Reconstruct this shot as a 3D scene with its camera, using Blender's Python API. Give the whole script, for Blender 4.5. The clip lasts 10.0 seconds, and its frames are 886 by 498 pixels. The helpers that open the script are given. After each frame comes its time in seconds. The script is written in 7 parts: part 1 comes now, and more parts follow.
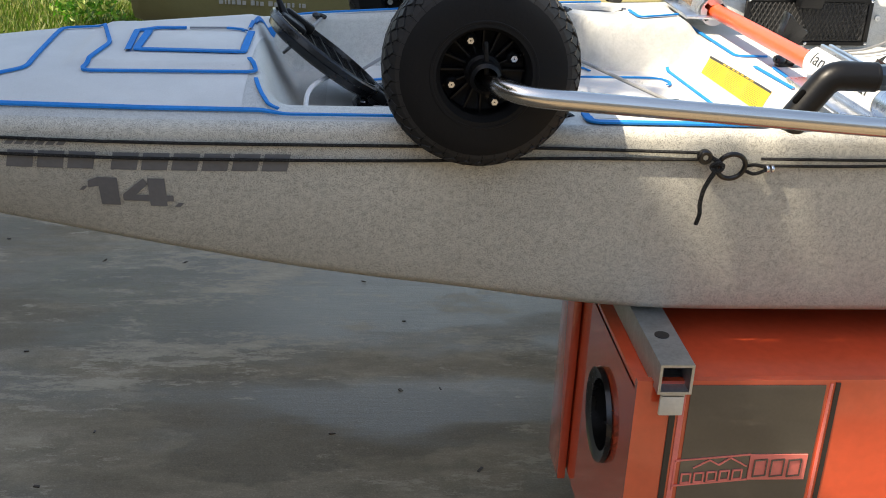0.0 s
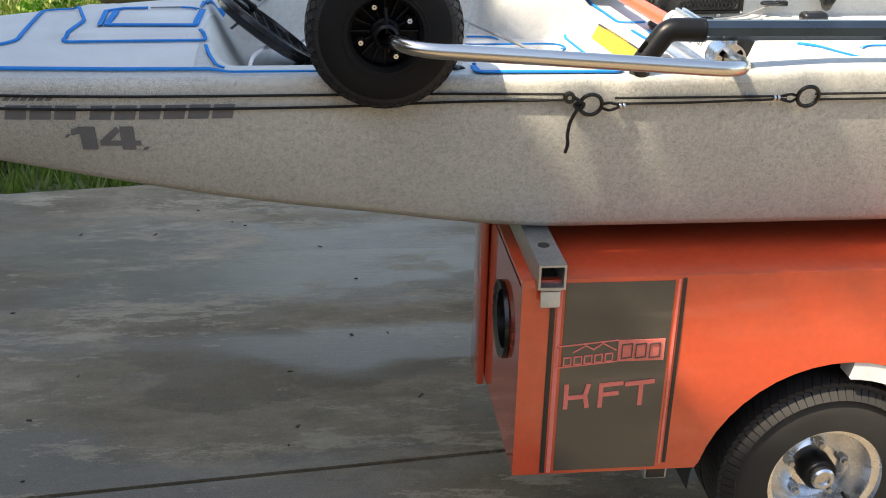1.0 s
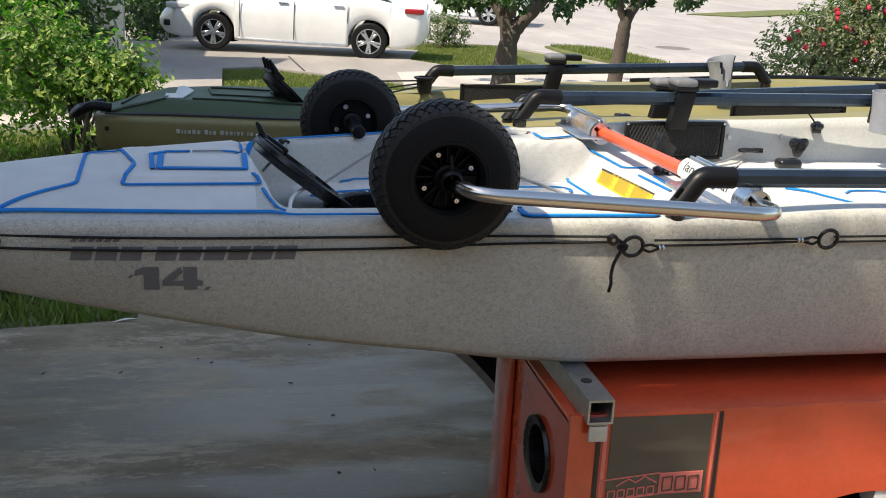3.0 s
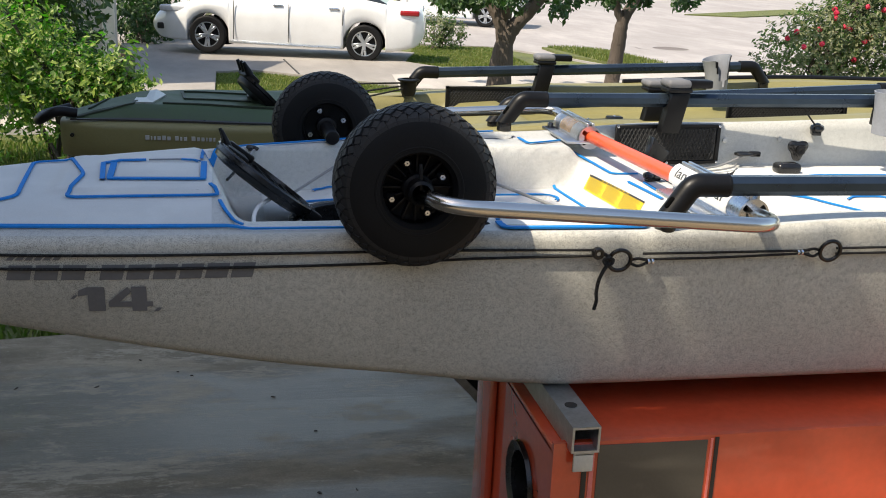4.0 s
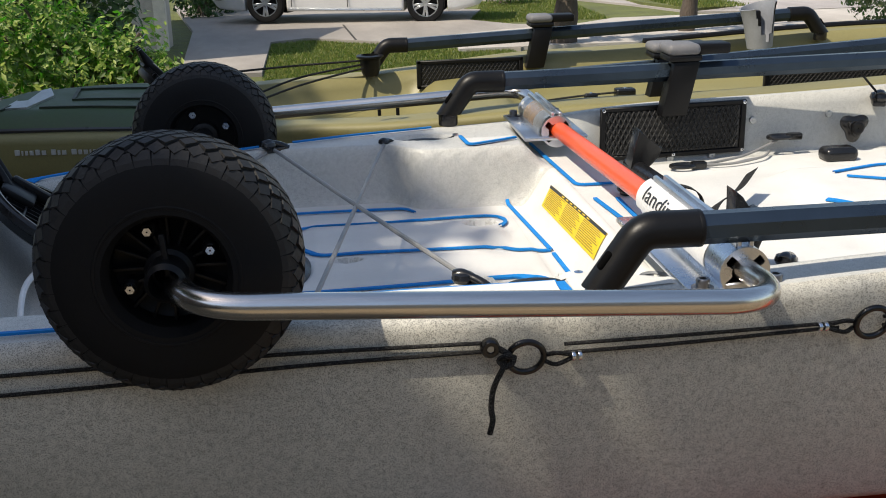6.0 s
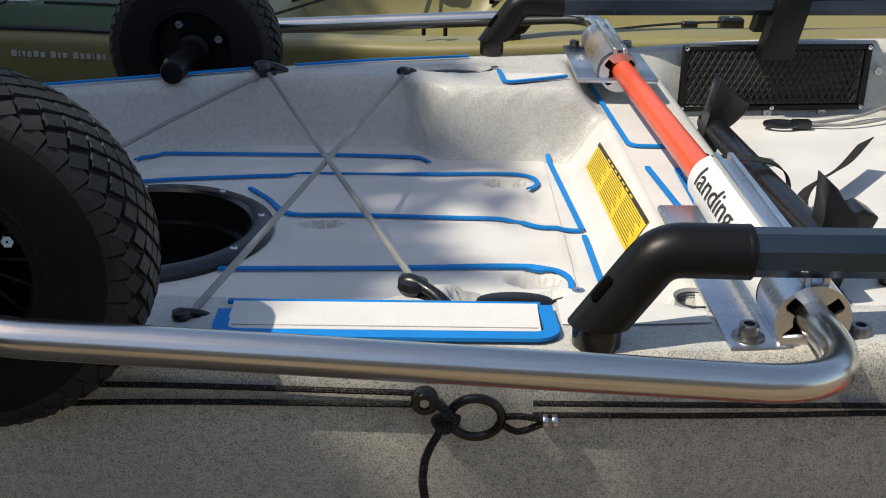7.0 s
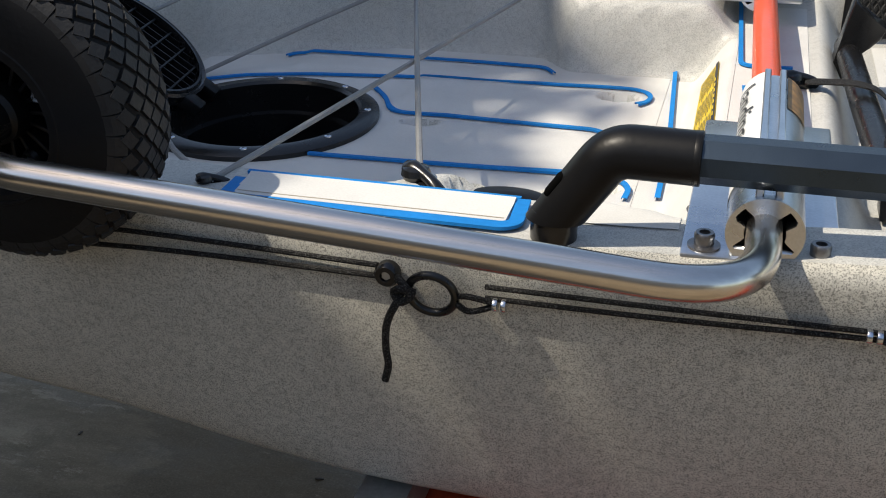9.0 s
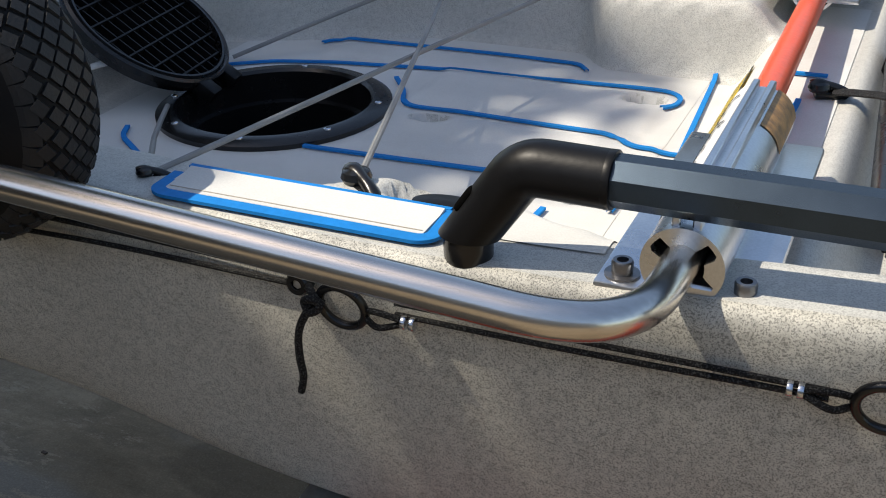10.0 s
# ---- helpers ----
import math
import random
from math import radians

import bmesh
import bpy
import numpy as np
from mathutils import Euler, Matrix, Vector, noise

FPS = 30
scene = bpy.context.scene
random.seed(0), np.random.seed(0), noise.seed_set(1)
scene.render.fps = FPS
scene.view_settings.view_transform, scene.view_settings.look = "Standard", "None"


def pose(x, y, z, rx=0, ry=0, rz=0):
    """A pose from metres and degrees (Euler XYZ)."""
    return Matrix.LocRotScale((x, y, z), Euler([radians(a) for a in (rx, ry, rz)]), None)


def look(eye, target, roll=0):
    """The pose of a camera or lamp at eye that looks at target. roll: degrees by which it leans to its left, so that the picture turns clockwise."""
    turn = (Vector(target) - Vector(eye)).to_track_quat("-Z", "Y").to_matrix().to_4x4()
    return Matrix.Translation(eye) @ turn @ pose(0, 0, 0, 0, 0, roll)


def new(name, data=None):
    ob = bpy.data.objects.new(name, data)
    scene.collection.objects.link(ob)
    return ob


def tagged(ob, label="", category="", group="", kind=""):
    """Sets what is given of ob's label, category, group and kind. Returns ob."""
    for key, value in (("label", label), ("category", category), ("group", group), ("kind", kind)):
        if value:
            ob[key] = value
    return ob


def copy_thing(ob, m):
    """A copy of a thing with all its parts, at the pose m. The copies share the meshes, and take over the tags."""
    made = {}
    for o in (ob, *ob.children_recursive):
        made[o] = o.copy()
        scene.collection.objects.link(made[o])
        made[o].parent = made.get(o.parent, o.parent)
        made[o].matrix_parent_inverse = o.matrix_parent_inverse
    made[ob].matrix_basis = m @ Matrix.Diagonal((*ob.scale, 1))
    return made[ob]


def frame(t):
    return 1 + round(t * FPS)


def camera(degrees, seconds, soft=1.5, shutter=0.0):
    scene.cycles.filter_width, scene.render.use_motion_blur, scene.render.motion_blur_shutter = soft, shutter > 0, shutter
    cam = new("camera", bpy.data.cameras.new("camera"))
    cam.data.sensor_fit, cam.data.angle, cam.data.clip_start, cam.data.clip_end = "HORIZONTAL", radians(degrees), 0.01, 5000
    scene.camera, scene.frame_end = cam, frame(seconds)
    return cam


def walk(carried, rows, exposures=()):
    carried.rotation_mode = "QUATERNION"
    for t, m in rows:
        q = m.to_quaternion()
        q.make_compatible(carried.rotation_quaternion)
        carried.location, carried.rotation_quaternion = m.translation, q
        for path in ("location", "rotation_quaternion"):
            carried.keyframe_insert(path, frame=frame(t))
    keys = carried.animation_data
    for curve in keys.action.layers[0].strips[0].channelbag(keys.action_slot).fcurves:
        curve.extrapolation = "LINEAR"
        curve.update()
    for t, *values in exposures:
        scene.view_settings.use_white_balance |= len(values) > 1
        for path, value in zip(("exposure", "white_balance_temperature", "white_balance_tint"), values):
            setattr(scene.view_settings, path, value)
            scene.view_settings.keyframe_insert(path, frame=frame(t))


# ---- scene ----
cam = camera(44.4, 10.0, soft=1.0)
PATH = [
    (0, (-0.076, 0.17, 1.385), (0.091, 2.003, 0.604), 2.6),
    (0.5, (-0.042, -0.059, 1.414), (0.166, 1.77, 0.632), 2.3),
    (1, (-0.015, -0.216, 1.424), (0.201, 1.609, 0.635), 1.4),
    (1.5, (-0.085, -0.308, 1.446), (0.184, 1.515, 0.669), 1.3),
    (2, (-0.215, -0.319, 1.455), (0.144, 1.54, 0.809), 2.2),
    (2.5, (-0.290, -0.281, 1.448), (0.109, 1.595, 0.896), 2.9),
    (3.8, (-0.239, -0.135, 1.434), (0.152, 1.743, 0.885), 2.9),
    (4, (-0.212, -0.099, 1.428), (0.186, 1.779, 0.881), 2.6),
    (4.5, (-0.154, 0.025, 1.424), (0.273, 1.896, 0.872), 2.6),
    (5, (-0.07, 0.174, 1.413), (0.362, 2.042, 0.849), 1.7),
    (5.5, (0.070, 0.336, 1.413), (0.424, 2.214, 0.816), -0.2),
    (5.7, (0.142, 0.4, 1.409), (0.441, 2.282, 0.797), -0.8),
    (6.8, (0.385, 0.831, 1.351), (0.462, 2.695, 0.631), -0.1),
    (7, (0.419, 0.871, 1.35), (0.425, 2.712, 0.569), 0.7),
    (7.5, (0.606, 0.931, 1.327), (0.188, 2.685, 0.462), -2.4),
    (8, (0.638, 0.911, 1.324), (0.128, 2.648, 0.472), -1.0),
    (8.5, (0.633, 0.855, 1.335), (0.164, 2.593, 0.463), 0.2),
    (9, (0.673, 0.84, 1.342), (0.164, 2.552, 0.443), -1.1),
    (9.5, (0.734, 0.874, 1.34), (0.128, 2.547, 0.427), -1.5),
    (10, (0.821, 0.953, 1.337), (0.067, 2.559, 0.414), -1.8),
]
walk(cam, [(t, look(eye, target, roll)) for t, eye, target, roll in PATH],
     [(0, 1.42, 7800, 10), (1.5, 1.66, 7700, 10), (2.5, 0.98, 7350, 10), (4.5, 0.84, 7300, 10), (5.5, 0.63, 7250, 10), (7.0, 0.27, 7100, 10), (8.5, 0.33, 7250, 10), (10, 0.43, 7150, 10)])

# ---- light and exposure ----
world = bpy.data.worlds.new("sky")
scene.world = world
world.use_nodes = True
wn = world.node_tree.nodes
sky = wn.new("ShaderNodeTexSky")
sky.sky_type = 'NISHITA'
sky.sun_disc = False
SUN_FROM = Vector((-0.62, -0.30, 1.0)).normalized()
sky.sun_elevation = math.asin(SUN_FROM.z)
sky.sun_rotation = math.atan2(SUN_FROM.x, SUN_FROM.y)
world.node_tree.links.new(sky.outputs[0], wn["Background"].inputs[0])
wn["Background"].inputs[1].default_value = 0.142
sun = new("sun", bpy.data.lights.new("sun", "SUN"))
sun.data.energy = 3.8
sun.data.angle = radians(0.53)
sun.data.color = (1.0, 0.95, 0.87)
sun.matrix_world = look((0, 0, 12), Vector((0, 0, 12)) - SUN_FROM)
scene.view_settings.exposure = 0.0


# ---- materials ----
def material(name, color, rough=0.6, metal=0.0, coat=0.0, spec=0.5):
    m = bpy.data.materials.new(name)
    m.use_nodes = True
    b = m.node_tree.nodes["Principled BSDF"]
    b.inputs["Base Color"].default_value = (*color, 1)
    b.inputs["Roughness"].default_value = rough
    b.inputs["Metallic"].default_value = metal
    b.inputs["Coat Weight"].default_value = coat
    b.inputs["Specular IOR Level"].default_value = spec
    return m


def coords(m):
    nt = m.node_tree
    return nt.nodes.new("ShaderNodeTexCoord").outputs["Object"]


def noise_node(m, scale, detail=4.0, rough=0.55, vec=None, stretch=None):
    nt = m.node_tree
    n = nt.nodes.new("ShaderNodeTexNoise")
    n.inputs["Scale"].default_value = scale
    n.inputs["Detail"].default_value = detail
    n.inputs["Roughness"].default_value = rough
    v = vec or coords(m)
    if stretch:
        mp = nt.nodes.new("ShaderNodeMapping")
        mp.inputs["Scale"].default_value = stretch
        nt.links.new(v, mp.inputs["Vector"])
        v = mp.outputs[0]
    nt.links.new(v, n.inputs["Vector"])
    return n.outputs["Fac"]


def ramp(m, fac, stops):
    nt = m.node_tree
    r = nt.nodes.new("ShaderNodeValToRGB")
    e = r.color_ramp.elements
    while len(e) < len(stops):
        e.new(0.5)
    for k, (p, c) in zip(e, stops):
        k.position = p
        k.color = (*c, 1) if len(c) == 3 else c
    nt.links.new(fac, r.inputs[0])
    return r.outputs[0]


def grey(v):
    return (v, v, v)


def mix(m, fac, a, b, mode="MIX"):
    nt = m.node_tree
    n = nt.nodes.new("ShaderNodeMix")
    n.data_type = "RGBA"
    n.blend_type = mode
    for val, sock in ((fac, n.inputs[0]), (a, n.inputs[6]), (b, n.inputs[7])):
        if isinstance(val, (int, float)):
            sock.default_value = val
        elif isinstance(val, tuple):
            sock.default_value = (*val, 1)
        else:
            nt.links.new(val, sock)
    return n.outputs[2]


def plug(m, socket, out):
    m.node_tree.links.new(out, m.node_tree.nodes["Principled BSDF"].inputs[socket])


def bump(m, fac, strength=0.3, dist=0.002):
    nt = m.node_tree
    b = nt.nodes.new("ShaderNodeBump")
    b.inputs["Strength"].default_value = strength
    b.inputs["Distance"].default_value = dist
    nt.links.new(fac, b.inputs["Height"])
    nt.links.new(b.outputs[0], nt.nodes["Principled BSDF"].inputs["Normal"])


def worn(name, color, rough, metal=0.0, amount=0.15, scale=14.0, fine=180.0, relief=0.15, dist=0.001, coat=0.0, dark=0.72, stretch=None):
    """A plain paint, plastic or metal with broad and fine variation."""
    m = material(name, color, rough, metal, coat)
    broad = noise_node(m, scale, 5, 0.6, stretch=stretch)
    small = noise_node(m, fine, 3, 0.5, stretch=stretch)
    c1 = tuple(min(1, c * (1 + amount)) for c in color)
    c2 = tuple(c * (1 - amount) * (0.5 + 0.5 * dark) for c in color)
    col = ramp(m, broad, [(0.3, c2), (0.7, c1)])
    col = mix(m, 0.25, col, ramp(m, small, [(0.35, tuple(c * 0.8 for c in color)), (0.65, tuple(min(1, c * 1.12) for c in color))]))
    plug(m, "Base Color", col)
    plug(m, "Roughness", ramp(m, broad, [(0.25, grey(max(0.03, rough * 0.8))), (0.75, grey(min(1, rough * 1.2)))]))
    bump(m, small, relief, dist)
    return m


def speckled(name, color, dark, amount=0.5):
    """Rotomoulded plastic: fine dark flecks, softer clouds of them and broad handling marks."""
    m = material(name, color, 0.5)
    flecks = noise_node(m, 760, 2, 0.7)
    flecks2 = noise_node(m, 430, 3, 0.75)
    cloud = noise_node(m, 120, 4, 0.7)
    broad = noise_node(m, 5, 4, 0.6)
    col = ramp(m, broad, [(0.3, tuple(c * 0.93 for c in color)), (0.7, tuple(min(1, c * 1.04) for c in color))])
    col = mix(m, ramp(m, cloud, [(0.46, grey(0)), (0.66, grey(amount * 0.42))]), col, dark)
    col = mix(m, ramp(m, flecks, [(0.505, grey(0)), (0.59, grey(amount))]), col, dark)
    col = mix(m, ramp(m, flecks2, [(0.57, grey(0)), (0.68, grey(amount * 0.8))]), col, dark)
    plug(m, "Base Color", col)
    bump(m, noise_node(m, 260, 3, 0.6), 0.18, 0.0006)
    plug(m, "Roughness", ramp(m, broad, [(0.3, grey(0.42)), (0.7, grey(0.58))]))
    return m


M = {}
M["hull"] = speckled("speckled_hull", (0.585, 0.568, 0.50), (0.09, 0.09, 0.082), 0.68)
M["deck"] = speckled("speckled_deck", (0.55, 0.55, 0.515), (0.16, 0.16, 0.155), 0.45)
M["hull2"] = speckled("olive_hull", (0.226, 0.202, 0.082), (0.135, 0.121, 0.047), 0.35)
M["pad"] = worn("white_deck_pad", (0.63, 0.63, 0.605), 0.75, amount=0.03, scale=9, fine=600, relief=0.25, dist=0.0005)
M["tape"] = worn("blue_foam_edge", (0.003, 0.205, 0.58), 0.75, amount=0.06)
M["tape"].node_tree.nodes["Principled BSDF"].inputs["Specular IOR Level"].default_value = 0.2
M["black"] = worn("black_plastic", (0.0065, 0.0065, 0.007), 0.40, amount=0.2)
M["blackgloss"] = worn("black_moulded_plastic", (0.0085, 0.0085, 0.009), 0.26, amount=0.2)
M["rubber"] = worn("tyre_rubber", (0.0062, 0.0062, 0.0066), 0.66, amount=0.35, scale=9, fine=240, relief=0.35)
M["roadtyre"] = worn("dusty_road_tyre", (0.022, 0.0205, 0.0185), 0.75, amount=0.35, scale=12, fine=200, relief=0.3)
M["tread"] = worn("dusty_tyre_tread", (0.0098, 0.0098, 0.0102), 0.62, amount=0.5, scale=22, fine=300, relief=0.5)
M["rope"] = worn("black_braided_cord", (0.012, 0.012, 0.012), 0.7, amount=0.3, fine=700, relief=0.9, dist=0.002)
nt = M["rope"].node_tree
weave = ramp(M["rope"], noise_node(M["rope"], 750, 1, 0.5), [(0.52, (0.008, 0.008, 0.008)), (0.64, (0.060, 0.060, 0.058))])
plug(M["rope"], "Base Color", weave)
for k in ("rubber", "rope", "black"):
    M[k].node_tree.nodes["Principled BSDF"].inputs["Specular IOR Level"].default_value = 0.22
M["bungee"] = worn("grey_shock_cord", (0.24, 0.24, 0.235), 0.45, amount=0.2, fine=700, relief=0.6)
M["steel"] = worn("brushed_steel_tube", (0.74, 0.70, 0.65), 0.235, 1.0, amount=0.09, scale=10, fine=260, relief=0.05, dist=0.0005, stretch=(0.06, 1, 1))
M["alu"] = worn("bare_aluminium", (0.68, 0.705, 0.74), 0.3, 1.0, amount=0.08, fine=400, relief=0.05)
M["iron"] = worn("rusty_iron_cover", (0.15, 0.125, 0.11), 0.8, amount=0.3)
M["galv"] = worn("galvanised_steel", (0.46, 0.48, 0.49), 0.42, 0.85, amount=0.14, scale=40, fine=160, relief=0.06)
M["darksteel"] = worn("dark_steel_bolt", (0.23, 0.23, 0.24), 0.36, 0.9, amount=0.15, scale=60, fine=300, relief=0.1)
M["chrome"] = worn("chromed_rim", (0.66, 0.69, 0.74), 0.24, 1.0, amount=0.05, scale=10)
M["rim"] = worn("bright_galvanised_rim", (0.80, 0.82, 0.85), 0.26, 1.0, amount=0.12, scale=30, fine=220, relief=0.08)
M["orange"] = worn("orange_red_paint", (0.66, 0.083, 0.031), 0.22, amount=0.05, scale=4, fine=60, relief=0.02, coat=1.0)
M["orangetube"] = worn("orange_tube", (0.80, 0.10, 0.03), 0.35, amount=0.05, coat=0.2)
M["panel"] = worn("dark_grey_decal", (0.055, 0.052, 0.045), 0.2, amount=0.08, scale=3, relief=0.02, coat=1.0)
M["stripe"] = worn("black_stripe_decal", (0.02, 0.02, 0.02), 0.3, amount=0.1)
M["pink"] = worn("salmon_decal", (0.80, 0.20, 0.16), 0.4, amount=0.06)
M["rail"] = worn("slate_grey_anodised_rail", (0.050, 0.072, 0.098), 0.30, 0.8, amount=0.10, fine=1500, relief=0.22, dist=0.0005)
M["letter"] = worn("grey_hull_lettering", (0.155, 0.155, 0.16), 0.6, amount=0.1)
M["white"] = worn("white_label", (0.78, 0.78, 0.77), 0.4, amount=0.03)
M["palegrey"] = worn("pale_grey_print", (0.42, 0.42, 0.39), 0.5, amount=0.1)
M["ink"] = worn("black_ink", (0.025, 0.025, 0.025), 0.5, amount=0.1)
M["yellow"] = worn("yellow_warning_label", (0.78, 0.55, 0.02), 0.45, amount=0.04)
M["dkgreen"] = worn("dark_green_hatch", (0.042, 0.076, 0.028), 0.6, amount=0.12)
M["greyplastic"] = worn("light_grey_plastic", (0.238, 0.252, 0.277), 0.5, amount=0.06)
M["beige"] = worn("cream_paint", (0.62, 0.57, 0.47), 0.5, amount=0.06)
M["carpaint"] = worn("white_car_paint", (0.80, 0.80, 0.79), 0.22, amount=0.02, scale=2, coat=0.8, relief=0.0)
M["glassdark"] = material("car_window_glass", (0.02, 0.025, 0.03), 0.05)
M["red"] = worn("red_lamp_lens", (0.30, 0.012, 0.014), 0.15, amount=0.1)
M["lamp"] = worn("clear_lamp_lens", (0.55, 0.56, 0.58), 0.12, amount=0.1)
M["bark"] = worn("dark_bark", (0.085, 0.065, 0.05), 0.9, amount=0.35, scale=6, fine=40, relief=0.8, dist=0.02, stretch=(1, 1, 0.3))
M["siding"] = worn("grey_wall", (0.44, 0.40, 0.34), 0.8, amount=0.08)
M["hole"] = worn("deep_black_hole", (0.003, 0.003, 0.003), 0.9, amount=0.1)
M["hose"] = worn("teal_grey_hose", (0.10, 0.155, 0.16), 0.45, amount=0.15)
M["hole"].node_tree.nodes["Principled BSDF"].inputs["Specular IOR Level"].default_value = 0.02
M["net"] = worn("black_netting", (0.02, 0.02, 0.02), 0.8, amount=0.2)
M["cork"] = worn("wood_pattern_label", (0.30, 0.165, 0.06), 0.5, amount=0.7, scale=90, fine=240)
M["clear"] = material("clear_plastic_sleeve", (0.85, 0.86, 0.86), 0.08)
M["clear"].node_tree.nodes["Principled BSDF"].inputs["Transmission Weight"].default_value = 0.92
bump(M["clear"], noise_node(M["clear"], 70, 3, 0.6), 0.7, 0.004)


def leafy(name, a, b):
    m = material(name, a, 0.5)
    g = m.node_tree.nodes.new("ShaderNodeNewGeometry")
    plug(m, "Base Color", ramp(m, g.outputs["Random Per Island"], [(0.0, a), (1.0, b)]))
    p = m.node_tree.nodes["Principled BSDF"]
    p.inputs["Transmission Weight"].default_value = 0.0
    t = m.node_tree.nodes.new("ShaderNodeBsdfTranslucent")
    t.inputs["Color"].default_value = (a[0] * 1.6, b[1] * 1.5, a[2], 1)
    s = m.node_tree.nodes.new("ShaderNodeMixShader")
    s.inputs[0].default_value = 0.25
    m.node_tree.links.new(p.outputs[0], s.inputs[1])
    m.node_tree.links.new(t.outputs[0], s.inputs[2])
    m.node_tree.links.new(s.outputs[0], m.node_tree.nodes["Material Output"].inputs["Surface"])
    return m


M["leaf_bright"] = leafy("bright_green_leaves", (0.045, 0.085, 0.014), (0.30, 0.36, 0.075))
M["leaf_dark"] = leafy("dark_green_leaves", (0.02, 0.05, 0.015), (0.055, 0.10, 0.025))
M["leaf_rose"] = leafy("rose_leaves", (0.040, 0.056, 0.022), (0.22, 0.215, 0.105))
M["petal"] = leafy("pink_red_petals", (0.60, 0.02, 0.06), (0.80, 0.06, 0.14))
M["grass"] = leafy("lawn_blades", (0.075, 0.105, 0.020), (0.21, 0.205, 0.055))


def concrete(name, color, stain, wet):
    m = material(name, color, 0.85)
    big = noise_node(m, 0.9, 6, 0.6, stretch=(1.0, 0.3, 1))
    mid = noise_node(m, 4, 5, 0.62, stretch=(1.0, 0.3, 1))
    fine = noise_node(m, 160, 3, 0.6)
    col = ramp(m, big, [(0.36, stain), (0.5, color), (0.66, tuple(min(1, c * 1.25) for c in color))])
    col = mix(m, ramp(m, mid, [(0.42, grey(0)), (0.72, grey(0.4))]), col, tuple(c * 0.7 for c in stain))
    col = mix(m, 0.22, col, ramp(m, fine, [(0.3, tuple(c * 0.6 for c in color)), (0.7, tuple(min(1, c * 1.3) for c in color))]))
    plug(m, "Base Color", col)
    plug(m, "Roughness", ramp(m, big, [(0.36, grey(wet)), (0.58, grey(0.8))]))
    bump(m, fine, 0.35, 0.002)
    return m


def driveway_concrete():
    """Broom-finished slab: dry pale crusts with ragged rims, dark damp patches with a sheen, small stains and grit."""
    m = material("stained_driveway_concrete", (0.315, 0.269, 0.195), 0.8, spec=0.27)
    damp = noise_node(m, 1.05, 5, 0.58, stretch=(0.6, 1.5, 1))
    blotch = noise_node(m, 2.2, 9, 0.74, stretch=(0.7, 1.5, 1))
    stain = noise_node(m, 8, 7, 0.72)
    crust = noise_node(m, 2.9, 11, 0.80, stretch=(0.6, 1.5, 1))
    pool = noise_node(m, 1.5, 7, 0.62, stretch=(0.7, 1.4, 1))
    grit = noise_node(m, 210, 3, 0.65)
    broom = noise_node(m, 60, 3, 0.6, stretch=(0.12, 1.0, 1.0))
    col = ramp(m, blotch, [(0.36, (0.126, 0.094, 0.053)), (0.47, (0.194, 0.148, 0.091)), (0.56, (0.263, 0.205, 0.133)), (0.66, (0.378, 0.300, 0.199))])
    col = mix(m, ramp(m, stain, [(0.50, grey(0)), (0.64, grey(0.55))]), col, (0.121, 0.092, 0.052))
    col = mix(m, ramp(m, pool, [(0.42, grey(0.65)), (0.445, grey(0))]), col, (0.103, 0.079, 0.048))
    wet = ramp(m, damp, [(0.45, grey(1)), (0.53, grey(0))])
    col = mix(m, wet, col, mix(m, 0.60, col, (0.089, 0.070, 0.044)))
    col = mix(m, ramp(m, crust, [(0.548, grey(0)), (0.572, grey(0.45)), (0.66, grey(0.85))]), col, (0.493, 0.413, 0.302))
    col = mix(m, 0.28, col, ramp(m, grit, [(0.3, (0.110, 0.085, 0.056)), (0.55, (0.226, 0.179, 0.121)), (0.75, (0.441, 0.363, 0.260))]))
    plug(m, "Base Color", col)
    plug(m, "Roughness", mix(m, ramp(m, crust, [(0.548, grey(0)), (0.60, grey(1))]), ramp(m, damp, [(0.45, grey(0.33)), (0.54, grey(0.78))]), grey(0.9)))
    bump(m, mix(m, 0.5, grit, broom), 0.45, 0.003)
    return m


M["concrete"] = driveway_concrete()
M["street"] = concrete("pale_street_concrete", (0.325, 0.296, 0.277), (0.28, 0.253, 0.236), 0.8)
M["walk"] = concrete("pavement_concrete", (0.42, 0.385, 0.345), (0.35, 0.32, 0.285), 0.8)
# pavement concrete darkened in colour for the shade on the house drive
M["drive"] = concrete("shaded_drive_concrete", (0.275, 0.250, 0.222), (0.23, 0.21, 0.186), 0.8)
M["lawnsoil"] = worn("lawn_ground", (0.115, 0.13, 0.035), 0.95, amount=0.35, scale=3, fine=90, relief=0.9, dist=0.02)
M["joint"] = worn("dark_joint", (0.03, 0.028, 0.025), 0.9, amount=0.3)


# ---- mesh helpers ----
def mesh_from(name, verts, faces, mat=None, smooth=True):
    me = bpy.data.meshes.new(name)
    me.from_pydata([tuple(v) for v in verts], [], faces)
    if smooth:
        me.polygons.foreach_set("use_smooth", [True] * len(me.polygons))
    if mat:
        me.materials.append(mat)
    me.update()
    return me


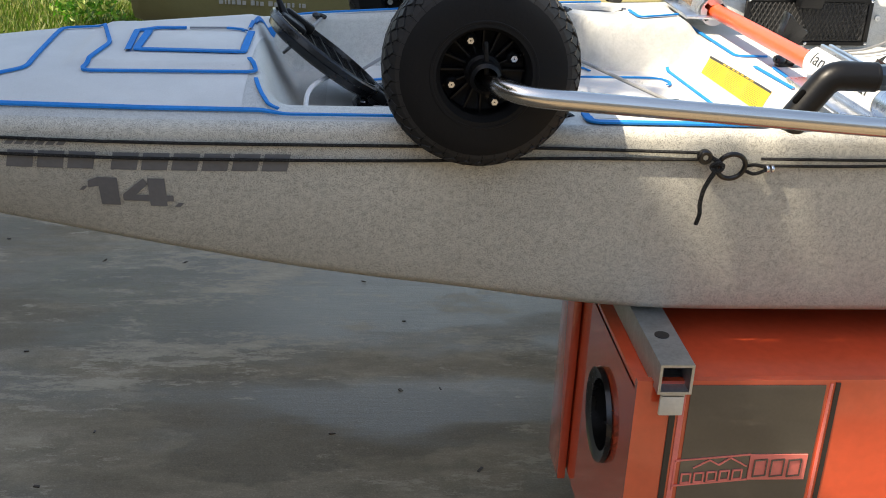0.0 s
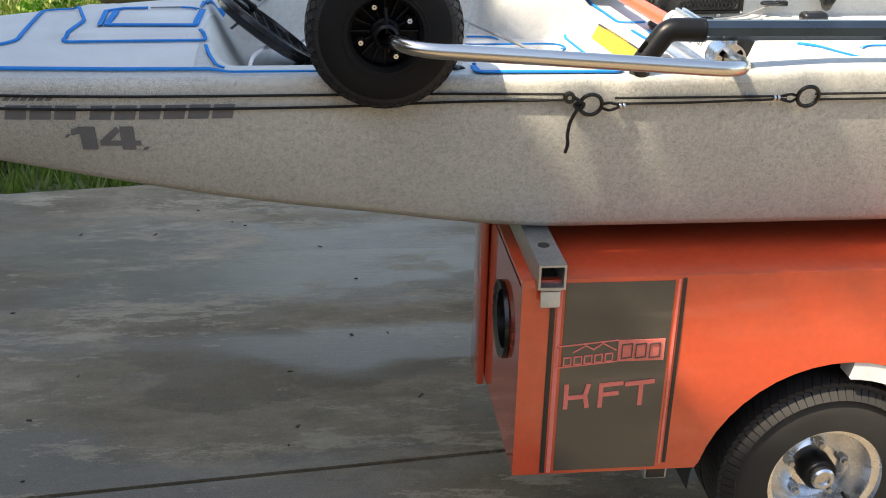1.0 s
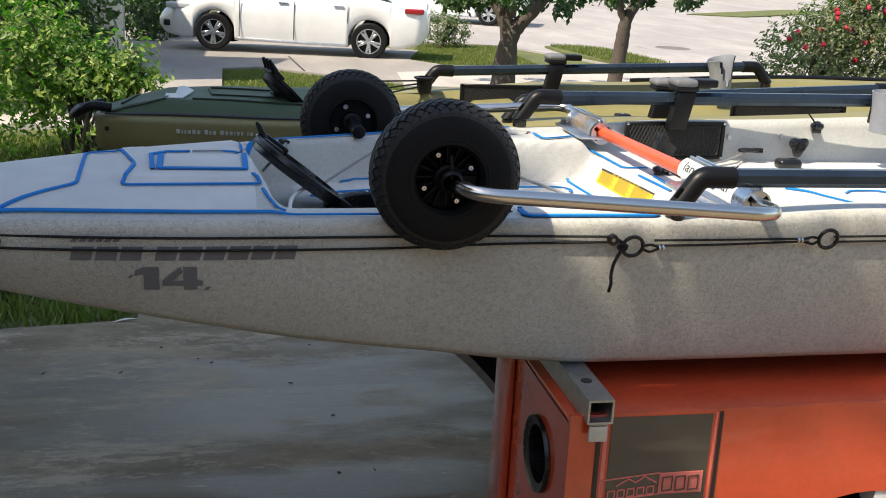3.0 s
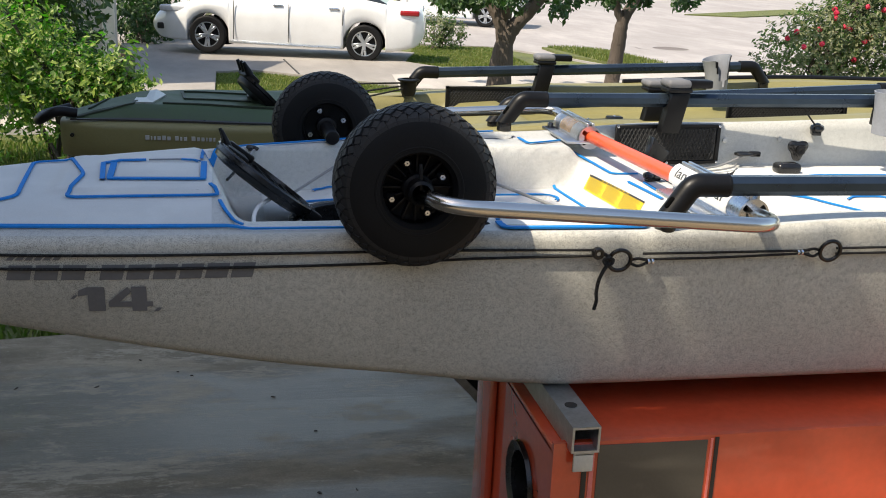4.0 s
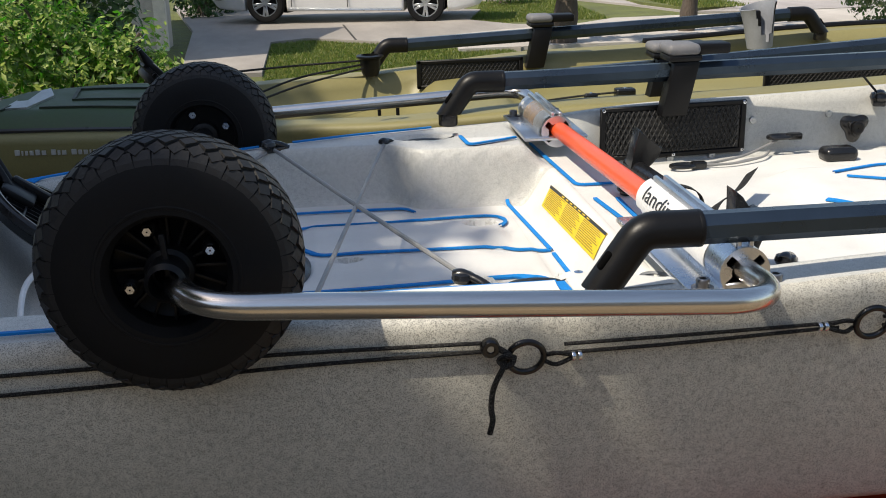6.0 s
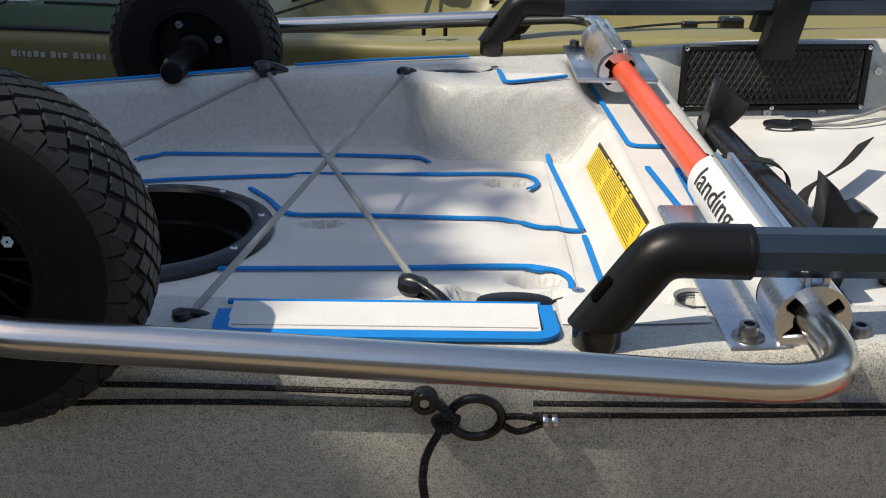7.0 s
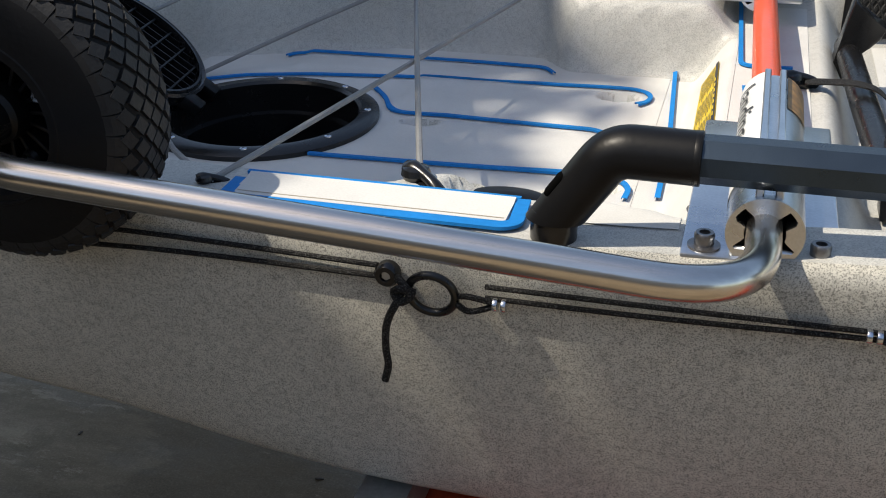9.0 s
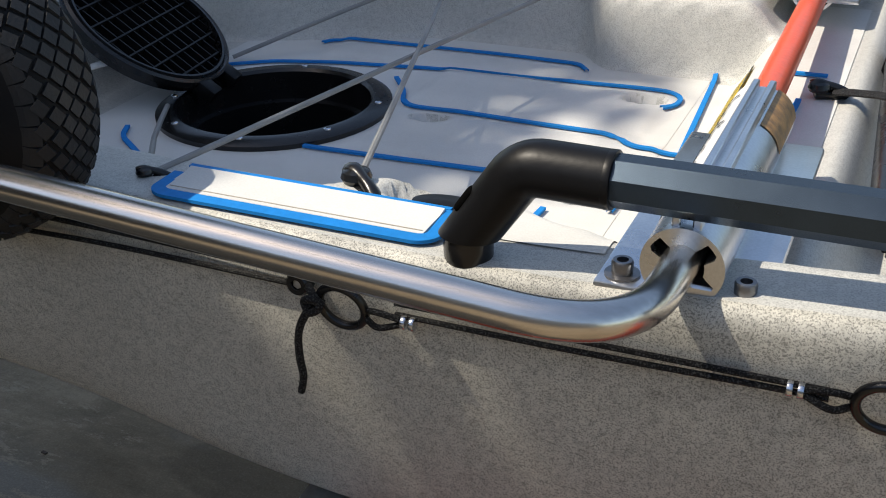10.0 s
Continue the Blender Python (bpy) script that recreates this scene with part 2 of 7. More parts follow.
def part(name, bm, mat, parent=None, label="", smooth=True, m=None):
    """Links a bmesh (or a ready mesh) as one mesh object, under a thing or a part."""
    if isinstance(bm, bmesh.types.BMesh):
        bmesh.ops.recalc_face_normals(bm, faces=bm.faces[:])
        me = bpy.data.meshes.new(name)
        bm.to_mesh(me)
        bm.free()
        if smooth:
            me.polygons.foreach_set("use_smooth", [True] * len(me.polygons))
            me.set_sharp_from_angle(angle=radians(38))
        me.materials.append(mat)
    else:
        me = bm
        if mat and not me.materials:
            me.materials.append(mat)
    ob = new(name, me)
    if parent:
        ob.parent = parent
        ob.matrix_parent_inverse = parent.matrix_world.inverted()
    if m is not None:
        ob.matrix_world = m
    if label:
        ob["label"] = label
    return ob


def thing(name, label, category, at=(0, 0, 0), group="", kind=""):
    e = new(name)
    e.location = at
    e.empty_display_size = 0.05
    bpy.context.view_layer.update()
    return tagged(e, label, category, group, kind)


def box(bm, lo, hi, bevel=0.0, seg=2, m=None):
    lo, hi = Vector(lo), Vector(hi)
    c, d = (lo + hi) / 2, hi - lo
    mt = Matrix.Translation(c) @ Matrix.Diagonal((*d, 1))
    r = bmesh.ops.create_cube(bm, size=1, matrix=(m @ mt) if m is not None else mt)
    if bevel:
        es = list({e for v in r["verts"] for e in v.link_edges})
        bmesh.ops.bevel(bm, geom=es, offset=bevel, segments=seg, affect='EDGES', profile=0.5)
    return bm


def cyl(bm, a, b, r, r2=None, seg=24, bevel=0.0):
    a, b = Vector(a), Vector(b)
    d = b - a
    mt = Matrix.Translation((a + b) / 2) @ d.to_track_quat("Z", "Y").to_matrix().to_4x4()
    q = bmesh.ops.create_cone(bm, cap_ends=True, segments=seg, radius1=r, radius2=r if r2 is None else r2, depth=d.length, matrix=mt)
    if bevel:
        es = [e for e in {e for v in q["verts"] for e in v.link_edges} if any(len(f.verts) > 4 for f in e.link_faces)]
        bmesh.ops.bevel(bm, geom=es, offset=bevel, segments=2, affect='EDGES', profile=0.5)
    return bm


def smooth_path(pts, n=8):
    """Catmull-Rom through the points."""
    p = [Vector(q) for q in pts]
    p = [p[0] * 2 - p[1]] + p + [p[-1] * 2 - p[-2]]
    out = []
    for i in range(1, len(p) - 2):
        for k in range(n):
            t = k / n
            a, b, c, d = p[i - 1], p[i], p[i + 1], p[i + 2]
            out.append(0.5 * (2 * b + (c - a) * t + (2 * a - 5 * b + 4 * c - d) * t * t + (3 * b - a - 3 * c + d) * t ** 3))
    out.append(p[-2])
    return out


def pipe(bm, pts, r, seg=12, cap=True, radii=None, twist=0.0):
    """A round bar along a path."""
    pts = [Vector(q) for q in pts]
    rings = []
    t0 = (pts[1] - pts[0]).normalized()
    up = Vector((0, 0, 1)) if abs(t0.z) < 0.9 else Vector((0, 1, 0))
    n = t0.cross(up).normalized()
    for i, q in enumerate(pts):
        t = (pts[min(i + 1, len(pts) - 1)] - pts[max(i - 1, 0)]).normalized()
        n = (n - t * n.dot(t)).normalized()
        b = t.cross(n)
        rr = radii[i] if radii else r
        rings.append([bm.verts.new(q + rr * (math.cos(2 * math.pi * k / seg + twist) * n + math.sin(2 * math.pi * k / seg + twist) * b)) for k in range(seg)])
    for a, b in zip(rings, rings[1:]):
        for k in range(seg):
            bm.faces.new((a[k], a[(k + 1) % seg], b[(k + 1) % seg], b[k]))
    if cap:
        bm.faces.new(rings[0][::-1])
        bm.faces.new(rings[-1])
    return bm


def fillet(pts, r, n=8):
    """A path with rounded corners."""
    p = [Vector(q) for q in pts]
    out = [p[0]]
    for a, b, c in zip(p, p[1:], p[2:]):
        u, v = (a - b).normalized(), (c - b).normalized()
        k = min(r, (a - b).length * 0.48, (c - b).length * 0.48)
        s, e = b + u * k, b + v * k
        for i in range(n + 1):
            t = i / n
            out.append((1 - t) ** 2 * s + 2 * t * (1 - t) * b + t * t * e)
    out.append(p[-1])
    return out


def lathe(bm, profile, seg=48, m=None, close=True):
    """Turns (radius, height) points about local z."""
    rings = []
    for r, h in profile:
        rings.append([bm.verts.new((m or Matrix()) @ Vector((r * math.cos(2 * math.pi * k / seg), r * math.sin(2 * math.pi * k / seg), h))) for k in range(seg)])
    pairs = list(zip(rings, rings[1:])) + ([(rings[-1], rings[0])] if close else [])
    for a, b in pairs:
        for k in range(seg):
            bm.faces.new((a[k], a[(k + 1) % seg], b[(k + 1) % seg], b[k]))
    return bm


def lerp(x, table):
    return float(np.interp(x, [a for a, _ in table], [b for _, b in table]))


def sm(a, b, x):
    t = min(1.0, max(0.0, (x - a) / (b - a)))
    return t * t * (3 - 2 * t)


# ---- ground ----
PROFILE = [(-60, 0.9), (-3, 0.12), (1.4, -0.065), (3.6, -0.22), (8, -0.37), (18.6, -0.70), (24, -0.86), (30, -0.95), (60, -1.0), (600, -1.0)]


def gz(y):
    return lerp(y, PROFILE)


bm = bmesh.new()
ys = [-300, -60, -10, -3, 0, 1.4, 2.5, 3.6, 5, 8, 12, 15, 18.6, 21, 24, 27, 30, 40, 60, 120, 300, 600]
rows = [[bm.verts.new((x, y, gz(y) - 0.03)) for x in (-500, -120, -40, -15, -5, 0, 5, 15, 40, 120, 500)] for y in ys]
for r, s in zip(rows, rows[1:]):
    for i in range(len(r) - 1):
        bm.faces.new((r[i], r[i + 1], s[i + 1], s[i]))
tagged(part("ground", bm, M["lawnsoil"]), "dry mown grass ground running out to the horizon", "ground", kind="structure")


def slab(name, corners, lift, thick, mat, label, category):
    """A flat piece of paving with an edge, from its plan corners."""
    bm = bmesh.new()
    bm.faces.new([bm.verts.new((x, y, 0)) for x, y in corners])
    # cut at every change of slope, so that it follows the fall of the land
    for y, _ in PROFILE:
        bmesh.ops.bisect_plane(bm, geom=bm.verts[:] + bm.edges[:] + bm.faces[:], plane_co=(0, y, 0), plane_no=(0, 1, 0))
    for v in bm.verts:
        v.co.z = gz(v.co.y) + lift
    ext = bmesh.ops.extrude_face_region(bm, geom=bm.faces[:], use_keep_orig=True)
    for v in ext["geom"]:
        if isinstance(v, bmesh.types.BMVert):
            v.co.z -= thick
    return tagged(part(name, bm, mat, smooth=False), label, category, "", "structure")


# driveway in slabs with open joints between them
DRIVE = "weathered grey driveway concrete slab with damp stains and a dark open joint"
slab("driveway_slab", [(-9, -14), (14, -14), (14, 3.545), (-9, 1.005)], 0.0, 0.12, M["concrete"], DRIVE, "driveway")
slab("driveway_slab", [(-9, 1.021), (14, 3.561), (14, 10.0), (-0.66, 10.0), (-0.66, 4.47), (-3.5, 3.98), (-9, 3.2)], 0.0, 0.12, M["concrete"], DRIVE, "driveway")
slab("driveway_joint", [(-9, 0.99), (14, 3.53), (14, 3.575), (-9, 1.035)], -0.014, 0.05, M["joint"], "dark dirty gap between driveway slabs", "joint")
# neighbour's drive, pavement and street
slab("neighbour_driveway", [(-1.2, 13.0), (-0.28, 13.0), (-0.27, 16.6), (0.26, 17.0), (0.89, 16.4), (1.5, 15.8), (2.2, 15.15), (3.0, 14.5), (4.6, 17.6), (3.6, 18.05), (3.0, 19.3), (3.6, 21.5), (-1.0, 25.5), (-2.6, 25.5), (-1.6, 19.0)], 0.02, 0.10, M["drive"], "pale concrete driveway under a parked car, darkened for house shade", "driveway")
slab("driveway_joint", [(0.86, 19.1), (0.89, 19.1), (0.97, 16.4), (0.94, 16.4)], 0.0245, 0.01, M["joint"], "dark joint across the neighbour's driveway", "joint")
slab("pavement", [(2.2, 14.6), (30, 14.6), (30, 18.0), (10.0, 18.6), (5.35, 18.45), (4.4, 17.5), (3.2, 17.1), (2.4, 16.6)], 0.025, 0.10, M["walk"], "pale concrete pavement beside the lawns", "pavement")
slab("path", [(-14, 9.9), (-1.36, 10.4), (-0.8, 11.0), (-0.8, 12.0), (-14, 11.6)], 0.02, 0.10, M["walk"], "pale concrete garden path", "path")
slab("road", [(4.2, 24.3), (5.9, 24.0), (6.6, 21.5), (7.0, 19.3), (8.2, 18.9), (60, 18.2), (60, 90), (30, 60), (-20, 70), (-30, 40), (2.0, 27.0)], 0.01, 0.06, M["street"], "pale concrete residential street in full sun", "road")
slab("verge", [(6.86, 23.6), (7.7, 23.0), (8.1, 20.0), (7.05, 19.3), (6.7, 21.3)], 0.06, 0.08, M["lawnsoil"], "narrow mown grass verge by the street", "verge")
slab("far_lawn", [(17.2, 39.6), (19.4, 39.2), (27.0, 45.0), (24.5, 45.6)], 0.05, 0.08, M["lawnsoil"], "sunlit lawn across the street", "lawn")
# manhole cover in the street
bm = bmesh.new()
cyl(bm, (10.38, 24.64, gz(24.64) - 0.01), (10.38, 24.64, gz(24.64) + 0.016), 0.42, seg=40)
tagged(part("manhole_cover", bm, M["iron"]), "round dark iron manhole cover in the street", "manhole")
bm = bmesh.new()
lathe(bm, [(0.43, 0.012), (0.85, 0.012), (0.85, 0.015), (0.43, 0.017)], 40, Matrix.Translation((10.38, 24.64, gz(24.64) + 0.004)))
tagged(part("manhole_collar", bm, M["street"]), "worn concrete collar round the manhole cover", "manhole", kind="structure")


def tuft_field(name, inside, x0, x1, y0, y1, count, h, lift, label, seed):
    """Blades of grass, three-cornered, scattered where inside(x, y) holds."""
    rng = random.Random(seed)
    v, f = [], []
    while len(f) < count:
        x, y = rng.uniform(x0, x1), rng.uniform(y0, y1)
        if not inside(x, y):
            continue
        a, hh = rng.uniform(0, 6.28), h * rng.uniform(0.5, 1.2)
        w = 0.10 * hh + 0.004
        dx, dy = math.cos(a) * w, math.sin(a) * w
        lx, ly = rng.uniform(-0.5, 0.5) * hh, rng.uniform(-0.5, 0.5) * hh
        z = gz(y) + lift
        k = len(v)
        v += [(x - dx, y - dy, z), (x + dx, y + dy, z), (x + lx, y + ly, z + hh)]
        f.append((k, k + 1, k + 2))
    ob = new(name, mesh_from(name, v, f, M["grass"], False))
    return tagged(ob, label, "grass", kind="stuff")


tuft_field("grass", lambda x, y: x < -0.70 and y > 4.40 + 0.157 * (x + 1.36) + 0.03 * math.sin(9 * x), -3.2, -0.68, 4.0, 9.8, 26000, 0.07, -0.03, "uncut green grass along the driveway edge", 3)
tuft_field("grass", lambda x, y: y < lerp(x, [(-0.26, 16.58), (0.26, 16.95), (2.2, 15.10), (3.0, 14.45)]), -0.26, 2.9, 12.6, 17.0, 34000, 0.042, -0.03, "mown lawn between the driveway and the pavement", 4)
tuft_field("grass", lambda x, y: x > 3.3 + 0.2 * (y - 19.2) - 0.25 and x < 5.4 + 0.08 * (y - 18.8), 2.6, 5.8, 18.9, 24.0, 18000, 0.048, -0.03, "mown lawn beside the parked car", 5)
tuft_field("grass", lambda x, y: x < 8.1 - 0.42 * max(0, y - 22.6) and x > 6.95, 6.8, 8.1, 19.4, 23.5, 5000, 0.07, 0.06, "mown grass on the street verge", 6)


def litter(count, seed):
    """Bits of bark, leaf and grit lying on the driveway."""
    rng = random.Random(seed)
    bm = bmesh.new()
    for _ in range(count):
        x, y = rng.uniform(-1.6, 1.4), rng.uniform(1.3, 4.2)
        l, w = rng.uniform(0.003, 0.010), rng.uniform(0.001, 0.004)
        q = Matrix.Translation((x, y, gz(y) + 0.0015)) @ Matrix.Rotation(rng.uniform(0, 3.1), 4, 'Z') @ Matrix.Rotation(rng.uniform(-0.3, 0.3), 4, 'Y')
        box(bm, (-l, -w, -0.001), (l, w, 0.0018), 0, 1, q)
    return tagged(part("litter", bm, M["bark"], smooth=False), "dark bits of leaf and bark on the driveway", "litter", kind="stuff")


litter(46, 17)


# ---- trailer ----
BX0, BX1, BY0, BY1, BZ0, BZ1 = 0.329, 3.3, 1.485, 1.96, 0.216, 0.624
WX, WZ, WR = 0.966, 0.160, 0.216


def trailer():
    tr = thing("trailer", "orange-red painted steel box trailer carrying two kayaks on crossbars", "trailer", (BX0, BY0, gz(BY0)))
    # side wall with a round wheel arch cut out of it
    bm = bmesh.new()
    arch = 0.282
    prof = [(BX0, BZ0), (BX0, BZ1), (BX1, BZ1 + 0.02), (BX1, BZ0)]
    bottom = []
    for k in range(25):
        a = math.pi * k / 24
        bottom.append((WX + arch * math.cos(a), max(BZ0, WZ - 0.005 + arch * math.sin(a))))
    prof = prof + [(x, z) for x, z in bottom]
    # side skin folded at its edges
    for y0, y1 in ((BY0, BY0 + 0.012), (BY1 - 0.012, BY1)):
        f = [bm.verts.new((x, y0, z)) for x, z in prof]
        g = [bm.verts.new((x, y1, z)) for x, z in prof]
        bm.faces.new(f)
        bm.faces.new(g[::-1])
        for i in range(len(f)):
            j = (i + 1) % len(f)
            bm.faces.new((f[i], g[i], g[j], f[j]))
    part("side_wall", bm, M["orange"], tr, smooth=False)
    bm = bmesh.new()
    box(bm, (BX0 + 0.002, BY0 + 0.0125, BZ1 - 0.020), (BX1, BY1 - 0.0125, BZ1 - 0.010), 0.002)
    part("lid", bm, M["orange"], tr)
    # end wall with a round ventilation opening
    bm = bmesh.new()
    n, cy, cz, ry, rz = 40, BY0 + 0.175, 0.462, 0.066, 0.070
    y0, y1, z0, z1 = BY0 + 0.0125, BY1 - 0.0125, BZ0, BZ1 - 0.021
    for x in (BX0 + 0.001, BX0 + 0.013):
        ring = [bm.verts.new((x, cy + ry * math.cos(2 * math.pi * k / n), cz + rz * math.sin(2 * math.pi * k / n))) for k in range(n)]
        outer = []
        for k in range(n):
            a = 2 * math.pi * k / n
            c, s = math.cos(a), math.sin(a)
            t = min(((y1 if c > 0 else y0) - cy) / c if abs(c) > 1e-6 else 1e9, ((z1 if s > 0 else z0) - cz) / s if abs(s) > 1e-6 else 1e9)
            outer.append(bm.verts.new((x, cy + t * c, cz + t * s)))
        for k in range(n):
            bm.faces.new((ring[k], ring[(k + 1) % n], outer[(k + 1) % n], outer[k]))
        for yy, zz in ((y0, z0), (y1, z0), (y1, z1), (y0, z1)):
            o = sorted(outer, key=lambda v: (v.co.y - yy) ** 2 + (v.co.z - zz) ** 2)[:2]
            bm.faces.new((o[0], o[1], bm.verts.new((x, yy, zz))))
    part("end_wall", bm, M["orange"], tr, smooth=False)
    bm = bmesh.new()
    mt = pose(BX0 - 0.003, cy, cz, 0, 90, 0)
    lathe(bm, [(rz * 0.99, -0.002), (rz * 1.1, -0.006), (rz * 1.12, 0.002), (rz * 0.9, 0.03), (rz * 0.82, 0.03), (rz * 0.84, 0.0)], 40, mt)
    part("grommet", bm, M["blackgloss"], tr, "black rubber grommet round the opening")
    bm = bmesh.new()
    lathe(bm, [(rz * 0.85, 0.03), (rz * 0.8, 0.12), (0.004, 0.125)], 32, mt, close=False)
    part("duct", bm, M["black"], tr)
    # folded flange along the far side of the end wall and foot of the near corner
    bm = bmesh.new()
    box(bm, (BX0 - 0.016, BY1 - 0.10, BZ0 - 0.02), (BX0 - 0.0005, BY1 + 0.004, BZ1 - 0.002), 0.003)
    part("flange", bm, M["orange"], tr)
    # dark decal panel with its stripes on the side
    def decal(name, x0, x1, z0, z1, mat, lift, label=""):
        bm = bmesh.new()
        box(bm, (x0, BY0 - lift, z0), (x1, BY0 + 0.002, z1), 0)
        return part(name, bm, mat, tr, label, smooth=False)
    decal("decal_panel", 0.408, 0.606, BZ0 + 0.008, BZ1 - 0.006, M["panel"], 0.0016, "dark grey printed panel")
    for a, b in ((0.381, 0.390), (0.394, 0.402)):
        decal("stripe", a, b, BZ0 + 0.004, BZ1 - 0.006, M["stripe"] if a < 0.385 else M["pink"], 0.0017)
    decal("stripe", 0.612, 0.616, BZ0 + 0.014, BZ1 - 0.004, M["pink"], 0.0017)
    decal("stripe", 0.620, 0.627, BZ0 + 0.016, BZ1 - 0.002, M["stripe"], 0.0017)
    # emblem: outlined box with a mountain line, and a filled box, as plain shapes
    def line(pts, w, name="emblem_line", mat="pink", lift=0.0032):
        bm = bmesh.new()
        for i, ((x0, z0), (x1, z1)) in enumerate(zip(pts, pts[1:])):
            d = Vector((x1 - x0, z1 - z0))
            q = Matrix.Translation(((x0 + x1) / 2, BY0, (z0 + z1) / 2)) @ Matrix.Rotation(-math.atan2(d.y, d.x), 4, 'Y')
            box(bm, (-d.length / 2 - w * 0.35, -lift - 0.0002 * i, -w / 2), (d.length / 2 + w * 0.35, -0.001, w / 2), 0, 1, q)
        return part(name, bm, M[mat], tr, smooth=False)
    def at(x, z):
        return (-0.085 + 1.0376 * (x + 0.085), 1.446 - 1.0376 * (1.446 - z))
    x0, z0 = at(0.490, 0.494)
    x1, z1 = at(0.574, 0.536)
    decal("emblem_block", x0, x1, z0, z1, M["pink"], 0.0034, "salmon emblem block")
    for pts in ([(0.382, 0.484), (0.490, 0.494)], [(0.382, 0.526), (0.490, 0.536)], [(0.382, 0.478), (0.382, 0.526)], [(0.410, 0.514), (0.432, 0.527), (0.446, 0.519), (0.462, 0.531), (0.486, 0.517)]):
        line([at(*p) for p in pts], 0.0022)
    for i in range(5):
        x = 0.394 + i * 0.0185
        z = 0.4885 + i * 0.0015
        line([at(*p) for p in ((x, z), (x + 0.013, z + 0.001), (x + 0.013, z + 0.016), (x, z + 0.015), (x, z))], 0.0022)
    for i in range(3):
        x = 0.497 + i * 0.025
        line([at(*p) for p in ((x, 0.500), (x + 0.018, 0.502), (x + 0.018, 0.529), (x, 0.527), (x, 0.500))], 0.0019, mat="panel", lift=0.0050)
    # three block letters under the emblem
    for i, pts in enumerate(([(0.403, 0.402), (0.403, 0.447)], [(0.403, 0.422), (0.438, 0.424), (0.442, 0.404)], [(0.437, 0.424), (0.442, 0.447)],
                             [(0.466, 0.403), (0.466, 0.446), (0.503, 0.449)], [(0.472, 0.427), (0.496, 0.429)], [(0.512, 0.447), (0.560, 0.451)], [(0.539, 0.405), (0.539, 0.446)])):
        line([at(*p) for p in pts], 0.0085, lift=0.0030 + 0.0005 * (i % 3))
    # crossbar under the kayak, a hollow square tube with its end tab
    def crossbar(x):
        bm = bmesh.new()
        w, t, y0, y1 = 0.049, 0.004, 1.462, 3.62
        z0 = BZ1 - 0.008
        outer = [(x, z0), (x + w, z0), (x + w, z0 + w * 0.95), (x, z0 + w * 0.95)]
        inner = [(x + t, z0 + t), (x + w - t, z0 + t), (x + w - t, z0 + w * 0.95 - t), (x + t, z0 + w * 0.95 - t)]
        rows = [[[bm.verts.new((px, y, pz)) for px, pz in sec] for sec in (outer, inner)] for y in (y0, y1)]
        for i in range(4):
            j = (i + 1) % 4
            bm.faces.new((rows[0][0][i], rows[0][0][j], rows[1][0][j], rows[1][0][i]))
            bm.faces.new((rows[0][1][i], rows[1][1][i], rows[1][1][j], rows[0][1][j]))
            for r in rows:
                bm.faces.new((r[0][i], r[0][j], r[1][j], r[1][i]))
        bar = part("crossbar", bm, M["galv"], tr, "galvanised square tube crossbar", smooth=False)
        bm = bmesh.new()
        cyl(bm, (x + w / 2, y0 + 0.09, z0 + w * 0.95 - 0.001), (x + w / 2, y0 + 0.09, z0 + w * 0.95 + 0.0012), 0.011, seg=20)
        part("bolt_hole", bm, M["stripe"], bar)
        bm = bmesh.new()
        box(bm, (x + 0.006, y0 + 0.002, z0 - 0.036), (x + w - 0.008, y0 + 0.008, z0 - 0.001), 0.002)
        box(bm, (x + 0.006, y0 + 0.002, z0 - 0.006), (x + w - 0.008, BY0 - 0.001, z0 - 0.001), 0.001)
        part("tab", bm, M["beige"], bar, "cream painted end tab")
        return bar
    crossbar(0.352)
    crossbar(2.55)
    # square frame foot under the box
    bm = bmesh.new()
    box(bm, (0.592, BY0 + 0.015, BZ0 - 0.034), (0.639, BY1 - 0.02, BZ0 - 0.001), 0.004)
    foot = part("frame_tube", bm, M["galv"], tr)
    bm = bmesh.new()
    box(bm, (0.597, BY0 + 0.0125, BZ0 - 0.029), (0.634, BY0 + 0.02, BZ0 - 0.006), 0.002)
    part("tube_mouth", bm, M["stripe"], foot)
    # wheel well, axle and wheel
    bm = bmesh.new()
    n = 24
    a0 = [bm.verts.new((WX + 0.284 * math.cos(math.pi * k / n), BY0 + 0.012, WZ - 0.005 + 0.284 * math.sin(math.pi * k / n))) for k in range(n + 1)]
    a1 = [bm.verts.new((v.co.x, BY0 + 0.30, v.co.z)) for v in a0]
    for k in range(n):
        bm.faces.new((a0[k], a0[k + 1], a1[k + 1], a1[k]))
    bm.faces.new(a1)
    part("wheel_well", bm, M["stripe"], tr)
    for r0, r1, a0, a1, mat in ((0.243, 0.2805, 8, 88, "white"), (0.232, 0.248, 5, 66, "siding")):
        bm = bmesh.new()
        rows = []
        for k in range(17):
            a = radians(a0 + (a1 - a0) * k / 16)
            rows.append([bm.verts.new((WX + r * math.cos(a), y, WZ - 0.005 + r * math.sin(a))) for r, y in ((r0, BY0 + 0.003), (r1, BY0 + 0.003), (r1, BY0 + 0.05), (r0, BY0 + 0.05))])
        for p, q in zip(rows, rows[1:]):
            for m in range(4):
                bm.faces.new((p[m], p[(m + 1) % 4], q[(m + 1) % 4], q[m]))
        bm.faces.new(rows[0])
        bm.faces.new(rows[-1][::-1])
        part("fender_lip", bm, M[mat], tr, "pale inner fender lip")
    bm = bmesh.new()
    cyl(bm, (WX, BY0 + 0.1, WZ), (WX, BY0 + 1.80, WZ), 0.025)
    part("axle", bm, M["galv"], tr)
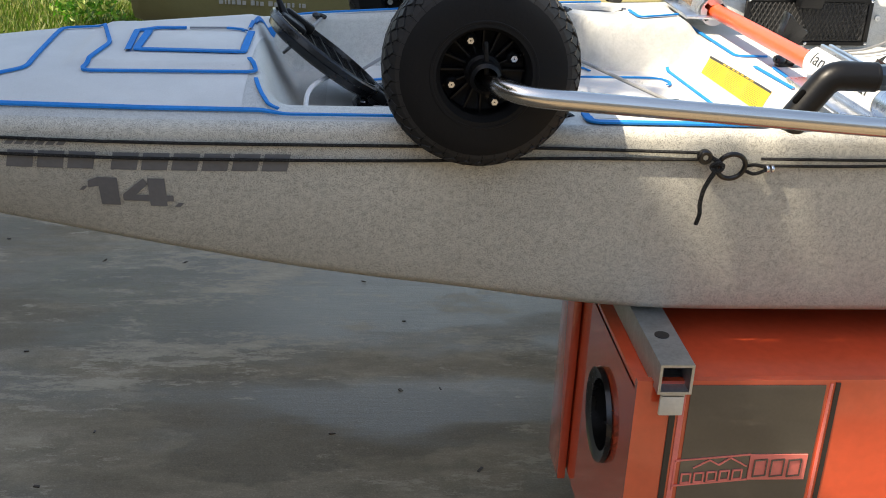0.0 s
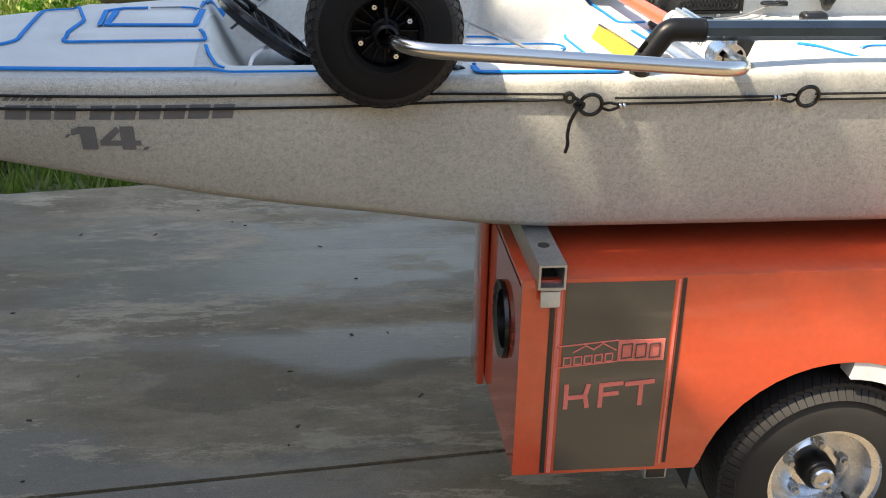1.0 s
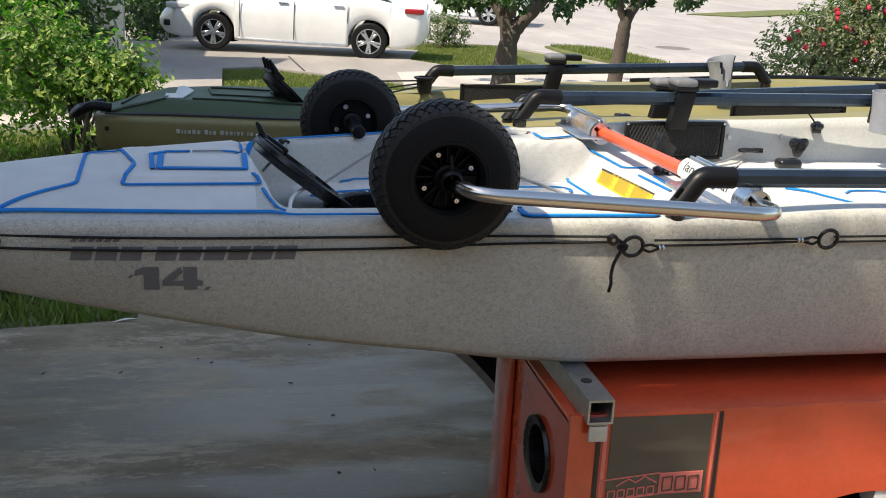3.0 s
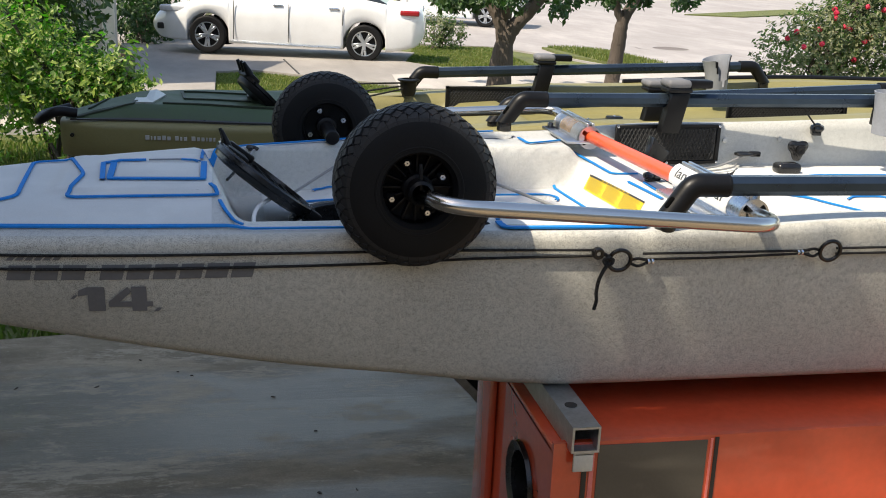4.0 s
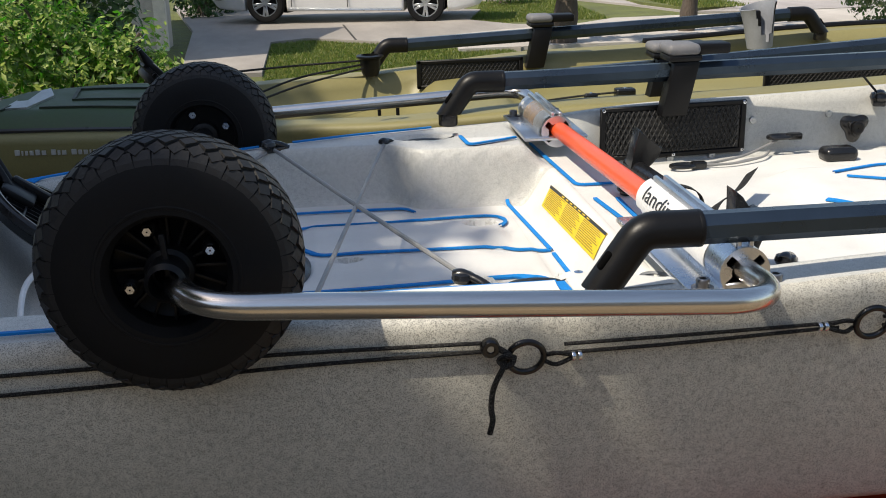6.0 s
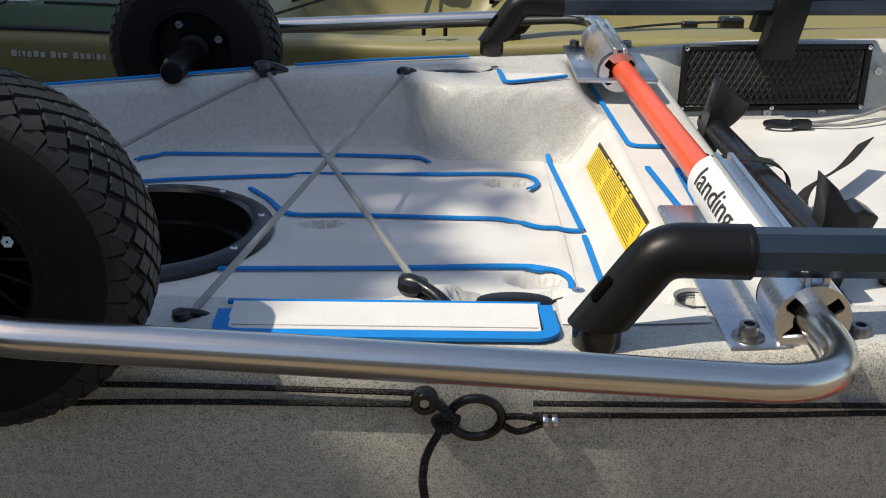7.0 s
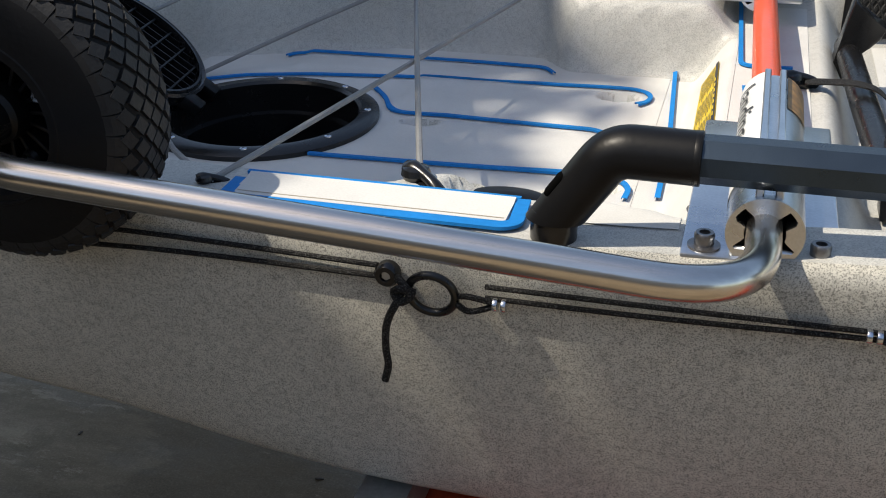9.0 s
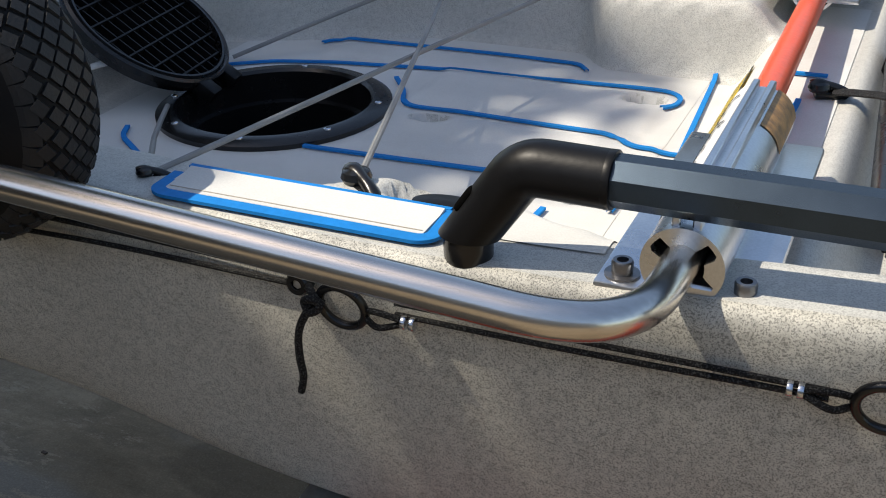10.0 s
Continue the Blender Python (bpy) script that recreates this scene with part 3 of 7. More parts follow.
    wheel = thing("trailer_wheel", "trailer wheel with ribbed black tyre and galvanised rim", "wheel")
    wheel.parent = tr
    wheel.matrix_parent_inverse = tr.matrix_world.inverted()
    del wheel["category"], wheel["label"]
    mt = pose(WX, BY0 + 0.10, WZ, 90, 0, 0)
    bm = bmesh.new()
    prof = []
    W2 = 0.09
    for k in range(17):
        a = math.pi * (k / 16)
        c, s = math.cos(a), math.sin(a)
        w = W2 * (abs(c) ** 0.55) * (1 if c > 0 else -1)
        prof.append((0.118 + (WR - 0.118) * s ** 0.62 if s > 0 else 0.118, w))
    lathe(bm, prof, 72, mt, close=False)
    part("tyre", bm, M["roadtyre"], wheel, "black road tyre with worn tread")
    bm = bmesh.new()
    for k in range(76):
        a = 2 * math.pi * k / 76
        for s in (-1, 1):
            q = Matrix.Translation((WX, BY0 + 0.10, WZ)) @ Matrix.Rotation(a + 0.02, 4, 'Y') @ Matrix.Translation((0, s * 0.078, WR - 0.022)) @ Matrix.Rotation(s * -0.85, 4, 'X')
            box(bm, (-0.0072, -0.014, 0), (0.0072, 0.014, 0.0065), 0, 1, q)
            q = Matrix.Translation((WX, BY0 + 0.10, WZ)) @ Matrix.Rotation(a, 4, 'Y') @ Matrix.Translation((0, s * 0.052, WR - 0.007)) @ Matrix.Rotation(s * 0.35, 4, 'Z')
            box(bm, (-0.0074, -0.026, 0), (0.0074, 0.026, 0.0085), 0, 1, q)
    tagged(part("tread", bm, M["roadtyre"], wheel, smooth=False), kind="stuff")
    bm = bmesh.new()
    lathe(bm, [(0.121, 0.088), (0.121, 0.080), (0.104, 0.074), (0.098, 0.04), (0.092, 0.012), (0.070, 0.014), (0.050, 0.030), (0.036, 0.030), (0.036, 0.02), (0.07, 0.0), (0.10, 0.0), (0.115, 0.07)], 56, mt)
    part("rim", bm, M["rim"], wheel, "bright galvanised eight-inch rim")
    bm = bmesh.new()
    lathe(bm, [(0.001, 0.072), (0.030, 0.071), (0.035, 0.065), (0.037, 0.02), (0.001, 0.02)], 32, mt, close=False)
    part("hub", bm, M["black"], wheel, "dark greased hub")
    bm = bmesh.new()
    lathe(bm, [(0.024, 0.070), (0.024, 0.082), (0.020, 0.086), (0.014, 0.086), (0.013, 0.080), (0.001, 0.080)], 28, mt, close=False)
    part("hub_cap", bm, M["alu"], wheel)
    for k in range(5):
        a = 2 * math.pi * k / 5 + 0.3
        p = Vector((WX + 0.060 * math.cos(a), BY0 + 0.10, WZ + 0.060 * math.sin(a)))
        bm = bmesh.new()
        cyl(bm, p - Vector((0, 0.028, 0)), p - Vector((0, 0.046, 0)), 0.0105, seg=6, bevel=0.0015)
        cyl(bm, p - Vector((0, 0.046, 0)), p - Vector((0, 0.056, 0)), 0.006, seg=12)
        part("wheel_nut", bm, M["galv"], wheel)
    bm = bmesh.new()
    a = -0.75
    cyl(bm, (WX + 0.093 * math.cos(a), BY0 + 0.055, WZ + 0.093 * math.sin(a)), (WX + 0.088 * math.cos(a), BY0 + 0.025, WZ + 0.088 * math.sin(a)), 0.004)
    part("valve", bm, M["black"], wheel)
    far = copy_thing(wheel, wheel.matrix_basis.copy())
    far.location.y += 1.72
    # far fender, chassis rail and post that carries the crossbar
    bm = bmesh.new()
    n = 20
    ya, yb = BY0 + 1.66, BY0 + 1.98
    top = [[bm.verts.new((WX + r * math.cos(math.pi * k / n), y, WZ + r * math.sin(math.pi * k / n))) for k in range(n + 1)] for r, y in ((0.29, ya), (0.29, yb), (0.282, yb), (0.282, ya))]
    for a in range(4):
        b = (a + 1) % 4
        for k in range(n):
            bm.faces.new((top[a][k], top[a][k + 1], top[b][k + 1], top[b][k]))
    part("fender", bm, M["black"], tr, "black wheel fender")
    bm = bmesh.new()
    box(bm, (0.45, 3.42, 0.30), (3.2, 3.46, 0.35), 0.003)
    part("chassis_rail", bm, M["galv"], tr)
    # dark sloping mudguard under the far side with its galvanised lip
    slope = [(0.455, 0.165), (0.50, 0.128), (0.56, 0.066), (0.61, 0.004), (0.65, -0.055)]
    bm = bmesh.new()
    prof = slope + [(0.70, -0.055), (0.70, 0.10), (0.70, 0.299), (0.455, 0.299)]
    a = [bm.verts.new((x, 2.99, z)) for x, z in prof]
    b = [bm.verts.new((x, 3.14, z)) for x, z in prof]
    bm.faces.new(a)
    bm.faces.new(b[::-1])
    for i in range(len(a)):
        k = (i + 1) % len(a)
        bm.faces.new((a[i], a[k], b[k], b[i]))
    box(bm, (0.60, 3.12, 0.28), (0.68, 3.43, 0.30), 0.002)
    guard = part("mudguard", bm, M["black"], tr, "black mudguard under the far side", smooth=False)
    bm = bmesh.new()
    rows = [[bm.verts.new((x + dx, y, z + dz)) for y, dx, dz in ((2.975, -0.014, -0.012), (2.975, 0.004, 0.004), (2.988, 0.004, 0.004), (2.988, -0.014, -0.012))] for x, z in slope]
    for p, q in zip(rows, rows[1:]):
        for m in range(4):
            bm.faces.new((p[m], p[(m + 1) % 4], q[(m + 1) % 4], q[m]))
    part("lip", bm, M["galv"], guard, "galvanised lip")
    for x in (0.352, 2.55):
        bm = bmesh.new()
        box(bm, (x + 0.10, 3.425, 0.352), (x + 0.14, 3.455, 0.612), 0.003)
        box(bm, (x + 0.0, 3.425, 0.572), (x + 0.14, 3.455, 0.611), 0.003)
        part("post", bm, M["galv"], tr)
    return tr


trailer()


# ---- grey kayak ----
import functools

Y_NEAR = [(-0.92, 1.80), (-0.85, 1.70), (-0.75, 1.625), (-0.65, 1.595), (-0.35, 1.585), (0.0, 1.595), (0.1, 1.603), (0.2, 1.597), (0.45, 1.588), (0.8, 1.588), (1.2, 1.59), (2.0, 1.60), (2.6, 1.65), (3.2, 1.86)]
Y_FAR = [(-0.92, 1.84), (-0.85, 1.90), (-0.75, 1.97), (-0.69, 2.006), (-0.47, 2.177), (-0.22, 2.31), (0.0, 2.395), (0.265, 2.505), (0.46, 2.55), (0.77, 2.60), (1.13, 2.635), (1.6, 2.66), (2.2, 2.65), (2.7, 2.55), (3.2, 2.30)]
Z_KEEL = [(-0.92, 0.885), (-0.80, 0.846), (-0.67, 0.817), (-0.45, 0.773), (-0.32, 0.748), (-0.18, 0.720), (0.0, 0.693), (0.20, 0.668), (0.36, 0.656), (1.5, 0.656), (2.4, 0.67), (3.2, 0.80)]


def smooth_table(table, x, h=0.06):
    return sum(lerp(x + k * h / 2, table) for k in (-2, -1, 0, 1, 2)) / 5


@functools.lru_cache(None)
def y_near(x):
    return smooth_table(Y_NEAR, x)


@functools.lru_cache(None)
def y_far(x):
    return smooth_table(Y_FAR, x)


def z_sheer(x):
    return 0.965 + 0.018 * sm(0.55, 0.95, x) + 0.015 * sm(1.1, 1.8, x)


def topside(w, zs, zk, x):
    """Half section below the gunwale: leaning side, tight chine, nearly flat bottom; rounder towards the bow."""
    top = zs - 0.034
    d = top - zk
    lean = min(0.045, 0.30 * w) - 0.007 * sm(0.0, 0.4, x)
    r = 0.16 - 0.06 * sm(-0.4, 0.3, x)
    pts = []
    n = 9
    for k in range(n):
        t = k / n
        pts.append((w + 0.012 - lean * t ** 1.6, top - t * d * (1 - r)))
    # chine
    y0, z0 = w + 0.012 - lean, zk + d * r
    y1, z1 = y0 - min(0.055, 0.4 * w), zk + 0.002
    cy, cz = y0 - 0.010, zk + 0.006
    for k in range(8):
        t = k / 8
        pts.append(((1 - t) ** 2 * y0 + 2 * t * (1 - t) * cy + t * t * y1, (1 - t) ** 2 * z0 + 2 * t * (1 - t) * cz + t * t * z1))
    for f in (1.0, 0.75, 0.45, 0.15):
        pts.append((y1 * f, zk + 0.002 * f))
    return pts


HATCH = (0.072, 2.058)


def deck_z(x, y):
    """Height of the moulded deck: crowned bow, footwell, ridge, side ledges and seat well."""
    zs = z_sheer(x)
    yn, yf = y_near(x), y_far(x)
    z = zs
    # crowned bow deck
    u = min(1.0, max(0.0, (y - yn) / (yf - yn)))
    crown = 0.030 * (1 - (2 * u - 1) ** 4)
    bow_end = -0.195 - 0.07 * u
    bow = 1 - sm(bow_end - 0.01, bow_end + 0.035, x)
    z += crown * bow * (1 - 0.4 * sm(-0.6, -0.9, x))
    # raised plate and small hatch on the bow deck
    z += 0.006 * bow * sm(1.745, 1.76, y) * (1 - sm(2.05, 2.07, y)) * sm(-0.50, -0.48, x)
    # footwell
    inner_n = yn + 0.075 + 0.036 * sm(0.36, 0.42, x) * (1 - sm(0.50, 0.60, x))
    inner_f = min(yf - 0.028, 2.425 - 0.06 * sm(0.36, 0.43, x))
    well = sm(bow_end, bow_end + 0.075, x) * (1 - sm(0.594, 0.650, x)) * sm(inner_n, inner_n + 0.075, y) * (1 - sm(inner_f - 0.022, inner_f, y))
    floor = 0.862
    # shallow run of raised ribs on the floor
    rib = 0.0
    if -0.05 < x < 0.58:
        for y0, y1, xa, xb in ((2.28, 2.345, 0.02, 0.40), (2.125, 2.262, 0.22, 0.535), (1.968, 2.092, 0.24, 0.565)):
            rib = max(rib, sm(y0 - 0.008, y0 + 0.004, y) * (1 - sm(y1 - 0.004, y1 + 0.008, y)) * sm(xa - 0.01, xa + 0.01, x) * (1 - sm(xb - 0.01, xb + 0.01, x)))
    # drain dimples
    dip = 0.0
    for cx, cy, r in ((0.505, 2.238, 0.021), (0.276, 2.088, 0.020), (0.520, 1.938, 0.022), (0.650, 1.757, 0.019)):
        d = math.hypot((x - cx) / 1.35, y - cy)
        dip = max(dip, 1 - sm(r * 0.62, r, d))
    z = z * (1 - well) + (floor + 0.004 * rib) * well
    # hatch well
    r = math.hypot(x - HATCH[0], y - HATCH[1])
    z -= 0.15 * (1 - sm(0.123, 0.130, r)) * well
    # ridge between footwell and seat well, then the seat well floor
    mid_n, mid_f = yn + 0.06, yf - 0.022
    across = sm(mid_n, mid_n + 0.05, y) * (1 - sm(mid_f - 0.012, mid_f, y))
    ridge = sm(0.598, 0.650, x) * across
    z -= ridge * (zs - 0.928) * (1 - sm(0.74, 0.82, x))
    seat = sm(0.752, 0.806, x) * (1 - sm(2.5, 2.7, x)) * across
    z = z * (1 - seat) + (0.868 + 0.022 * sm(2.42, 2.38, y) * sm(1.05, 1.12, x) * sm(1.75, 1.8, y)) * seat
    # recesses for the round flush caps on both side ledges
    for cx, cy, rx, ry in ((0.474, 1.690, 0.052, 0.030), (0.440, 2.470, 0.056, 0.024)):
        d = math.hypot((x - cx) / rx, (y - cy) / ry)
        z -= 0.019 * (1 - sm(0.80, 1.0, d))
    z -= 0.030 * dip
    return z


def hull_mesh():
    xs = [-0.92 + 0.02 * i for i in range(9)] + [-0.74 + 0.006 * i for i in range(341)] + [1.31 + 0.04 * i for i in range(48)]
    ny, ns = 165, 22
    verts, faces, rows = [], [], []
    for x in xs:
        yn, yf, zs, zk = y_near(x), y_far(x), z_sheer(x), smooth_table(Z_KEEL, x)
        row = []
        for j in range(ny + 1):
            y = yn + (yf - yn) * j / ny
            row.append((x, y, deck_z(x, y)))
        yc, w = (yn + yf) / 2, (yf - yn) / 2
        # rounded gunwale, flat topsides, soft bilge and nearly flat bottom
        half = [(w + 0.006, zs - 0.003), (w + 0.0105, zs - 0.009), (w + 0.0125, zs - 0.018)] + topside(w, zs, zk, x)
        side = half + [(-a, b) for a, b in reversed(half)]
        row += [(x, yc + a, b) for a, b in side]
        rows.append(row)
    n = len(rows[0])
    for r in rows:
        verts += r
    for i in range(len(rows) - 1):
        for j in range(n):
            k = (j + 1) % n
            faces.append((i * n + j, i * n + k, (i + 1) * n + k, (i + 1) * n + j))
    faces.append(tuple(range(n - 1, -1, -1)))
    faces.append(tuple((len(rows) - 1) * n + j for j in range(n)))
    me = mesh_from("hull", verts, [f[::-1] for f in faces], M["hull"])
    # the moulded deck carries a finer, paler fleck than the topsides
    me.materials.append(M["deck"])
    quads = (len(rows) - 1) * n
    me.polygons.foreach_set("material_index", [1 if i < quads and i % n < ny else 0 for i in range(len(faces))])
    return me


kayak = thing("kayak", "pale grey speckled fishing kayak with blue-edged white deck pads", "kayak", (0.5, 2.1, 0.68))
hull = part("hull", hull_mesh(), None, kayak, "pale grey speckled moulded hull")


def ribbon(name, pts, width, mat, parent, lift=0.0030, thick=0.003, closed=False, step=0.008, label=""):
    """A flat band laid on the deck along plan points."""
    p = [Vector((a, b, 0)) for a, b in pts]
    if closed:
        p.append(p[0])
    q = []
    for a, b in zip(p, p[1:]):
        n = max(1, int((b - a).length / step))
        q += [a + (b - a) * i / n for i in range(n)]
    q.append(p[-1])
    bm = bmesh.new()
    rows = []
    for i, c in enumerate(q):
        t = (q[min(i + 1, len(q) - 1)] - q[max(i - 1, 0)])
        t = t.normalized() if t.length > 1e-9 else Vector((1, 0, 0))
        s = Vector((-t.y, t.x, 0)) * width / 2
        row = []
        for e in (-1, 1):
            d = c + s * e
            z = deck_z(d.x, d.y) + lift
            row += [bm.verts.new((d.x, d.y, z)), bm.verts.new((d.x, d.y, z + thick))]
        rows.append(row)
    for a, b in zip(rows, rows[1:]):
        bm.faces.new((a[1], a[3], b[3], b[1]))
        bm.faces.new((a[0], a[1], b[1], b[0]))
        bm.faces.new((a[2], b[2], b[3], a[3]))
    return part(name, bm, mat, parent, label)


def rounded(pts, r=0.02, closed=False):
    p = fillet([(a, b, 0) for a, b in pts], r, 6)
    return [(v.x, v.y) for v in p]


T = 0.006
BOW_EDGING = [
    [(-0.86, 1.72), (-0.78, 1.64), (-0.66, 1.612), (-0.35, 1.604), (0.0, 1.610)],
    [(-0.655, 1.612), (-0.627, 1.640), (-0.538, 1.722), (-0.552, 1.995), (-0.489, 2.009), (-0.448, 1.856), (-0.463, 1.716), (-0.214, 1.733), (-0.231, 1.781)],
    [(-0.248, 1.985), (-0.246, 2.22), (-0.225, 2.275)] + [(x, y_far(x) - 0.014) for x in (-0.15, -0.05, 0.05, 0.14)],
    [(-0.215, 1.705), (-0.207, 1.665), (-0.192, 1.628), (-0.178, 1.624)],
    [(x, y_far(x) - 0.015) for x in (0.20, 0.30, 0.46)],
    [(-0.008, 2.318), (0.0, 2.334), (0.025, 2.338), (0.27, 2.340), (0.385, 2.334), (0.404, 2.318)],
]
FLOOR_EDGING = [
    [(-0.09, 2.175), (-0.03, 2.215), (0.06, 2.240), (0.20, 2.260), (0.494, 2.277), (0.528, 2.275), (0.547, 2.258), (0.549, 2.232), (0.534, 2.207)],
    [(0.170, 2.208), (0.203, 2.165), (0.222, 2.122), (0.240, 2.114), (0.272, 2.114), (0.30, 2.116), (0.42, 2.110), (0.500, 2.108), (0.525, 2.078), (0.540, 2.070), (0.588, 2.072)],
    [(0.178, 1.950), (0.301, 1.954), (0.478, 1.962), (0.524, 1.962), (0.549, 1.955), (0.560, 1.934), (0.558, 1.905)],
    [(0.571, 2.346), (0.589, 2.072)],
    [(0.589, 2.055), (0.592, 1.915)],
    [(0.490, 1.83), (0.494, 1.89)],
    [(-0.06, 1.93), (-0.045, 1.90), (0.02, 1.855)],
]
RIDGE_EDGING = [
    [(-0.05, 1.82), (0.04, 1.80)],
    [(0.503, 2.445), (0.508, 2.372), (0.60, 2.412)],
    [(0.648, 2.515), (0.660, 2.20), (0.722, 2.20)],
    [(0.668, 2.115), (0.682, 1.955)],
    [(0.700, 1.95), (0.703, 2.11)],
    [(1.09, 2.19), (1.13, 2.07), (1.17, 1.99)],
    [(1.17, 2.33), (1.27, 2.365), (1.75, 2.365)],
    [(1.18, 2.30), (1.35, 2.20)],
    [(1.20, 2.10), (1.23, 2.13), (1.30, 2.13), (1.33, 2.10)],
    [(0.80, 1.80), (0.86, 1.70)],
]
for pts in BOW_EDGING + FLOOR_EDGING + RIDGE_EDGING:
    ribbon("blue_edging", rounded(pts, 0.018), T, M["tape"], hull)
# small hatch on the bow: raised lid outlined in blue
part("bow_hatch", box(bmesh.new(), (-0.397, 1.824, 0.990), (-0.250, 1.958, 1.0045), 0.003), M["pad"], kayak, "white rectangular bow hatch lid outlined in blue")
for pts, w in (([(-0.413, 1.808), (-0.424, 1.946), (-0.395, 1.974), (-0.350, 1.979)], 0.009), ([(-0.405, 1.946), (-0.402, 1.818), (-0.243, 1.818), (-0.243, 1.962)], 0.011), ([(-0.285, 1.985), (-0.262, 1.978), (-0.252, 1.965)], 0.006)):
    ribbon("blue_edging", pts, w, M["tape"], hull)
ribbon("hatch_gap", [(-0.345, 1.979), (-0.285, 1.986)], 0.0035, M["greyplastic"], hull)


def pad_strip(name, pts, label):
    """White foam pad laid between blue edges."""
    bm = bmesh.new()
    n = 40
    (x0, x1, y0, y1) = pts
    rows = []
    for i in range(n + 1):
        x = x0 + (x1 - x0) * i / n
        rows.append([bm.verts.new((x, y, max(deck_z(x, y0 + 0.01), deck_z(x, y1 - 0.01)) + h)) for y, h in ((y0, 0.001), (y0 + 0.002, 0.0055), (y1 - 0.012, 0.0065), (y1 - 0.003, 0.0085), (y1, 0.001))])
    for a, b in zip(rows, rows[1:]):
        for j in range(4):
            bm.faces.new((a[j], a[j + 1], b[j + 1], b[j]))
    bm.faces.new(rows[0])
    bm.faces.new(rows[-1][::-1])
    return part(name, bm, M["pad"], hull, label)


pad_strip("side_pad", (0.256, 0.497, 1.606, 1.652), "white grooved foam pad on the side ledge")
ribbon("blue_edging", rounded([(0.251, 1.640), (0.252, 1.606), (0.262, 1.600), (0.497, 1.600), (0.506, 1.607), (0.503, 1.652)], 0.012), 0.012, M["tape"], hull)
ribbon("blue_edging", [(0.250, 1.656), (0.38, 1.656), (0.50, 1.655)], 0.005, M["tape"], hull)
ribbon("side_pad_groove", [(0.260, 1.613), (0.495, 1.612)], 0.0010, M["siding"], hull, lift=0.0058, thick=0.0004)


def deck_sheet(name, x0, x1, y_lo, y_hi, label, nx=60, ny=60, lift=0.0012):
    """Thin white foam sheet that follows the deck between two sides."""
    v, f = [], []
    for i in range(nx + 1):
        x = x0 + (x1 - x0) * i / nx
        a, b = y_lo(x), y_hi(x)
        for j in range(ny + 1):
            y = a + (b - a) * j / ny
            v.append((x, y, deck_z(x, y) + lift))
    for i in range(nx):
        for j in range(ny):
            k = i * (ny + 1) + j
            f.append((k, k + ny + 1, k + ny + 2, k + 1))
    return part(name, mesh_from(name, v, f, M["pad"]), None, hull, label)


def floor_lo(x):
    return y_near(x) + 0.155 + 0.036 * sm(0.36, 0.42, x) * (1 - sm(0.50, 0.60, x))


def floor_hi(x):
    return min(y_far(x) - 0.028, 2.425 - 0.06 * sm(0.36, 0.43, x)) - 0.023


deck_sheet("bow_pad", -0.80, -0.228, lambda x: y_near(x) + 0.022, lambda x: y_far(x) - 0.024, "white foam bow deck pad")
deck_sheet("floor_pad", -0.125, 0.566, floor_lo, floor_hi, "white foam footwell pad", 110, 100)
deck_sheet("ridge_pad", 0.654, 0.742, lambda x: 1.715, lambda x: 2.512, "white foam pad on the ridge", 24, 40)
deck_sheet("seat_pad", 0.842, 2.0, lambda x: y_near(x) + 0.122, lambda x: y_far(x) - 0.066, "white foam seat well pad", 60, 60)
deck_sheet("slope_pad", 0.5665, 0.6535, lambda x: floor_lo(x) - 0.05, lambda x: 2.332, "white foam pad on the footwell slope", 40, 60)
deck_sheet("ledge_pad", 0.515, 0.632, lambda x: 1.628 + 0.02 * (x - 0.515), lambda x: floor_lo(x) - 0.054, "white foam pad on the near side ledge", 24, 24)
deck_sheet("ledge_pad", 0.512, 0.598, lambda x: 2.375 + 0.35 * (x - 0.512), lambda x: 2.44, "white foam ledge pad", 10, 10)

# dark grey discs that put the shade inside the drain dimples into colour
for cx, cy in ((0.505, 2.238), (0.276, 2.088), (0.520, 1.938)):
    part("dimple_shade", lathe(bmesh.new(), [(0.0125, 0.0), (0.006, 0.0025), (0.001, 0.003)], 18, Matrix.Translation((cx, cy, deck_z(cx, cy) + 0.0025)) @ Matrix.Diagonal((1.3, 1, 1, 1)), close=False), M["letter"], hull)


# ---- hatch in the footwell ----
hx, hy = HATCH
HZ = 0.866
bm = bmesh.new()
lathe(bm, [(0.123, -0.02), (0.123, 0.004), (0.127, 0.008), (0.141, 0.008), (0.150, 0.003), (0.150, -0.004), (0.132, -0.004)], 56, Matrix.Translation((hx, hy, HZ)))
rim = part("hatch_rim", bm, M["blackgloss"], kayak, "black screwed hatch rim")
for k in range(8):
    a = 2 * math.pi * k / 8 + 0.25
    p = Vector((hx + 0.1355 * math.cos(a), hy + 0.1355 * math.sin(a), HZ + 0.007))
    part("screw", lathe(bmesh.new(), [(0.0048, 0), (0.0044, 0.002), (0.0015, 0.003)], 12, Matrix.Translation(p), close=False), M["chrome"], rim)
bm = bmesh.new()
lathe(bm, [(0.1235, 0.004), (0.1225, -0.035), (0.114, -0.037), (0.113, -0.125), (0.002, -0.128)], 48, Matrix.Translation((hx, hy, HZ)), close=False)
part("hatch_bucket", bm, M["blackgloss"], kayak)
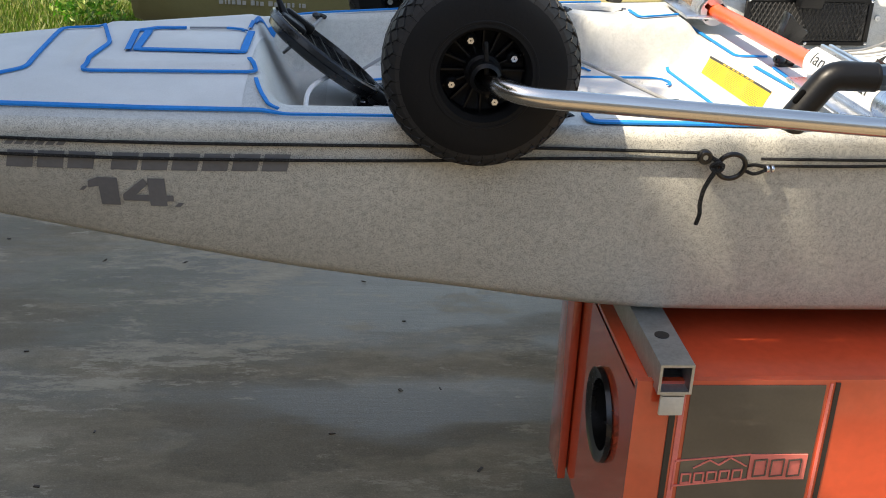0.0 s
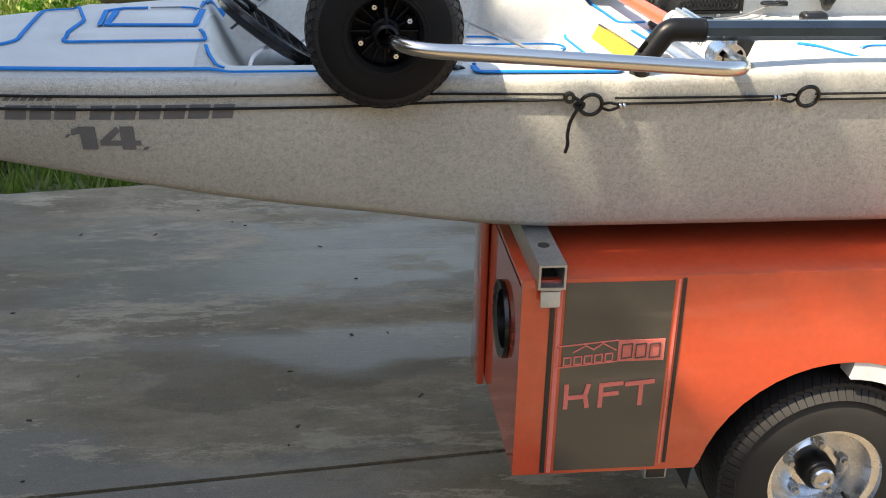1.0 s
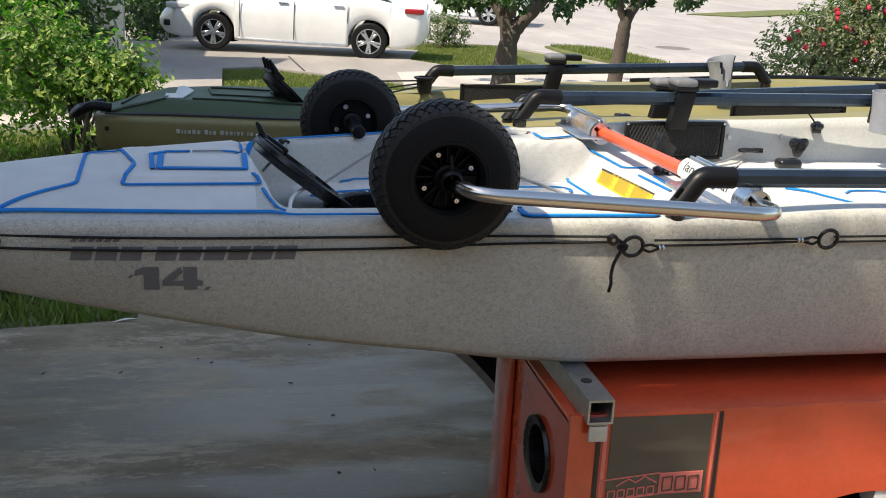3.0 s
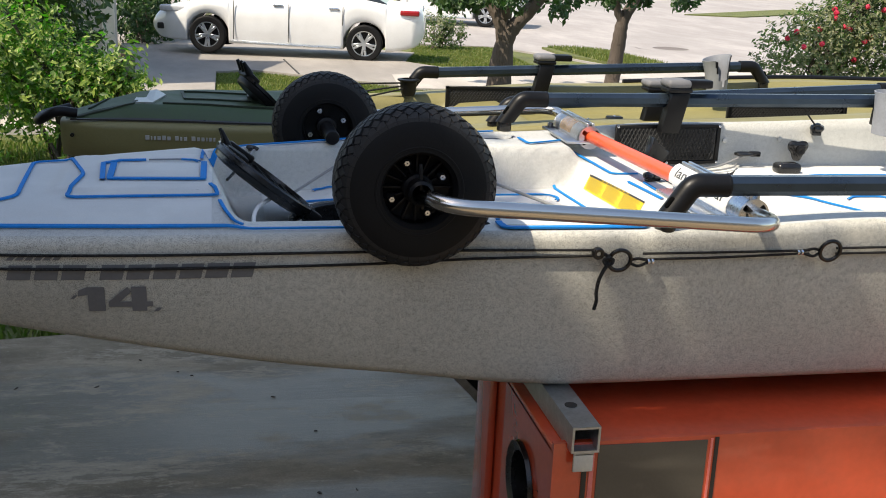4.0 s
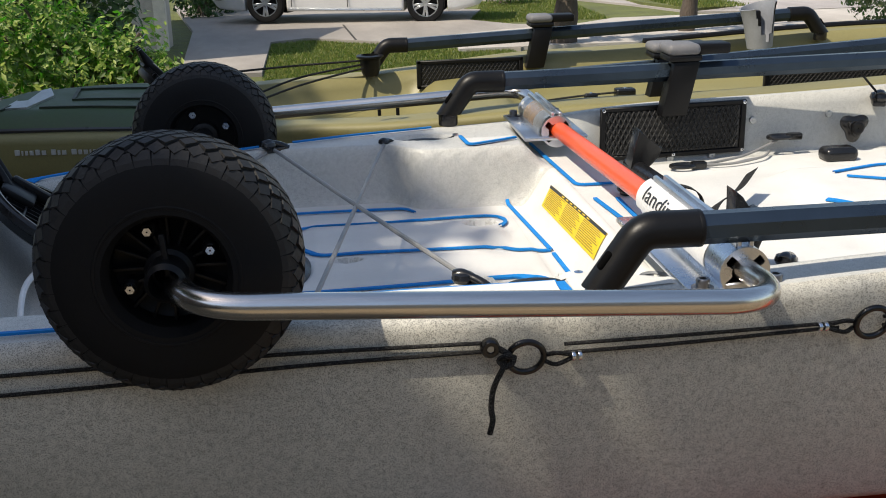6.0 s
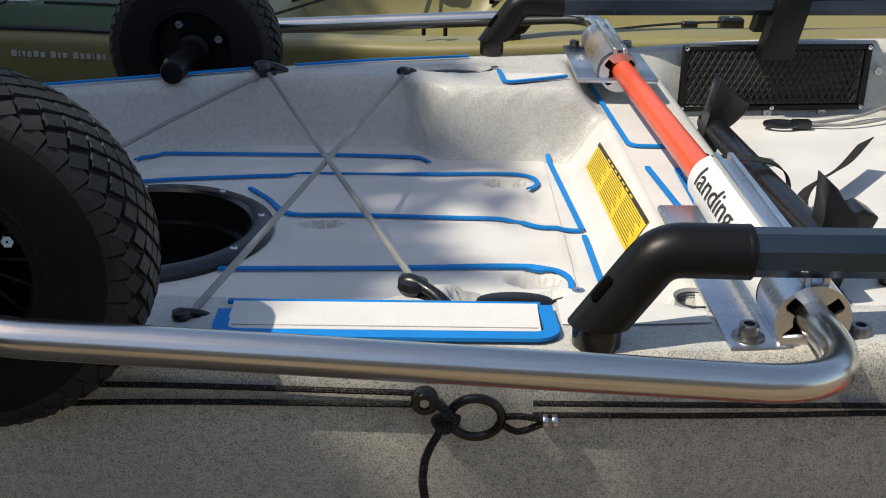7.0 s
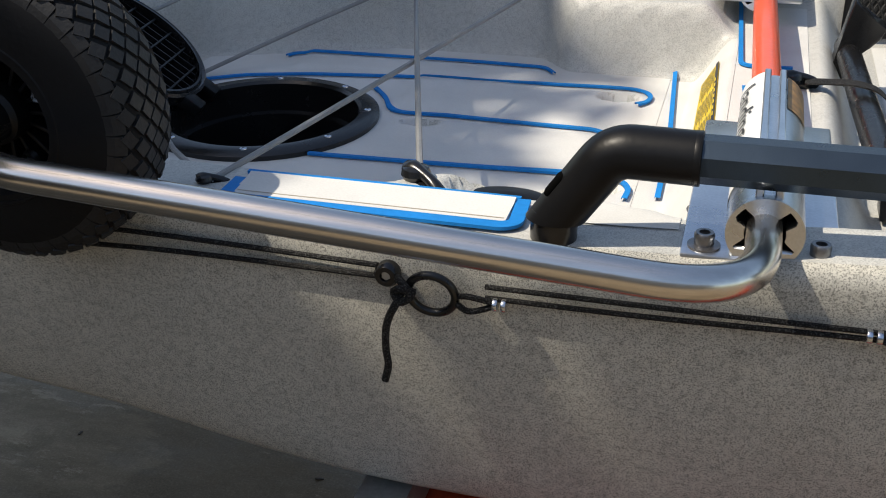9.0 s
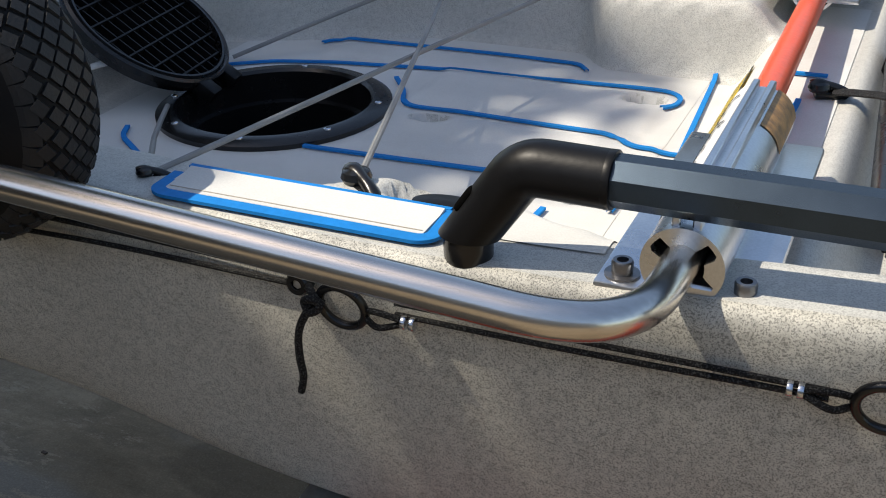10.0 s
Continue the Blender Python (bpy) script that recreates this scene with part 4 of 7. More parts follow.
# open lid, hinged at the bow side, ribbed underside towards the stern
lid_m = Matrix.Translation((-0.035, 2.085, HZ + 0.010)) @ Matrix.Rotation(radians(8), 4, 'Z') @ Matrix.Rotation(radians(37), 4, 'Y') @ Matrix.Translation((-0.118, 0, 0))
bm = bmesh.new()
lathe(bm, [(0.001, -0.017), (0.100, -0.017), (0.109, -0.013), (0.1115, -0.003), (0.1165, 0.000), (0.1165, 0.009), (0.113, 0.012), (0.1085, 0.009), (0.1075, 0.0125), (0.1045, 0.0125), (0.103, -0.004), (0.001, -0.005)], 56, lid_m, close=False)
lid = part("hatch_lid", bm, M["blackgloss"], kayak, "open black hatch lid with a ribbed underside")
for i in range(-3, 4):
    h = math.sqrt(max(0.0, 0.102 ** 2 - (i * 0.029) ** 2))
    part("rib", box(bmesh.new(), (i * 0.029 - 0.0012, -h, -0.005), (i * 0.029 + 0.0012, h, 0.007), 0, 1, lid_m), M["black"], lid, smooth=False)
for i in range(-5, 6):
    h = math.sqrt(max(0.0, 0.102 ** 2 - (i * 0.018) ** 2))
    part("rib", box(bmesh.new(), (-h, i * 0.018 - 0.0010, -0.005), (h, i * 0.018 + 0.0010, 0.0052), 0, 1, lid_m), M["black"], lid, smooth=False)
for s in (-1, 1):
    part("hinge", box(bmesh.new(), (0.104, s * 0.03 - 0.012, -0.010), (0.134, s * 0.03 + 0.012, 0.010), 0.003, 2, lid_m), M["black"], lid)
bm = bmesh.new()
# latch bracket on the underside, with two prongs over the rim
box(bm, (-0.100, -0.018, 0.003), (-0.050, 0.050, 0.016), 0.004, 2, lid_m)
box(bm, (-0.092, 0.030, 0.006), (-0.030, 0.046, 0.024), 0.005, 2, lid_m)
for y0 in (0.012, 0.036):
    cyl(bm, lid_m @ Vector((-0.090, y0, 0.010)), lid_m @ Vector((-0.122, y0 + 0.010, 0.030)), 0.0075, 0.0035, 12)
part("latch", bm, M["black"], lid)
part("stay_cord", pipe(bmesh.new(), smooth_path([lid_m @ Vector((0.02, -0.06, -0.012)), (-0.150, 1.93, 0.915), (-0.152, 1.86, 0.868)], 6), 0.0042, 8), M["white"], lid, "white stay cord under the lid")

# ---- landing gear ----
gear = thing("landing_gear", "folding kayak wheel set with steel legs and an orange cross tube", "wheel set", (0.69, 2.1, 0.96))
GX, GZ = 0.696, 0.990
FX, FZ = 0.674, 0.977


def small_wheel(c, out):
    """Pneumatic wheel with block tread; out is -1 when its outer face looks towards -y."""
    w = thing("gear_wheel", "", "")
    w.parent = gear
    w.matrix_parent_inverse = gear.matrix_world.inverted()
    mt = Matrix.Translation(c) @ Matrix.Rotation(radians(90 if out < 0 else -90), 4, 'X')
    R, r0, half = 0.1285, 0.062, 0.047
    bm = bmesh.new()
    prof = []
    for k in range(25):
        a = math.pi * k / 24
        cc, s = math.cos(a), math.sin(a)
        prof.append((r0 + (R - r0) * s ** 0.78, half * (abs(cc) ** 0.62) * (1 if cc > 0 else -1) * (1 + 0.0 * s)))
    prof = [(r0 - 0.006, half * 0.72)] + prof + [(r0 - 0.006, -half * 0.72)]
    lathe(bm, prof, 72, mt, close=False)
    for s in (-1, 1):
        lathe(bm, [(0.0660, s * 0.0448), (0.0675, s * 0.0478), (0.0700, s * 0.0480), (0.0715, s * 0.0462)], 72, mt, close=False)
    part("tyre", bm, M["rubber"], w, "black pneumatic tyre with block tread")
    # close-set diamond blocks round the tread, slit shoulder blocks beside them
    bm = bmesh.new()
    nblk = 42
    rs = [a for a, _ in prof[1:13]]
    ws = [b for _, b in prof[1:13]]
    def skin(zz):
        return float(np.interp(-abs(zz), [-b for b in ws], rs))
    e = 0.0090
    for row in range(-3, 4):
        zz = row * 0.0099
        rr = skin(zz)
        tilt = math.atan2(skin(abs(zz) - 0.004) - skin(abs(zz) + 0.004), 0.008) * (1 if zz > 0 else -1)
        for k in range(nblk):
            a = 2 * math.pi * (k + 0.5 * (row % 2)) / nblk
            q = mt @ Matrix.Rotation(a, 4, 'Z') @ Matrix.Translation((rr, 0, zz)) @ Matrix.Rotation(-tilt, 4, 'Y')
            lo = [bm.verts.new(q @ Vector((-0.002, y * e, z * e))) for y, z in ((1, 0), (0.15, 0.9), (-1, 0), (-0.15, -0.9))]
            hi = [bm.verts.new(q @ Vector((0.0024, y * e * 0.90, z * e * 0.90))) for y, z in ((1, 0), (0.15, 0.9), (-1, 0), (-0.15, -0.9))]
            bm.faces.new(hi)
            for m in range(4):
                bm.faces.new((lo[m], lo[(m + 1) % 4], hi[(m + 1) % 4], hi[m]))
    # shoulder blocks that sink into the sidewall, with narrow slits between
    def surface(deg, lift):
        c, q = math.cos(radians(deg)), math.sin(radians(deg))
        return r0 + (R - r0) * q ** 0.78 + lift * q, half * c ** 0.62 + lift * c
    for s in (-1, 1):
        for k in range(nblk):
            q = mt @ Matrix.Rotation(2 * math.pi * (k + 0.25) / nblk, 4, 'Z')
            ends = []
            for deg, lift, wd in ((58, 0.0020, 0.0083), (46, 0.0012, 0.0083), (33, -0.0007, 0.0076)):
                r, z = surface(deg, lift)
                rb, zb = surface(deg, -0.003)
                ends.append([bm.verts.new(q @ Vector(p)) for p in ((rb, -wd, s * zb), (r, -wd * 0.97, s * z), (r, wd * 0.97, s * z), (rb, wd, s * zb))])
            bm.faces.new(ends[0])
            for a, b in zip(ends, ends[1:]):
                for m in range(3):
                    bm.faces.new((a[m], a[m + 1], b[m + 1], b[m]))
    tagged(part("tread", bm, M["tread"], w, smooth=False), kind="stuff")
    # plastic rim with spokes and bolts
    bm = bmesh.new()
    lathe(bm, [(0.066, 0.030), (0.068, 0.036), (0.063, 0.040), (0.059, 0.034), (0.056, 0.004), (0.050, 0.000), (0.010, 0.000), (0.010, -0.008), (0.06, -0.008)], 56, mt, close=False)
    rm = part("rim", bm, M["black"], w, "black plastic rim")
    bm = bmesh.new()
    for k in range(16):
        a = 2 * math.pi * k / 16
        q = mt @ Matrix.Rotation(a, 4, 'Z')
        box(bm, (0.022, -0.0016, -0.001), (0.056, 0.0016, 0.015), 0.0006, 1, q)
    lathe(bm, [(0.024, -0.001), (0.024, 0.032), (0.020, 0.036), (0.013, 0.036), (0.013, -0.001)], 28, mt, close=False)
    part("spokes", bm, M["black"], rm)
    for k in range(4):
        a = math.pi / 2 * k + radians(24)
        bm = bmesh.new()
        q = mt @ Matrix.Translation((0.0437 * math.cos(a), 0.0437 * math.sin(a), 0.000))
        lathe(bm, [(0.0085, 0), (0.0085, 0.017), (0.006, 0.020), (0.001, 0.020)], 16, q, close=False)
        part("boss", bm, M["black"], rm)
        bm = bmesh.new()
        lathe(bm, [(0.0056, 0.020), (0.0056, 0.0245), (0.0045, 0.026), (0.001, 0.026)], 6, q, close=False)
        part("bolt", bm, M["chrome"], rm)
    inner = mt @ Matrix.Rotation(math.pi, 4, 'X')
    bm = bmesh.new()
    lathe(bm, [(0.066, 0.030), (0.067, 0.036), (0.061, 0.038), (0.057, 0.030), (0.054, 0.014), (0.026, 0.012), (0.024, 0.030), (0.018, 0.033), (0.010, 0.033)], 48, inner, close=False)
    part("inner_rim", bm, M["black"], w)
    for k in range(4):
        a = math.pi / 2 * k + radians(24)
        bm = bmesh.new()
        lathe(bm, [(0.0080, 0.012), (0.0080, 0.028), (0.0064, 0.0310), (0.001, 0.0310)], 6, inner @ Matrix.Translation((0.0437 * math.cos(a), 0.0437 * math.sin(a), 0)), close=False)
        part("nut", bm, M["chrome"], rm)


near_c = Vector((0.090, 1.566, 1.050))
far_c = Vector((0.040, 2.540, 0.978))
small_wheel(near_c, -1)
small_wheel(far_c, 1)
# axle ends inside
for c, s in ((near_c, 1), (far_c, -1)):
    bm = bmesh.new()
    cyl(bm, c + Vector((0, s * 0.02, 0)), c + Vector((0, s * (0.095 if s > 0 else 0.172), 0)), 0.013 if s > 0 else 0.0165, seg=24, bevel=0.003)
    part("axle_end", bm, M["black"] if s < 0 else M["chrome"], gear, "rubber capped axle end" if s < 0 else "steel axle nut")
R_LEG = 0.0129
near_leg = fillet([near_c + Vector((0.004, 0.045, 0)), (0.100, 1.459, 1.042), (0.694, 1.474, 1.000), (GX, 1.660, GZ)], 0.075, 16)
part("leg", pipe(bmesh.new(), near_leg, R_LEG, 24), M["steel"], gear, "bent stainless steel leg")
far_leg = fillet([far_c + Vector((0.0, 0.005, 0)), (0.055, 2.700, 0.975), (FX, 2.695, 1.004), (FX, 2.55, FZ)], 0.06, 12)
part("leg", pipe(bmesh.new(), far_leg, R_LEG, 20), M["steel"], gear, "bent stainless steel leg")
bm = bmesh.new()
lathe(bm, [(0.0155, 0.0), (0.020, 0.002), (0.020, 0.035), (0.0155, 0.040)], 24, Matrix.Translation(near_c + Vector((0, -0.028, 0))) @ Matrix.Rotation(radians(90), 4, 'X'))
part("hub_collar", bm, M["black"], gear)
bm = bmesh.new()
box(bm, (-0.003, -0.006, -0.028), (0.003, 0.000, 0.045), 0.002, 2, Matrix.Translation(near_c + Vector((0.002, -0.048, 0))) @ Matrix.Rotation(radians(-4), 4, 'Y'))
part("pull_tab", bm, M["black"], gear)


def bearing(y0, y1, gx, gz):
    """Extruded housing with a slotted round section on a drilled base plate."""
    n = 64
    bm = bmesh.new()
    sec = []
    for k in range(n):
        a = 2 * math.pi * k / n
        r = 0.0285
        sec.append((r * math.cos(a), r * math.sin(a)))
    inner = []
    for k in range(n):
        a = 2 * math.pi * k / n
        lobes = max((1 - sm(0.24, 0.34, abs((a - s + math.pi) % (2 * math.pi) - math.pi))) for s in (radians(38), radians(142), radians(-40), radians(220)))
        r = 0.0150 + 0.0098 * lobes
        inner.append((r * math.cos(a), r * math.sin(a)))
    rows = []
    for y in (y0, y1):
        rows.append(([bm.verts.new((gx + a, y, gz + b)) for a, b in sec], [bm.verts.new((gx + a, y, gz + b)) for a, b in inner]))
    for k in range(n):
        j = (k + 1) % n
        bm.faces.new((rows[0][0][k], rows[0][0][j], rows[1][0][j], rows[1][0][k]))
        bm.faces.new((rows[0][1][k], rows[1][1][k], rows[1][1][j], rows[0][1][j]))
        for o, i in rows:
            bm.faces.new((o[k], o[j], i[j], i[k]))
    hs = part("bearing_housing", bm, M["alu"], gear, "extruded aluminium bearing housing")
    bm = bmesh.new()
    # locking rib with a slot on top
    for s in (-1, 1):
        box(bm, (gx + s * 0.007 - 0.003, y0 + 0.004, gz + 0.024), (gx + s * 0.007 + 0.003, y1, gz + 0.035), 0.001, 1)
    part("slot_rib", bm, M["alu"], hs)
    bm = bmesh.new()
    zb = 0.967
    box(bm, (gx - 0.060, y0 - 0.004, zb - 0.005), (gx + 0.057, y1 + 0.0, zb + 0.003), 0.0028, 2)
    box(bm, (gx - 0.024, y0, zb), (gx + 0.024, y1, gz - 0.012), 0.002, 1)
    part("base_plate", bm, M["alu"], hs, "flat aluminium base plate")
    for x in (gx - 0.043, gx + 0.041):
        yb = y0 + 0.012 if y0 < 2 else y1 - 0.02
        bm = bmesh.new()
        q = Matrix.Translation((x, yb, zb + 0.003))
        lathe(bm, [(0.0125, 0), (0.0125, 0.0018), (0.0075, 0.002)], 24, q, close=False)
        part("washer", bm, M["darksteel"], hs)
        bm = bmesh.new()
        lathe(bm, [(0.0075, 0.0018), (0.0078, 0.010), (0.0068, 0.0118), (0.0042, 0.0118), (0.0042, 0.007), (0.0008, 0.007)], 20, q, close=False)
        part("socket_bolt", bm, M["darksteel"], hs)
    return hs


nb = bearing(1.590, 1.888, GX, GZ)
fb = bearing(2.405, 2.620, FX, FZ)
# printed white wrap and patterned sticker on the near housing
def wrap(name, y0, y1, a0, a1, mat, label, r=0.0292):
    """A label or sleeve bent round a housing."""
    bm = bmesh.new()
    n = 16
    cx, cz = (GX, GZ) if y0 < 2 else (FX, FZ)
    rows = [[bm.verts.new((cx + r * math.cos(radians(a0 + (a1 - a0) * k / n)), y, cz + r * math.sin(radians(a0 + (a1 - a0) * k / n)))) for k in range(n + 1)] for y in (y0, y1)]
    for k in range(n):
        bm.faces.new((rows[0][k], rows[0][k + 1], rows[1][k + 1], rows[1][k]))
    return part(name, bm, mat, nb if y0 < 2 else fb, label)


wrap("label_wrap", 1.640, 1.900, 108, 200, M["white"], "white printed label")
wrap("patterned_sticker", 1.800, 1.890, 5, 66, M["cork"], "brown wood patterned sticker")
wrap("patterned_sticker", 2.470, 2.560, 100, 180, M["cork"], "brown wood patterned sticker")
wrap("clear_sleeve", 2.410, 2.612, 62, 205, M["clear"], "crinkled clear plastic sleeve", 0.0318)
def wrapped_word(text, size, y0, length, angle):
    """Printed word bent round the housing, reading towards the near end."""
    cu = bpy.data.curves.new("print", "FONT")
    cu.body, cu.size, cu.resolution_u = text, size, 3
    tmp = bpy.data.objects.new("print", cu)
    me = bpy.data.meshes.new_from_object(tmp)
    bpy.data.objects.remove(tmp)
    bpy.data.curves.remove(cu)
    bm = bmesh.new()
    bm.from_mesh(me)
    bmesh.ops.triangulate(bm, faces=bm.faces[:])
    for _ in range(4):
        bmesh.ops.subdivide_edges(bm, edges=[e for e in bm.edges if e.calc_length() > 0.004], cuts=1)
        bmesh.ops.triangulate(bm, faces=bm.faces[:])
    span = max(v.co.x for v in bm.verts)
    for v in bm.verts:
        a = radians(angle) - v.co.y / 0.0292
        v.co = Vector((GX + 0.0303 * math.cos(a), y0 - v.co.x * length / span, GZ + 0.0303 * math.sin(a)))
    return part("print", bm, M["ink"], nb, smooth=False)


wrapped_word("landing gear", 0.030, 1.876, 0.222, 166)
bm = bmesh.new()
cyl(bm, (GX, 1.70, GZ), (FX + 0.004, 2.500, FZ), 0.0152, seg=32)
part("cross_tube", bm, M["orangetube"], gear, "orange-red painted cross tube")

# ---- side rails ----
def rail(y, x0, x1, z, zb, base_x, label, elbow=True, clamps=(), far_end=False, rise=0.0):
    """Eight-sided bar from x0 to x1 that gains rise in height, on elbows and clamps."""
    t = thing("side_rail", label, "rail", (base_x, y, zb), "kayak side rails")
    z1 = z + rise
    bm = bmesh.new()
    r = 0.0185
    pipe(bm, [(x0, y, z), ((x0 + x1) / 2, y, (z + z1) / 2), (x1, y, z1)], r, 8, True, None, math.pi / 8)
    part("bar", bm, M["rail"], t, "grey eight-sided aluminium bar", smooth=False)
    def knee(bx, sx, d, z, zb):
        bm = bmesh.new()
        path = fillet([(bx + d * 0.004, y, zb + 0.020), (bx + d * 0.043, y, z + 0.001), (sx + d * 0.010, y, z)], 0.016, 8)
        radii = [0.0200 + 0.0006 * min(1, k / 8) for k in range(len(path))]
        pipe(bm, path, 0.02, 24, True, radii)
        # the lower mouth is cut level, so it shows as a long slanted oval
        bm.verts.ensure_lookup_table()
        way = (path[1] - path[0]).normalized()
        for v in bm.verts[:24]:
            v.co += way * ((zb + 0.016 - v.co.z) / way.z) * 0.95
        k = part("elbow", bm, M["black"], t, "black plastic elbow")
        bm = bmesh.new()
        lathe(bm, [(0.001, -0.006), (0.0172, -0.006), (0.0184, -0.003), (0.0186, 0.010), (0.0175, 0.024), (0.001, 0.026)], 32, Matrix.Translation((bx, y, zb)), close=False)
        part("foot", bm, M["blackgloss"], k)
        bm = bmesh.new()
        side = Vector((-way.z, 0, abs(way.x))) if d > 0 else Vector((way.z, 0, abs(way.x)))
        c = path[0] + way * 0.020 + side * 0.0172 + Vector((0, -0.006, 0))
        q = Matrix.Translation(c) @ Matrix.Rotation(-math.atan2(way.z, way.x), 4, 'Y')
        box(bm, (-0.0115, -0.0055, -0.004), (0.0115, 0.0055, 0.004), 0.0035, 3, q)
        part("slot", bm, M["hole"], k)
        bm = bmesh.new()
        cyl(bm, (sx + d * 0.006, y, z), (sx + d * 0.012, y, z), 0.0208, seg=24, bevel=0.001)
        part("end_lip", bm, M["black"], k)
    knee(base_x, x0, 1, z, zb)
    if far_end:
        knee(x1 + (x0 - base_x), x1, -1, z1, zb + rise)
    for cx in clamps:
        zc = z + rise * (cx - x0) / (x1 - x0)
        bm = bmesh.new()
        lean = Matrix.Identity(4)
        lean[0][2] = 0.22
        lean[0][3] = -0.22 * zc
        box(bm, (cx - 0.026, y - 0.030, zb - 0.005), (cx + 0.026, y + 0.006, zc + 0.022), 0.004, 2, lean)
        c = part("clamp", bm, M["black"], t, "black leaning rail clamp")
        bm = bmesh.new()
        box(bm, (cx - 0.034, y - 0.034, zc + 0.022), (cx + 0.034, y + 0.030, zc + 0.036), 0.006, 2)
        part("clamp_base", bm, M["black"], c)
        bm = bmesh.new()
        box(bm, (cx - 0.036, y - 0.036, zc + 0.034), (cx + 0.030, y + 0.032, zc + 0.056), 0.010, 3)
        part("clamp_cap", bm, M["letter"], c, "rounded silver-grey clamp cap")
        bm = bmesh.new()
        box(bm, (cx + 0.024, y - 0.026, zc + 0.034), (cx + 0.092, y + 0.022, zc + 0.055), 0.005, 2)
        part("clamp_lever", bm, M["black"], c, "black clamp lever")
    return t


rail(1.600, 0.634, 2.35, 1.041, 0.966, 0.538, "grey aluminium side rail with black elbow along the grey kayak", clamps=(1.03,))
rail(2.565, 0.594, 2.4, 1.046, 0.972, 0.497, "grey aluminium side rail with black elbow along the grey kayak", clamps=(0.955,), rise=0.020)


def cup_holder(c, s=1.0, tilt=-12):
    h = thing("cup_holder", "light grey plastic cup holder clipped on a side rail", "cup holder", c, "cup holders")
    q = Matrix.Translation(c) @ Matrix.Rotation(radians(tilt), 4, 'Y') @ Matrix.Scale(s, 4)
    bm = bmesh.new()
    n = 72
    rows = []
    for r, z in ((0.024, -0.045), (0.028, -0.044), (0.0295, -0.030), (0.0315, -0.012), (0.0335, 0.008), (0.036, 0.028), (0.039, 0.043), (0.0415, 0.050), (0.0385, 0.0505), (0.036, 0.043), (0.0333, 0.028), (0.031, 0.008), (0.029, -0.012), (0.027, -0.030), (0.024, -0.038)):
        rows.append([bm.verts.new(q @ Vector((r * math.cos(2 * math.pi * k / n), r * math.sin(2 * math.pi * k / n), z + (0.006 * math.cos(2 * math.pi * k / n) if z > 0.02 else 0)))) for k in range(n)])
    for a, b in zip(rows, rows[1:]):
        for k in range(n):
            ang = (k + 0.5) / n * 360
            z = (q.inverted() @ ((a[k].co + b[k].co) / 2)).z
            # rounded mouth open to the front
            if z > -0.024 and abs(ang - 285) < 44 * min(1.0, math.sqrt((z + 0.024) / 0.05)):
                continue
            bm.faces.new((a[k], a[(k + 1) % n], b[(k + 1) % n], b[k]))
    bm.faces.new(rows[0][::-1])
    bm.faces.new(rows[-1])
    part("cup", bm, M["greyplastic"], h)
    bm = bmesh.new()
    box(bm, (-0.012, 0.012, -0.030), (0.012, 0.050, 0.036), 0.005, 2, q)
    part("clip", bm, M["black"], h, "black rail clip inside the holder")
    return h


cup_holder((1.545, 2.505, 1.028), 1.25, 6)
cup_holder((1.500, 3.475, 1.010), 1.25, -6)


# ---- cords, rings and deck fittings ----
def cord(name, pts, r, mat, label, category, n=8, sag=False):
    bm = bmesh.new()
    pipe(bm, smooth_path(pts, n), r, 8)
    return tagged(part(name, bm, mat), label, category)


def hull_y(x):
    return y_near(x) - 0.0135


# double line along the topsides, from the bow to the stern, tied at two rings
for dz, lab in ((0.0, "upper"), (1.0, "lower")):
    pts = []
    for x in (-0.70, -0.5, -0.3, 0.0, 0.2, 0.40):
        z = 0.936 - 0.022 * dz * (1 - sm(-0.1, 0.42, x) * 0.55) + 0.004 * sm(0, -0.7, x)
        pts.append((x, hull_y(x) - 0.004, z))
    cord("anchor_line", pts, 0.0024, M["rope"], "thin black braided line along the kayak side", "rope")
for dz in (0.0, 1.0):
    pts = [(x, hull_y(x) - 0.004, 0.929 + 0.006 * sm(0.5, 1.3, x) - dz * (0.010 - 0.004 * sm(0.55, 0.8, x))) for x in (0.49, 0.62, 0.75, 0.80)]
    cord("anchor_line", pts, 0.0023, M["rope"], "thin black braided line along the kayak side", "rope")
for dz in (0.0, 1.0):
    pts = [(x, hull_y(x) - 0.004, 0.934 + 0.008 * sm(0.8, 1.6, x) - dz * 0.010) for x in (0.852, 1.0, 1.3, 1.7, 2.2)]
    cord("anchor_line", pts, 0.0023, M["rope"], "thin black braided line along the kayak side", "rope")


def ring(c, r, label):
    bm = bmesh.new()
    pts = [Vector(c) + Vector((r * math.cos(2 * math.pi * k / 40), -0.21 * r * math.sin(2 * math.pi * k / 40), 0.975 * r * math.sin(2 * math.pi * k / 40))) for k in range(41)]
    pipe(bm, pts, 0.0036, 12, False)
    return tagged(part("ring", bm, M["blackgloss"]), label, "ring", "line rings")


ring((0.447, 1.566, 0.919), 0.0195, "black steel ring tied into the side line")
ring((0.835, 1.562, 0.932), 0.0190, "black steel ring tied into the side line")
